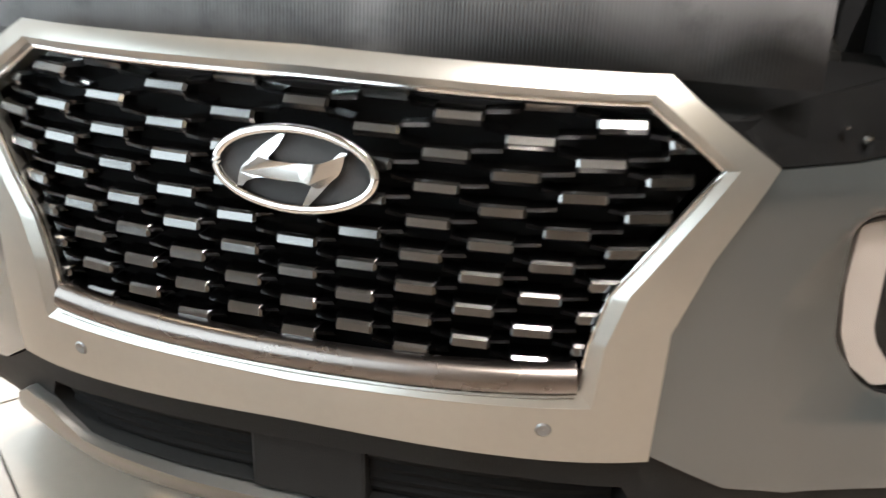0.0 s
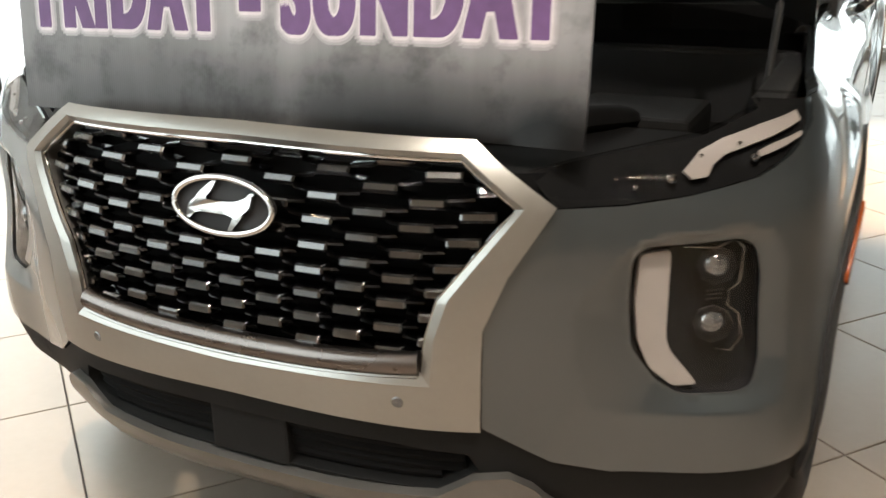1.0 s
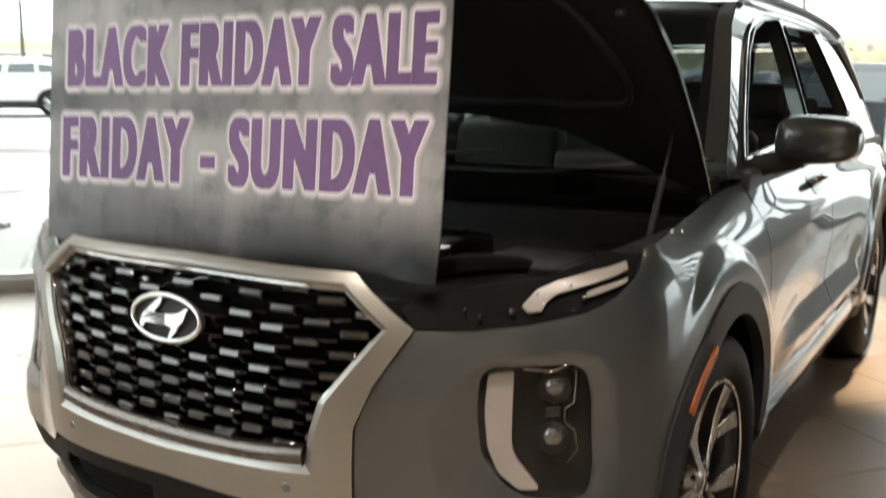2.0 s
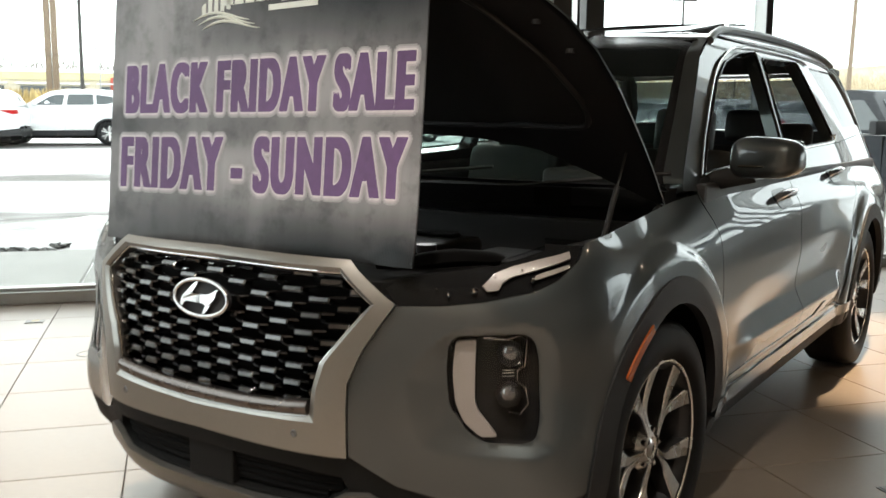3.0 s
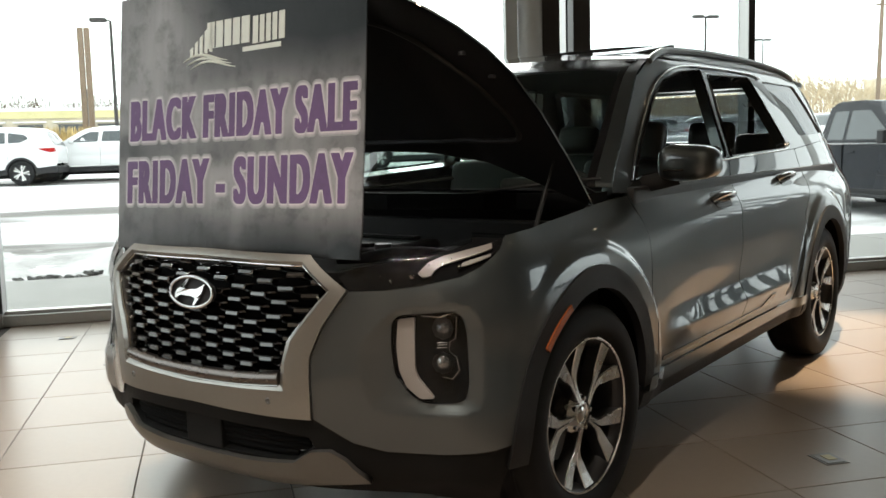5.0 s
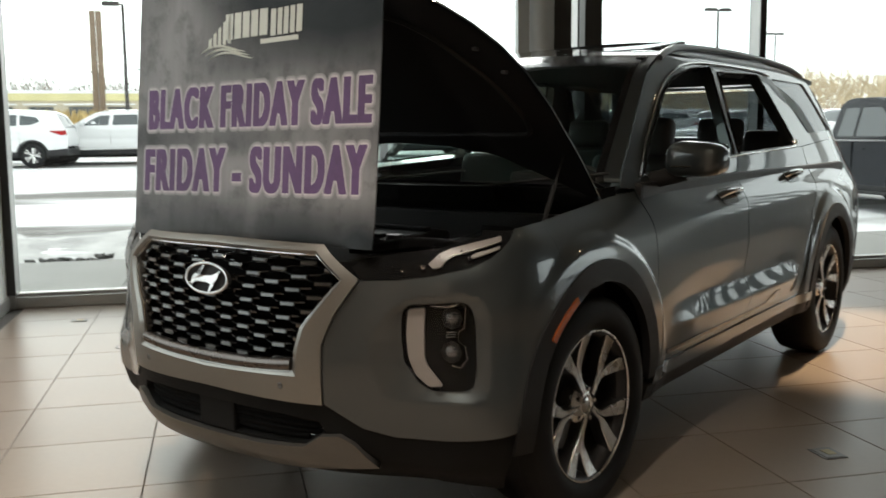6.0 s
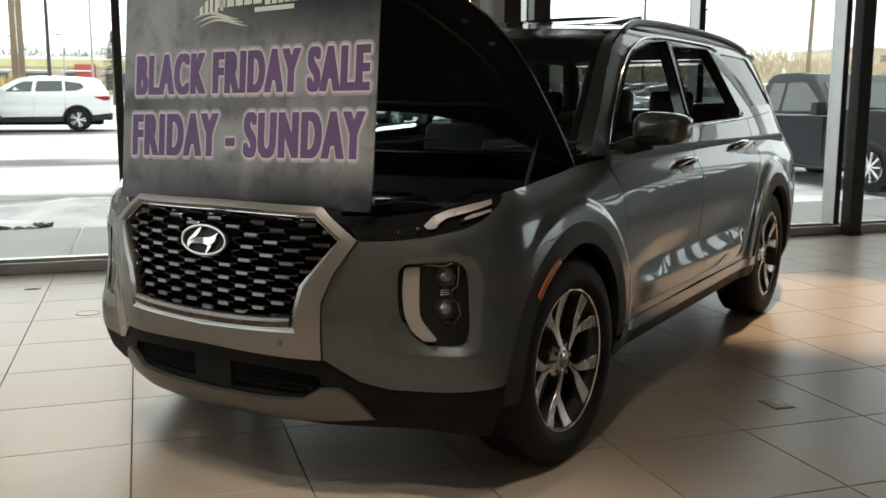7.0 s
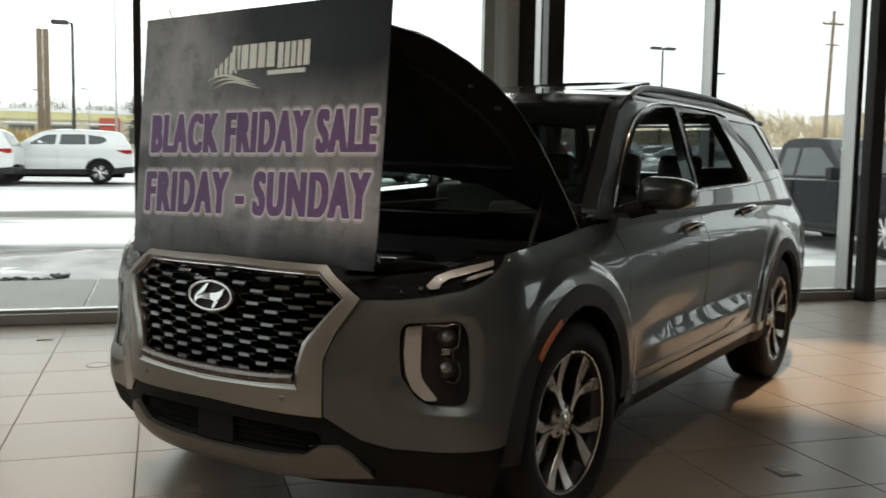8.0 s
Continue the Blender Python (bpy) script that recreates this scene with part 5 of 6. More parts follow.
def lettering(name, text, x0, x1, z0, z1, skew, shifts, lift, material, up, label=""):
    """Heavy narrow letters in the built-in font, made bold by layers set side by side."""
    cu = bpy.data.curves.new(name, "FONT")
    cu.body, cu.offset, cu.space_character, cu.space_word = text, 0.018, 1.24, 0.80
    tmp = bpy.data.objects.new(name, cu)
    scene.collection.objects.link(tmp)
    dg = bpy.context.evaluated_depsgraph_get()
    me = bpy.data.meshes.new_from_object(tmp.evaluated_get(dg))
    bpy.data.objects.remove(tmp)
    co = np.array([v.co[:2] for v in me.vertices])
    lo, hi = co.min(0), co.max(0)
    faces = [tuple(f.vertices) for f in me.polygons]
    bpy.data.meshes.remove(me)
    verts, all_faces = [], []
    for k, (dx, dz) in enumerate(shifts):
        b = len(verts)
        for x, z in co:
            u, w = (x - lo[0]) / (hi[0] - lo[0]), (z - lo[1]) / (hi[1] - lo[1])
            px, pz = x0 + (x1 - x0) * u + dx, z0 + (z1 - z0) * w + skew * u + dz
            verts.append((px, warp(px, pz) - lift - 0.000015 * k, pz + 0.010 * px))
        all_faces += [tuple(b + i for i in f) for f in faces]
    return link(name, verts, all_faces, material, up, label, smooth=False)


LINES = (("BLACK FRIDAY SALE", -.500, .541, .370, .510, .0), ("FRIDAY - SUNDAY", -.513, .530, .154, .302, .006))


def wheel_of(r, n=12):
    return [(r * math.cos(2 * math.pi * i / n) + sx, r * math.sin(2 * math.pi * i / n)) for i in range(n) for sx in (-.004, .004)]


for text, x0, x1, z0, z1, sk in LINES:
    for shifts, lift, material, nm in ((wheel_of(.0165, 14), .0003, HALO_SOFT, "letter_glow"), (wheel_of(.0115), .0008, HALO_MID, "letter_glow"), (wheel_of(.007), .0013, HALO, "letter_outline"), ([(d * .0040, e) for d in (-2, -1, 0, 1, 2) for e in (-.0012, .0012)], .0018, PURPLE, "lettering")):
        lettering(nm, text, x0, x1, z0, z1, sk, shifts, lift, material, sign, "purple lettering " + text if nm == "lettering" else "")
def mark_at(u, v, h):
    return (u - .022, h + warp(u, v), v + .008)


# dealer mark as plain bars and waves
for i in range(5):
    x = -.170 + .024 * i
    part("mark_bar", prism([(x, .625 + .012 * i * .3), (x + .015, .622 + .012 * i * .3), (x + .015, .66 + .018 * i), (x, .652 + .018 * i)], -.0016, .001, mark_at), PALE, sign)
for k in range(3):
    pts = [(-.205 + .05 * k * .4 + .19 * t, .604 + .020 * math.sin(3.3 * t + .4) + .018 * t - .012 * k) for t in np.linspace(0, 1.15, 16)]
    part("mark_wave", tube([Vector((x - .022, warp(x, z) - .0012, z + .008)) for x, z in pts], [.0006 + .0042 * math.sin(math.pi * (i + .5) / 16) for i in range(16)], 6), PALE, sign)
# the dealer's lettering as plain bars
for x0, x1 in ((-.085, .115), (.130, .270)):
    part("mark_block", prism([(x0, .648), (x1, .654), (x1, .738), (x0, .732)], -.0016, .001, mark_at), PALE, sign)
    for i in range(1, 5):
        x = x0 + (x1 - x0) * i / 5
        part("mark_gap", prism([(x - .003, .650), (x + .003, .650), (x + .003, .738), (x - .003, .738)], -.0024, -.0015, mark_at), BOARD, sign)
part("mark_block", prism([(.085, .626), (.255, .630), (.255, .645), (.085, .641)], -.0016, .001, mark_at), PALE, sign)

# ---- outside ----
def lot_z(w):
    return -0.12 + 0.026 * max(w - 8.0, 0.0)


def snow_material():
    """Trodden snow over dark asphalt, patch by patch."""
    m = bpy.data.materials.new("snowy_asphalt")
    m.use_nodes = True
    n, l = m.node_tree.nodes, m.node_tree.links
    b = n["Principled BSDF"]
    b.inputs["Roughness"].default_value = 0.75
    tc, mp, a, f = n.new("ShaderNodeTexCoord"), n.new("ShaderNodeMapping"), n.new("ShaderNodeTexNoise"), n.new("ShaderNodeTexNoise")
    mp.inputs["Scale"].default_value = (0.12, 0.5, 1)
    a.inputs["Scale"].default_value, a.inputs["Detail"].default_value = 1.0, 9
    f.inputs["Scale"].default_value = 30
    l.new(tc.outputs["Object"], mp.inputs["Vector"])
    l.new(mp.outputs[0], a.inputs["Vector"])
    l.new(tc.outputs["Object"], f.inputs["Vector"])
    r = n.new("ShaderNodeValToRGB")
    r.color_ramp.elements[0].position, r.color_ramp.elements[0].color = 0.34, (0.13, 0.12, 0.11, 1)
    r.color_ramp.elements[1].position, r.color_ramp.elements[1].color = 0.50, (0.80, 0.80, 0.80, 1)
    l.new(a.outputs["Fac"], r.inputs["Fac"])
    l.new(r.outputs[0], b.inputs["Base Color"])
    bp = n.new("ShaderNodeBump")
    bp.inputs["Strength"].default_value, bp.inputs["Distance"].default_value = 0.5, 0.02
    l.new(f.outputs["Fac"], bp.inputs["Height"])
    l.new(bp.outputs[0], b.inputs["Normal"])
    return m


LOT = snow_material()
SNOW = mat("dirty_snow", (0.40, 0.39, 0.38), 0.7, 0, 0.55, 1.1, 0.7, 22)
TRACK = mat("slushy_drive", (0.56, 0.53, 0.49), 0.7, 0, 0.45, 0.5, 0.5, 40)
ASPHALT = mat("wet_asphalt", (0.075, 0.072, 0.068), 0.6, 0, 0.3, 2, 0.5, 90)
WHITE_PAINT = mat("white_car_paint", (0.75, 0.75, 0.75), 0.25, 0, 0.03, 4, coat=0.8)
SLATE_PAINT = mat("dark_slate_paint", (0.010, 0.012, 0.016), 0.22, 0.0, 0.02, 1, spec=0.26)
CREAM_WALL = mat("cream_stucco", (0.66, 0.58, 0.44), 0.85, 0, 0.15, 0.5)
HEAD_LENS = mat("clear_lamp_lens", (0.42, 0.42, 0.41), 0.15, 0.3, 0.2, 12, coat=0.6)
AMBER_LENS = mat("amber_lens", (0.42, 0.22, 0.14), 0.2, 0, 0.1, 30)
RED_PAINT = mat("red_car_paint", (0.30, 0.03, 0.04), 0.3, 0, 0.06, 4, coat=0.8)
DARK_GLASS = mat("dark_car_glass", (0.045, 0.055, 0.058), 0.05, 0, 0.1, 3, spec=0.85)
WOOD = mat("weathered_wood", (0.23, 0.17, 0.12), 0.8, 0, 0.2, 4, 0.4, 60)
POLE_MAT = mat("dark_pole_paint", (0.05, 0.045, 0.042), 0.5, 0.2, 0.1, 4)
POLE_GREY = mat("galvanised_pole", (0.38, 0.38, 0.37), 0.5, 0.5, 0.1, 4)
STUCCO = mat("beige_stucco", (0.60, 0.53, 0.41), 0.85, 0, 0.1, 0.4)
FASCIA = mat("pale_yellow_fascia", (0.62, 0.56, 0.30), 0.8, 0, 0.1, 0.5)
BRICK_RED = mat("red_sign_panel", (0.45, 0.09, 0.06), 0.6, 0, 0.1, 0.5)
DRY_GRASS = mat("dry_grass", (0.50, 0.37, 0.16), 0.9, 0, 0.3, 2, island=0.35)
TWIG = mat("bare_twigs", (0.60, 0.50, 0.35), 0.9, 0, 0.25, 0.3, island=0.45)
FAR_TWIG = mat("dull_brown_twigs", (0.16, 0.13, 0.10), 0.9, 0, 0.2, 0.3)
NEEDLES = mat("fir_needles", (0.07, 0.075, 0.03), 0.8, 0, 0.3, 2, island=0.4)

far = 900.0
gv, gf = [], []
ws_rows = [4.78, 7.62, 7.72, 8.6, 12, 20, 40, 100, 300, far]
for w in ws_rows:
    z = -0.05 if w < 7.65 else lot_z(min(w, 100))
    gv += [(-far, w, z), (-30, w, z), (30, w, z), (far, w, z)]
for i in range(len(ws_rows) - 1):
    for k in range(3):
        a = 4 * i + k
        gf.append((a, a + 1, a + 5, a + 4))
b0 = len(gv)
gv += [(-far, 4.78, -0.05), (-far, -far, -0.3), (far, -far, -0.3), (far, 4.78, -0.05)]
gf.append((b0 + 1, b0 + 2, b0 + 3, b0))
ground = link("ground", gv, gf, LOT, smooth=False)
ground.matrix_world = ROOM
tagged(ground, "snow-covered parking lot with asphalt showing through", "ground", "", "structure")
walkway = tagged(new("pavement"), "pale concrete walkway along the glazing", "pavement", "", "structure")
walkway.matrix_world = ROOM
for i in range(-6, 14):
    part("slab", box((i * 1.5 - .73, 4.79, -.20), (i * 1.5 + .755, 7.60, -.03), 0.012, 1), CONCRETE, walkway)
tagged(room_box("road", (-60, 12.9, 0.0), (60, 17.6, 0.001), TRACK), "slushy strip of asphalt drive", "road", "", "structure").matrix_world = ROOM @ Matrix.Translation((0, 0, 0.0)) @ Matrix(((1, 0, 0, 0), (0, 1, 0, 0), (0, 0.026, 1, lot_z(0) - 0.026 * 8 + 0.004), (0, 0, 0, 1)))

# ploughed snow bank along the kerb
rng = random.Random(5)
bv, bf = [], []
nu, nw = 150, 26
for i in range(nu):
    for j in range(nw):
        u, w = -12 + 0.14 * i, 7.75 + 0.16 * j
        t = j / (nw - 1)
        h = 0.11 * math.sin(math.pi * min(t * 1.15, 1)) ** 0.7 * (0.55 + 0.9 * noise.noise((u * 0.9, w * 0.9, 3.1))) + 0.05 * noise.noise((u * 4, w * 4, 1.0)) * math.sin(math.pi * t)
        bv.append((u, w, lot_z(w) - 0.02 + max(h, 0) * smooth01((7.0 - u) / 1.0)))
for i in range(nu - 1):
    for j in range(nw - 1):
        a = i * nw + j
        bf.append((a, a + nw, a + nw + 1, a + 1))
bank = link("snow_bank", bv, bf, SNOW)
bank.matrix_world = ROOM
tagged(bank, "ploughed bank of dirty snow beside the walkway", "snow", "", "stuff")
clod_bm = bmesh.new()
for cu, cw, su, sw, n in ((-1.62, 7.92, .13, .025, 26), (-1.34, 7.93, .06, .02, 12), (-1.19, 8.28, .045, .05, 14), (-2.5, 7.9, .3, .04, 14)):
    for i in range(n):
        c = (rng.gauss(cu, su), rng.gauss(cw, sw), -0.085 + rng.uniform(0, .035))
        bmesh.ops.create_icosphere(clod_bm, subdivisions=1, radius=rng.uniform(.015, .042), matrix=Matrix.LocRotScale(c, Euler((rng.random() * .6, rng.random() * .6, rng.random() * 3)), (1.7, 1, .55)))
for v in clod_bm.verts:
    v.co += Vector((rng.gauss(0, .006), rng.gauss(0, .006), rng.gauss(0, .005)))
clods = part("clods", clod_bm, ASPHALT)
clods.matrix_world = ROOM
tagged(clods, "dark clods of slush at the kerb", "debris", "", "stuff")


def parked_car(u, w, yaw, paint, length=4.7, width=1.86, height=1.68, cab=None, label="", pickup=False):
    """A parked car: body, cabin with panes, wheels, lamps; it looks along its own -x."""
    c = tagged(new("parked_car"), label, "car", "parked cars")
    c.matrix_world = ROOM @ pose(u, w, lot_z(w), 0, 0, yaw)
    L, W, H = length / 2, width / 2, height
    wb = 0.29 * length
    belt = 0.58 * H if not pickup else 0.62 * H
    prof = [(-L, .45), (-L + .02, .72), (-L + .16, belt - .14), (-L + .95, belt - .02), (-.62 * L + .30, belt), (L - .10, belt + .02), (L - .02, .75), (L - .02, .40)]
    if pickup:
        prof[1:5] = [(-L + .02, .80), (-L + .10, belt - .04), (-L + .40, belt + .06), (-.80, belt + .10), (1.22, belt + .02), (1.26, belt - .02)]
    big = 1.14 if pickup else 1.0
    low = []
    for cx in (wb, -wb):
        low += [(cx + .40 * big * math.cos(a), .34 + .40 * big * math.sin(a)) for a in np.radians(np.linspace(0, 180, 9))]
        low[-9:] = [(x, max(z, .34)) for x, z in low[-9:]]
    side = prof + low
    bm = prism(side[::-1], -W, W, lambda a, b, h: (a, h * (1 - 0.05 * max(b - 0.75, 0)), b))
    bmesh.ops.bevel(bm, geom=[e for e in bm.edges if abs(e.verts[0].co.y - e.verts[1].co.y) < .1 and all(v.co.z > .5 for v in e.verts)], offset=.05, segments=2, affect="EDGES")
    part("body", bm, paint, c, smooth=True)
    if pickup:
        top = [(-.80, belt - .02), (-.05, H - .04), (.30, H), (.92, H), (1.10, H - .04), (1.22, belt)]
    else:
        top = [(-.54 * L, belt - .03), (-.20 * L, H - .10), (-.04 * L, H - .02), (.16 * L, H), (.58 * L, H - .04), (.84 * L, H - .13), (L - .10, belt + .04)]
    taper = lambda a, b, h: (a, h * (1 - 0.20 * (b - belt) / (H - belt)), b)
    cb = prism(top[::-1], -W + .03, W - .03, taper)
    bmesh.ops.bevel(cb, geom=[e for e in cb.edges if abs(e.verts[0].co.y - e.verts[1].co.y) < .3 and all(v.co.z > belt + .1 for v in e.verts)], offset=.05, segments=2, affect="EDGES")
    part("cabin", cb, paint, c, smooth=True)
    t0, t1, t2, t3 = top[0], top[1], top[-2], top[-1]
    zt, zb = H - .17, belt + .07
    lo = t0[0] + (t1[0] - t0[0]) * (zb - t0[1]) / (t1[1] - t0[1]) + .10
    hi = t1[0] + .12
    xr_t, xr_b = t2[0] - .14, t3[0] - .30
    mid = (hi + xr_t) / 2 - .05 if not pickup else .56
    if pickup:
        xr_b = 1.02
    for sy in (-1, 1):
        k = W - .03
        face = lambda a, b, h, sy=sy: (a, sy * (k * (1 - 0.20 * (b - belt) / (H - belt)) + h), b)
        part("side_window", prism(rounded([(lo, zb), (mid - .04, zb), (mid - .04, zt), (hi, zt)], .03), -.01, .006, face), DARK_GLASS, c)
        if pickup:
            part("side_window", prism(rounded([(mid + .04, zb), (xr_b, zb), (xr_t, zt), (mid + .04, zt)], .03), -.01, .006, face), DARK_GLASS, c)
        else:
            part("side_window", prism(rounded([(mid + .04, zb), (mid + .72, zb), (mid + .72, zt), (mid + .04, zt)], .03), -.01, .006, face), DARK_GLASS, c)
            part("side_window", prism(rounded([(mid + .80, zb), (xr_b, zb + .05), (xr_t, zt - .02), (mid + .80, zt)], .03), -.01, .006, face), DARK_GLASS, c)
        part("sill_trim", box((-wb + .44, sy * W - .02, .30), (wb - .44, sy * W + .015, .44), .01), CLAD, c)
        part("door_handle", box((mid + .50, sy * (W - .01) - .012, belt - .14), (mid + .68, sy * (W - .01) + .022, belt - .11), .006), paint, c)
        part("door_handle", box((mid - .30, sy * (W - .01) - .012, belt - .15), (mid - .12, sy * (W - .01) + .022, belt - .12), .006), paint, c)
        part("tail_lamp", box((L - .30, sy * W - .10, belt - .20), (L + .005, sy * W + .006, belt - .06), .02), RED_LENS, c)
        part("mirror", box((lo - .10, sy * (W + .12) - .10, belt + .0), (lo + .06, sy * (W + .12) + .10, belt + .17 if not pickup else belt + .22), .03), paint if not pickup else CLAD, c)
        if pickup:
            part("belt_strip", box((lo - .25, sy * W - .005, belt - .012), (xr_b + .30, sy * W + .012, belt + .012), .004), CHROME, c)
            for x in (-.62, mid, 1.16):
                part("door_gap", box((x, sy * W - .01, .52), (x + .012, sy * W + .003, belt - .02)), VOID, c)
            part("body_line", box((-L + .3, sy * W - .01, .66), (L - .3, sy * W + .010, .675), .004), paint, c)
            part("running_board", box((-wb + .5, sy * W - .10, .30), (wb - .5, sy * W + .10, .36), .02), CLAD, c)
            part("head_lamp", box((-L - .012, sy * (W - .17) - .165, belt - .36), (-L + .30, sy * (W - .17) + .176, belt - .10), .03), HEAD_LENS, c)
            part("turn_lamp", box((-L + .14, sy * W - .02, belt - .34), (-L + .31, sy * W + .010, belt - .13), .01), AMBER_LENS, c)
            part("mirror_arm", box((lo - .06, sy * W - .12, belt + .03), (lo + .0, sy * W + .10, belt + .10), .01), CLAD, c)
            part("mirror_lamp", box((lo + .055, sy * (W + .12) - .08, belt + .06), (lo + .066, sy * (W + .12) + .08, belt + .11)), RED_LENS, c)
        for cx in (-wb, wb):
            ar = [(cx + .42 * big * math.cos(a), .34 + .42 * big * math.sin(a)) for a in np.radians(np.linspace(0, 180, 12))] + [(cx + .36 * big * math.cos(a), .34 + .36 * big * math.sin(a)) for a in np.radians(np.linspace(180, 0, 12))]
            part("arch_trim", prism(ar, -.03, .012, lambda a, b, h, sy=sy: (a, sy * (W + h), b)), CLAD, c)
            wh = part("wheel", lathe([(h, r * big) for h, r in ((-.10, .22), (-.11, .30), (-.09, .345), (.09, .345), (.11, .30), (.10, .22))], 32, "y"), RUBBER, c, smooth=True, m=pose(cx, sy * (W - .11), .345 * big))
            part("rim", lathe([(h, r * big) for h, r in ((.0, .0001), (.03, .05), (.02, .08), (.03, .20), (.06, .225))], 32, "y"), ALLOY_DARK, wh, smooth=True, m=pose(cx, sy * (W - .05), .345 * big, 0, 0, 0 if sy > 0 else 180))
            for q in range(9):
                a = radians(40 * q + 20)
                part("spoke", rod((cx, sy * W, .345 * big), (cx + .21 * big * math.cos(a), sy * W, .345 * big + .21 * big * math.sin(a)), .016, .022, 6), ALLOY, wh)
    if pickup:
        part("grille_panel", box((-L - .03, -W + .38, belt - .42), (-L + .06, W - .38, belt - .06), .03), CLAD, c)
        for k in range(3):
            part("grille_bar", box((-L - .05, -W + .42, belt - .36 + .10 * k), (-L - .02, W - .42, belt - .32 + .10 * k), .008), CHROME, c)
        for sy in (-1, 1):
            part("wiper", rod((-.80 - .01, sy * .10 - .3, belt + .09), (-.70, sy * .10 + .38, belt + .13), .012, seg=6), CLAD, c)
    part("rear_bumper", box((L - .20, -W + .02, .32), (L + .04, W - .02, .56), .04), CLAD if not pickup else CHROME, c)
    part("front_bumper", box((-L - .05, -W + .04, .26), (-L + .18, W - .04, .50), .05), CLAD, c)
    part("rear_window", prism([(-W * .72, zb), (W * .72, zb), (W * .62, zt), (-W * .62, zt)], 0, .012, lambda a, b, h: (t3[0] + (t2[0] - t3[0]) * (b - t3[1]) / (t2[1] - t3[1]) + h, a, b)), DARK_GLASS, c)
    part("windscreen", prism([(-W * .80, zb), (W * .80, zb), (W * .68, zt), (-W * .68, zt)], -.012, 0, lambda a, b, h: (t0[0] + (t1[0] - t0[0]) * (b - t0[1]) / (t1[1] - t0[1]) + h, a, b)), DARK_GLASS, c)
    return c


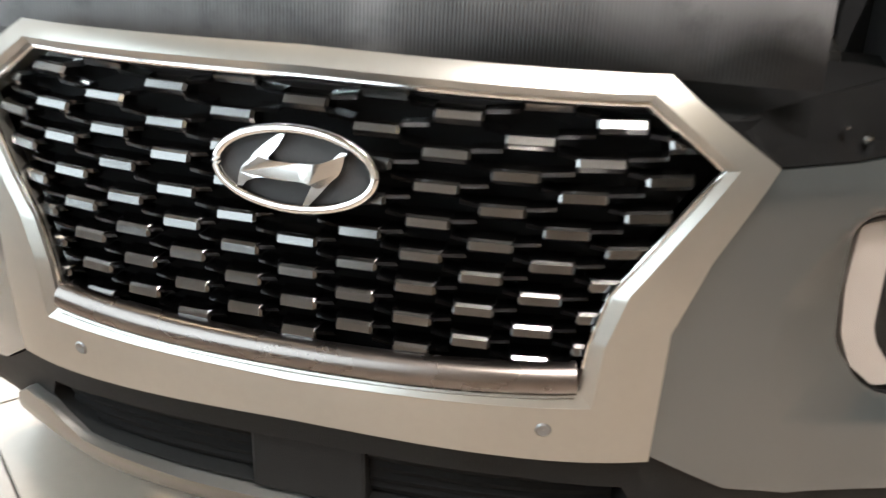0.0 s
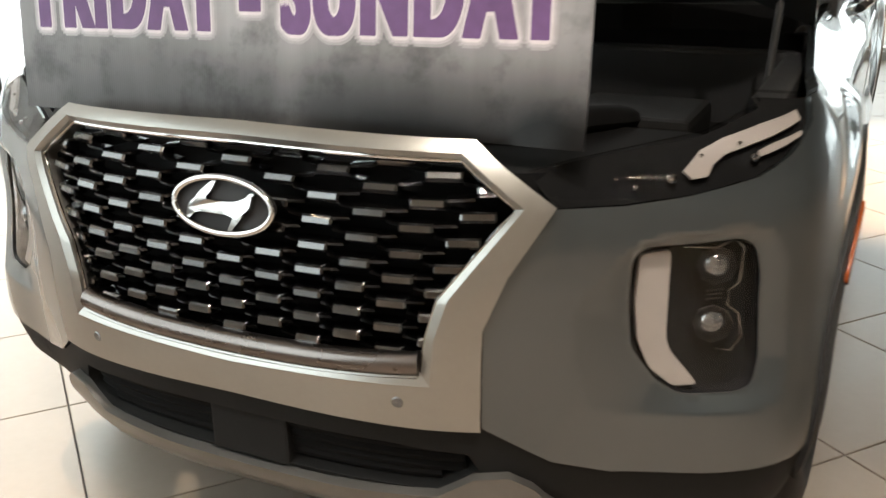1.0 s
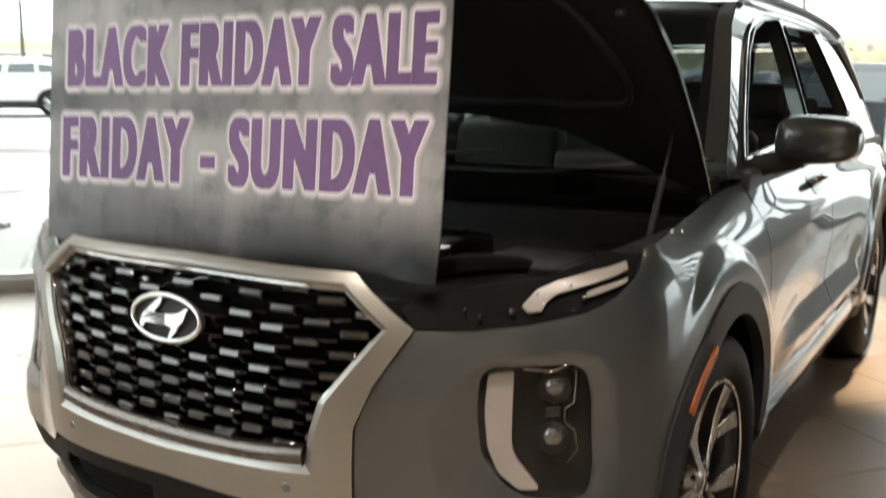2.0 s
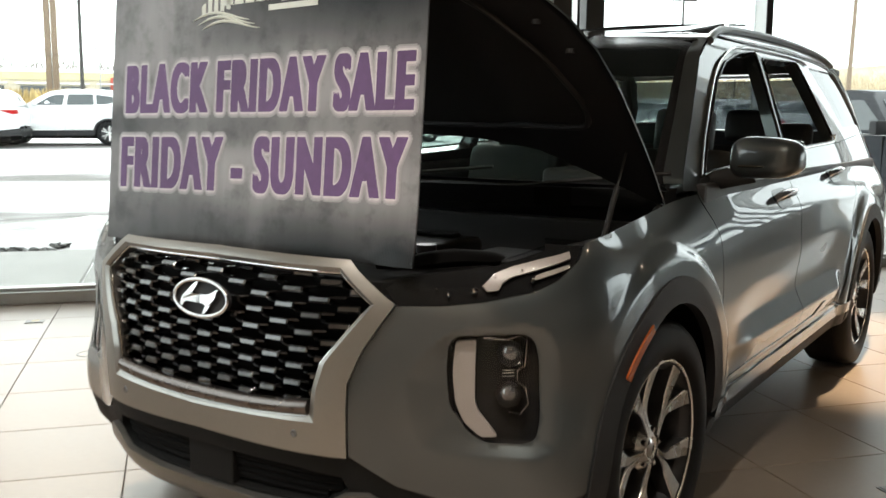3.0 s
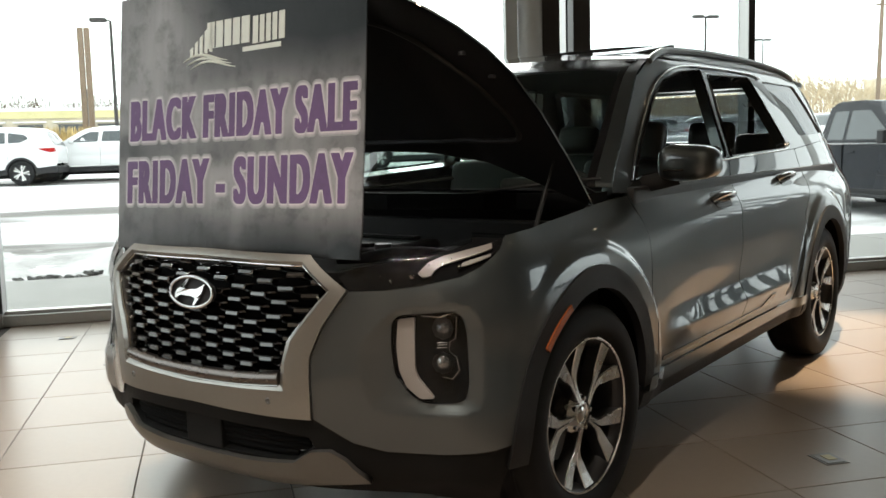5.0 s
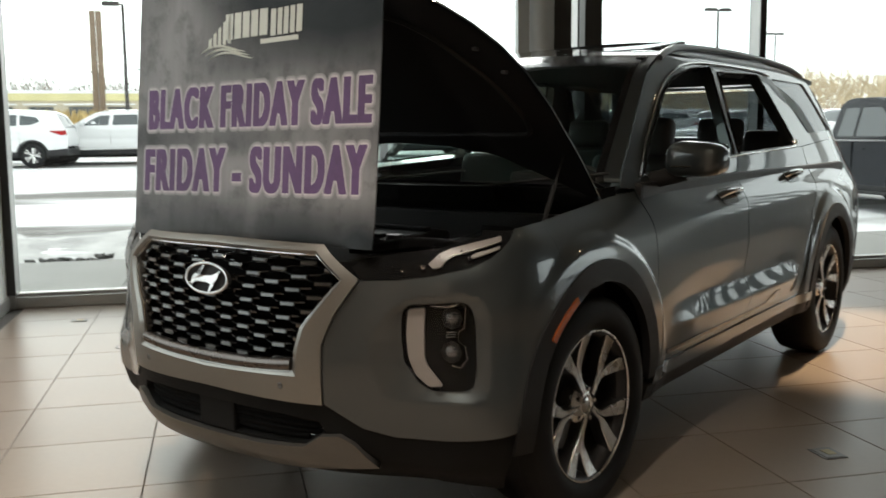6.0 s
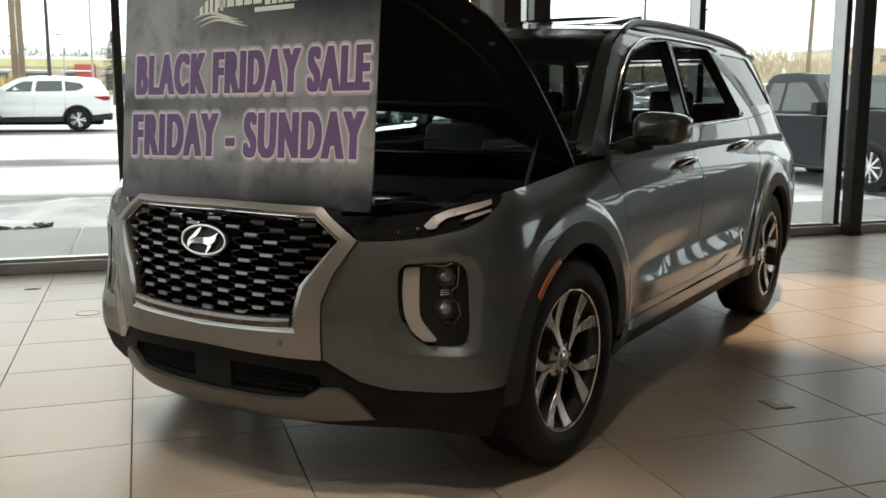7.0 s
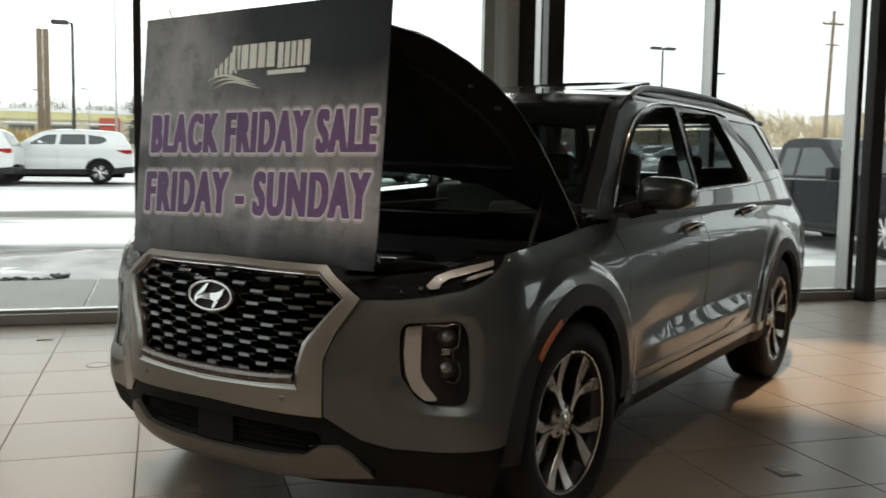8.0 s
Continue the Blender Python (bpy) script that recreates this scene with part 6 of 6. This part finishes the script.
def crossover(u, w, yaw, paint, label):
    """A parked crossover: sides cut round the wheels, deck, glass, lamps, trim; it looks along its own -x."""
    c = tagged(new("parked_car"), label, "car", "parked cars")
    c.matrix_world = ROOM @ pose(u, w, lot_z(w), 0, 0, yaw)
    if XOVER:
        for ob in XOVER:
            clone(ob, c, paint)
        return c
    top = [tuple(p) for p in spline([(-2.34, .72), (-2.30, .92), (-2.12, 1.03), (-1.75, 1.10), (-1.20, 1.19), (-.98, 1.235), (-.62, 1.45), (-.28, 1.625), (.25, 1.695), (.9, 1.695), (1.6, 1.665), (2.02, 1.60), (2.20, 1.36), (2.33, 1.14), (2.38, .95), (2.36, .60)], 4)]
    low = [(2.34, .50)]
    for cx in (1.385, -1.385):
        low += [(cx + .41 * math.cos(a), .36 + .41 * math.sin(a)) for a in np.radians(np.linspace(-8, 188, 14))]
    low += [(-2.28, .32), (-2.36, .50)]

    def half_width(x, z):
        plan = 1 - 0.16 * smooth01((abs(x) - 1.5) / 0.9) ** 1.5
        lean = 0.25 * smooth01((z - 1.12) / 0.60) + 0.035 * smooth01((0.75 - z) / 0.45) + 0.02 * math.exp(-(((z - 0.78) / 0.10) ** 2))
        return 0.945 * plan - lean

    for sy in (-1, 1):
        chart = lambda x, z, sy=sy: Vector((x, sy * half_width(x, z), z))
        sg = -sy
        patch("side_panel", top + low, chart, paint, c, thick=0.02, step=0.10, sign=sg)
        for win, tint in (([(-.70, 1.215), (.07, 1.225), (.13, 1.535), (-.15, 1.530), (-.36, 1.440)], DARK_GLASS), ([(.19, 1.228), (.98, 1.240), (.96, 1.560), (.24, 1.548)], DARK_GLASS), ([(1.06, 1.245), (1.40, 1.262), (1.62, 1.37), (1.50, 1.49), (1.04, 1.552)], DARK_GLASS)):
            patch("side_window", rounded(win, .03), chart, tint, c, off=0.004, thick=0.004, step=0.12, sign=sg)
        trim = [tuple(p) for p in ([(-.93, .44), (.93, .46), (.97, .30), (-.97, .28)])]
        patch("sill_trim", trim, chart, CLAD, c, off=0.01, thick=0.03, step=0.15, sign=sg)
        patch("sill_strip", [(-.93, .475), (.93, .495), (.93, .475), (-.93, .455)], chart, CHROME, c, off=0.012, thick=0.01, step=0.2, sign=sg)
        for x in (.12, 1.02):
            patch("door_gap", [(x, .50), (x + .012, .50), (x + .03, 1.21), (x + .018, 1.21)], chart, BLACK, c, off=0.002, thick=0, step=0.2, sign=sg)
            patch("door_handle", rounded([(x - .22, 1.05), (x - .05, 1.06), (x - .05, 1.09), (x - .22, 1.08)], .012), chart, paint, c, off=0.025, thick=0.03, step=0.1, sign=sg)
        patch("tail_lamp", rounded([(1.86, 1.075), (2.33, 1.10), (2.37, .985), (2.20, .95)], .02), chart, RED_LENS, c, off=0.008, thick=0.02, step=0.08, sign=sg)
        patch("rear_bumper_side", [(1.80, .50), (2.345, .56), (2.33, .36), (1.80, .32)], chart, CLAD, c, off=0.012, thick=0.03, step=0.1, sign=sg)
        patch("front_bumper_side", [(-1.80, .46), (-2.335, .50), (-2.27, .33), (-1.80, .30)][::-1], chart, CLAD, c, off=0.012, thick=0.03, step=0.1, sign=sg)
        part("mirror", box((-.78, sy * 1.06 - .11, 1.19), (-.62, sy * 1.06 + .09, 1.35), .045, 3), paint, c, smooth=True)
        for cx in (-1.385, 1.385):
            ring_ = [(cx + .465 * math.cos(a), .36 + .465 * math.sin(a)) for a in np.radians(np.linspace(-6, 186, 16))] + [(cx + .40 * math.cos(a), .36 + .40 * math.sin(a)) for a in np.radians(np.linspace(186, -6, 16))]
            patch("arch_trim", ring_, chart, CLAD, c, off=0.012, thick=0.03, step=0.08, sign=sg)
            part("wheel_well", prism([(cx + .43 * math.cos(a), .36 + .43 * math.sin(a)) for a in np.radians(np.linspace(-10, 190, 12))], .35, .80, lambda a, b, h, sy=sy: (a, sy * h, b)), VOID, c)
            wh = part("wheel", lathe([(-.10, .24), (-.11, .32), (-.09, .36), (.09, .36), (.11, .32), (.10, .24)], 32, "y"), RUBBER, c, smooth=True, m=pose(cx, sy * .84, .36))
            part("rim", lathe([(.0, .0001), (.03, .05), (.0, .08), (.0, .20), (.05, .245)], 32, "y"), ALLOY_DARK, wh, smooth=True, m=pose(cx, sy * .88, .36, 0, 0, 0 if sy > 0 else 180))
            for q in range(10):
                a = radians(36 * q + (7 if q % 2 else -7) + 20)
                part("spoke", rod((cx, sy * .925, .36), (cx + .235 * math.cos(a), sy * .935, .36 + .235 * math.sin(a)), .014, .030, 6), ALLOY, wh)
    # deck: bonnet, windscreen, roof, rear window and tailgate
    for nm, lo, hi, material in (("nose_panel", 0, 12, paint), ("bonnet", 12, 20, paint), ("windscreen", 20, 28, DARK_GLASS), ("roof", 28, 44, paint), ("rear_window", 44, 52, DARK_GLASS), ("tailgate", 52, len(top) - 1, paint)):
        v, f = [], []
        for x, z in top[lo : hi + 1]:
            y = half_width(x, z)
            v += [(x, y * q, z + 0.035 * (1 - q * q)) for q in np.linspace(-1, 1, 9)]
        for i in range(hi - lo):
            for k in range(8):
                a = i * 9 + k
                f.append((a, a + 9, a + 10, a + 1))
        link(nm, v, f, material, c)
    part("underbody", box((-2.1, -.70, .20), (2.1, .70, .55), .05), VOID, c)
    part("rear_bumper", box((2.20, -.78, .34), (2.39, .78, .56), .05), CLAD, c)
    part("front_bumper", box((-2.38, -.76, .26), (-2.20, .76, .50), .05), CLAD, c)
    XOVER.extend(c.children)
    return c


XOVER = []


def clone(ob, up, paint):
    """One more of a part with its own pieces; the white panels take the new car's paint."""
    k = new(ob.name.split(".")[0], ob.data if ob.data.materials[0] is not WHITE_PAINT or paint is WHITE_PAINT else ob.data.copy())
    if k.data is not ob.data:
        k.data.materials[0] = paint
    k.parent = up
    for sub in ob.children:
        clone(sub, k, paint)


for u, w, yaw in ((-6.55, 28.0, -4), (-3.3, 29.5, 0), (2.2, 30.6, 2), (7.6, 31.6, 2)):
    crossover(u, w, yaw, WHITE_PAINT, label="white crossover parked at a slant on snow")
parked_car(11.62, 10.35, 90, SLATE_PAINT, 5.9, 2.0, 1.90, label="dark slate crew cab pickup parked outside", pickup=True)
for u, w, p in ((16.5, 24, WHITE_PAINT), (21.5, 26, WHITE_PAINT), (27.5, 30, RED_PAINT), (33, 31, SLATE_PAINT), (38.5, 32, WHITE_PAINT), (14, 34, SLATE_PAINT), (45, 34, WHITE_PAINT), (19, 36, WHITE_PAINT), (23, 37, WHITE_PAINT), (17, 44, WHITE_PAINT), (21.5, 45, RED_PAINT), (26, 46, WHITE_PAINT), (31, 46, WHITE_PAINT), (36, 47, RED_PAINT), (41, 48, SLATE_PAINT), (46, 49, WHITE_PAINT)):
    crossover(u, w, 12, p, label={WHITE_PAINT.name: "white car parked far out on the lot", RED_PAINT.name: "dark red car parked far out on the lot", SLATE_PAINT.name: "dark car parked far out on the lot"}[p.name])


def lot_lamp(u, w, top, heads, material, name="street_lamp"):
    p = tagged(new(name), "tall dark parking lot lamp post" if heads == 1 else "tall lamp post with two flat heads", "lamp post")
    z0 = lot_z(w)
    p.matrix_world = ROOM @ pose(u, w, z0)
    part("pole", rod((0, 0, 0), (0, 0, top - z0), .085, .06, 10), material, p, smooth=True)
    part("foot", lathe([(0, .25), (.6, .25), (.62, .0001)], 14, "z"), CONCRETE, p)
    for sx in ((-1,) if heads == 1 else (-1, 1)):
        part("head", box((sx * .45 - .32, -.16, top - z0 - .06), (sx * .45 + .32, .16, top - z0 + .10), .04), material, p)
        part("arm", rod((0, 0, top - z0), (sx * .3, 0, top - z0 + .02), .03, seg=6), material, p)
    return p


lot_lamp(-3.26, 36, 6.4, 1, POLE_MAT)
lot_lamp(27.5, 45, 8.0, 2, POLE_MAT)
lot_lamp(47.3, 70, 9.6, 2, POLE_MAT)
for u, w, top in ((-11.0, 95, 7.6), (-7.0, 100, 8.2)):
    lot_lamp(u, w, top, 1, POLE_GREY)
flag = tagged(new("flag_pole"), "slim pale flag pole beyond the lot", "pole")
flag.matrix_world = ROOM @ pose(-2.28, 50, lot_z(50))
part("pole", rod((0, 0, 0), (0, 0, 12), .07, .04, 10), POLE_GREY, flag, smooth=True)
for u in (-5.46, -5.16):
    post = tagged(new("wooden_post"), "tall square weathered wooden sign post", "post", "wooden sign posts")
    post.matrix_world = ROOM @ pose(u, 45, lot_z(45))
    part("timber", box((-.13, -.13, -.2), (.13, .13, 7.25 - lot_z(45)), .015), WOOD, post)
util = tagged(new("utility_pole"), "leaning wooden utility pole with crossarm", "pole")
util.matrix_world = ROOM @ pose(50.9, 60, lot_z(60))
part("pole", rod((0, 0, 0), (.35, 0, 12.6), .19, .13, 10), WOOD, util, smooth=True)
part("crossarm", box((-.7, -.06, 11.5), (1.3, .06, 11.65)), WOOD, util)
part("crossarm", box((-.3, -.06, 9.9), (1.0, .06, 10.0)), WOOD, util)
for x in (-.6, .0, .6, 1.2):
    part("insulator", lathe([(0, .06), (.1, .05), (.16, .02)], 8, "z"), POLE_GREY, util, m=pose(x, 0, 11.66))

# store across the road
store = tagged(new("store"), "long low beige store beyond the lot", "building")
store.matrix_world = ROOM @ pose(0, 110, lot_z(100) - .2)
part("wall", box((-60, 0, 0), (10, 18, 4.1)), STUCCO, store)
part("roof", box((-60.3, -.3, 4.1), (10.3, 18.3, 4.45)), WALL_PAINT, store)
part("fascia", box((-60.2, -.25, 3.3), (10.2, -.02, 4.1)), FASCIA, store, "pale yellow fascia")
part("sign_panel", box((-6.6, -.4, .6), (-4.4, -.1, 3.6)), BRICK_RED, store)
for i in range(16):
    part("window", box((-58 + 4.2 * i, -.08, .8), (-55.4 + 4.2 * i, .1, 2.6)), DARK_GLASS, store)
    part("canopy", box((-58.4 + 4.2 * i, -.9, 2.8), (-55.0 + 4.2 * i, .1, 2.95)), WALL_PAINT, store)
store = tagged(new("apartment_building"), "pale yellow apartment block beyond the bare trees", "building")
store.matrix_world = ROOM @ pose(112, 125, lot_z(100))
part("wall", box((0, 0, 0), (52, 14, 8.3)), CREAM_WALL, store)
part("roof", box((-.3, -.3, 8.3), (52.3, 14.3, 8.6)), WALL_PAINT, store)
for k in range(3):
    for i in range(12):
        part("window", box((1.8 + 4.2 * i, -.06, .9 + 2.6 * k), (3.1 + 4.2 * i, .1, 2.1 + 2.6 * k)), DARK_GLASS, store)
        if i % 3 == 1:
            part("balcony", box((1.0 + 4.2 * i, -1.1, .5 + 2.6 * k), (4.2 + 4.2 * i, .02, .7 + 2.6 * k)), WALL_PAINT, store)

# dry grass mound
gm = bmesh.new()
for i in range(900):
    u, w = rng.uniform(-7.4, -3.4), rng.uniform(40, 44)
    h = rng.uniform(.7, 1.25)
    a = rng.uniform(0, 3.14)
    d = Vector((math.cos(a), math.sin(a), 0)) * .10
    p = Vector((u, w, lot_z(w) + .6))
    gm.faces.new([gm.verts.new(p - d), gm.verts.new(p + d), gm.verts.new(p + Vector((rng.gauss(0, .15), rng.gauss(0, .15), h)))])
gr = part("dry_grass", gm, DRY_GRASS)
gr.matrix_world = ROOM
tagged(gr, "mound of tall dry golden grass", "grass", "", "stuff")


def bare_tree(u, w, height, seed, group="bare trees"):
    r = random.Random(seed)
    t = tagged(new("tree"), "leafless winter tree beyond the lot", "tree", group)
    t.matrix_world = ROOM @ pose(u, w, lot_z(min(w, 100)))
    bm = rod((0, 0, 0), (0, 0, height * .45), .16, .10, 7)
    tips = [(Vector((0, 0, height * .30)), Vector((0, 0, 1)), height * .30, .09)] + [(Vector((0, 0, height * (.2 + .05 * i))), Vector((r.gauss(0, .6), r.gauss(0, .6), 1)).normalized(), height * .28, .07) for i in range(5)]
    part("trunk", bm, TWIG, t)
    cm = bmesh.new()
    for depth in range(4):
        nxt = []
        for p, d, ln, rad in tips:
            q = p + d * ln
            rod(p, q, rad, rad * .6, 4, cm)
            for _ in range(3):
                e = (d + Vector((r.gauss(0, .45), r.gauss(0, .45), r.gauss(.15, .3)))).normalized()
                nxt.append((p.lerp(q, r.uniform(.5, 1)), e, ln * r.uniform(.55, .8), max(rad * .55, .018)))
        tips = nxt[:90]
    part("crown", cm, TWIG, t)
    return t


tree_a, tree_b = bare_tree(86, 112, 10.5, 3), bare_tree(74, 110, 9.0, 4)
for i in range(26):
    u = 60 + 3.1 * i
    copy_thing((tree_a, tree_b)[i % 2], ROOM @ pose(u + rng.uniform(-1, 1), 108 + rng.uniform(-3, 6), lot_z(100), 0, 0, rng.uniform(0, 360)) @ Matrix.Diagonal((1, 1, rng.uniform(.7, 1.1), 1)))
for i in range(14):
    copy_thing((tree_a, tree_b)[i % 2], ROOM @ pose(-24 + 2.9 * i, 140 + rng.uniform(-3, 5), lot_z(100), 0, 0, rng.uniform(0, 360)) @ Matrix.Diagonal((1, 1, rng.uniform(.45, .75), 1)))
tall = bare_tree(1.2, 40, 8.8, 9)
wm = bmesh.new()
for i in range(30000):
    u, w = rng.uniform(30, 150), rng.uniform(112, 122)
    z = lot_z(100) + (6.3 - 1.2 * smooth01((u - 88) / 18) + 1.9 * noise.noise((u * .12, w * .1, 0.5)) + 1.2 * noise.noise((u * .6, w * .3, 2.5))) * rng.random() ** 1.1
    lean = Vector((rng.gauss(0, .35), rng.gauss(0, .2), rng.uniform(.6, 1.6)))
    p = Vector((u, w, z))
    wm.faces.new([wm.verts.new(p - Vector((.05, 0, 0))), wm.verts.new(p + Vector((.05, 0, 0))), wm.verts.new(p + lean)])
woods = part("woods", wm, TWIG)
woods.matrix_world = ROOM
tagged(woods, "belt of leafless brown trees and brush", "woods", "", "stuff")
wm = bmesh.new()
for i in range(9000):
    u, w = rng.uniform(-40, 25), rng.uniform(140, 150)
    z = lot_z(100) + 1 + (5.0 + 2.4 * noise.noise((u * .15, w * .1, 4.5)) + 1.2 * noise.noise((u * .7, w * .3, 6.5))) * rng.random()
    p = Vector((u, w, z))
    wm.faces.new([wm.verts.new(p - Vector((.05, 0, 0))), wm.verts.new(p + Vector((.05, 0, 0))), wm.verts.new(p + Vector((rng.gauss(0, .35), rng.gauss(0, .2), rng.uniform(.6, 1.5))))])
woods = part("woods", wm, FAR_TWIG)
woods.matrix_world = ROOM
tagged(woods, "dull brown tree line behind the long store", "woods", "", "stuff")
fir = tagged(new("fir_tree"), "dense evergreen fir beside the lot", "tree")
fir.matrix_world = ROOM @ pose(-1.45, 60, lot_z(60))
part("trunk", rod((0, 0, 0), (0, 0, 4.0), .14, .03, 8), WOOD, fir)
fm = bmesh.new()
for i in range(1500):
    z = rng.uniform(.5, 4.6)
    rad = .95 * (1 - (z - .5) / 4.3) * rng.uniform(.35, 1.1)
    a = rng.uniform(0, 6.28)
    p = Vector((rad * math.cos(a), rad * math.sin(a), z))
    d = Vector((math.cos(a), math.sin(a), -.25)) * rng.uniform(.12, .26)
    q = Vector((-math.sin(a), math.cos(a), rng.uniform(-.5, .5))) * .05
    fm.faces.new([fm.verts.new(p - q), fm.verts.new(p + q), fm.verts.new(p + d)])
part("crown", fm, NEEDLES, fir)

# floor boxes and the loose disc on the tiles
def floor_box(u, w, a, b, yaw=0):
    f = tagged(new("floor_socket"), "small worn brass socket plate in the tiles", "socket", "floor sockets")
    f.matrix_world = ROOM @ pose(u, w, 0.0, 0, 0, yaw)
    part("frame", prism([(-a, -b), (a, -b), (a, b), (-a, b)], 0.0, .003, lambda u, v, h: (u, v, h)), IRON, f)
    part("lid", box((-a + .010, -b + .008, .003), (a - .010, b - .008, .0055), .001), IRON, f)
    part("flap", box((-a * .3, -b * .4, .0055), (a * .5, b * .5, .0075), .001), BRASS, f)
    return f


floor_box(2.462, 0.195, .050, .062)
floor_box(-0.87, 3.945, .055, .045)
disc = tagged(new("floor_outlet"), "round flush floor outlet with a thin rim", "socket")
disc.matrix_world = ROOM @ pose(-.46, 2.99, 0)
part("rim", lathe([(0, .075), (.003, .072), (.003, .064), (0.001, .062)], 32, "z"), IRON, disc)
part("plate", lathe([(.0012, .0001), (.0012, .062)], 32, "z"), TILE, disc)

# ---- floor tiles ----
def tile_mesh(size):
    bm = box((-size / 2, -size / 2, -.010), (size / 2, size / 2, 0.0))
    bmesh.ops.bevel(bm, geom=[e for e in bm.edges if all(v.co.z > -.001 for v in e.verts)], offset=.0018, segments=1, affect="EDGES")
    me = bpy.data.meshes.new("tile")
    bm.to_mesh(me)
    bm.free()
    me.materials.append(TILE)
    return me


tile_me = tile_mesh(TS - .0045)
rest = []
for i in range(-2, 35):
    for j in range(-19, 8):
        u, w = T0U + (i + .5) * TS, T0W + (j + .5) * TS
        if u - TS / 2 < SIDE_U - .2 or w + TS / 2 > GLASS_W + .35:
            continue
        if -1.6 < u < 7.2 and -4.2 < w < 4.9:
            t = new("tile", tile_me)
            t.parent = floor
            t.matrix_local = pose(u, w, 0)
        else:
            rest.append((u, w))
tv, tf = [], []
for u, w in rest:
    b, q = len(tv), (TS - .0045) / 2
    tv += [(u - q, w - q, 0), (u + q, w - q, 0), (u + q, w + q, 0), (u - q, w + q, 0)]
    tf.append((b, b + 1, b + 2, b + 3))
far_tiles = link("tiles", tv, tf, TILE, floor, smooth=False)
far_tiles["kind"] = "stuff"
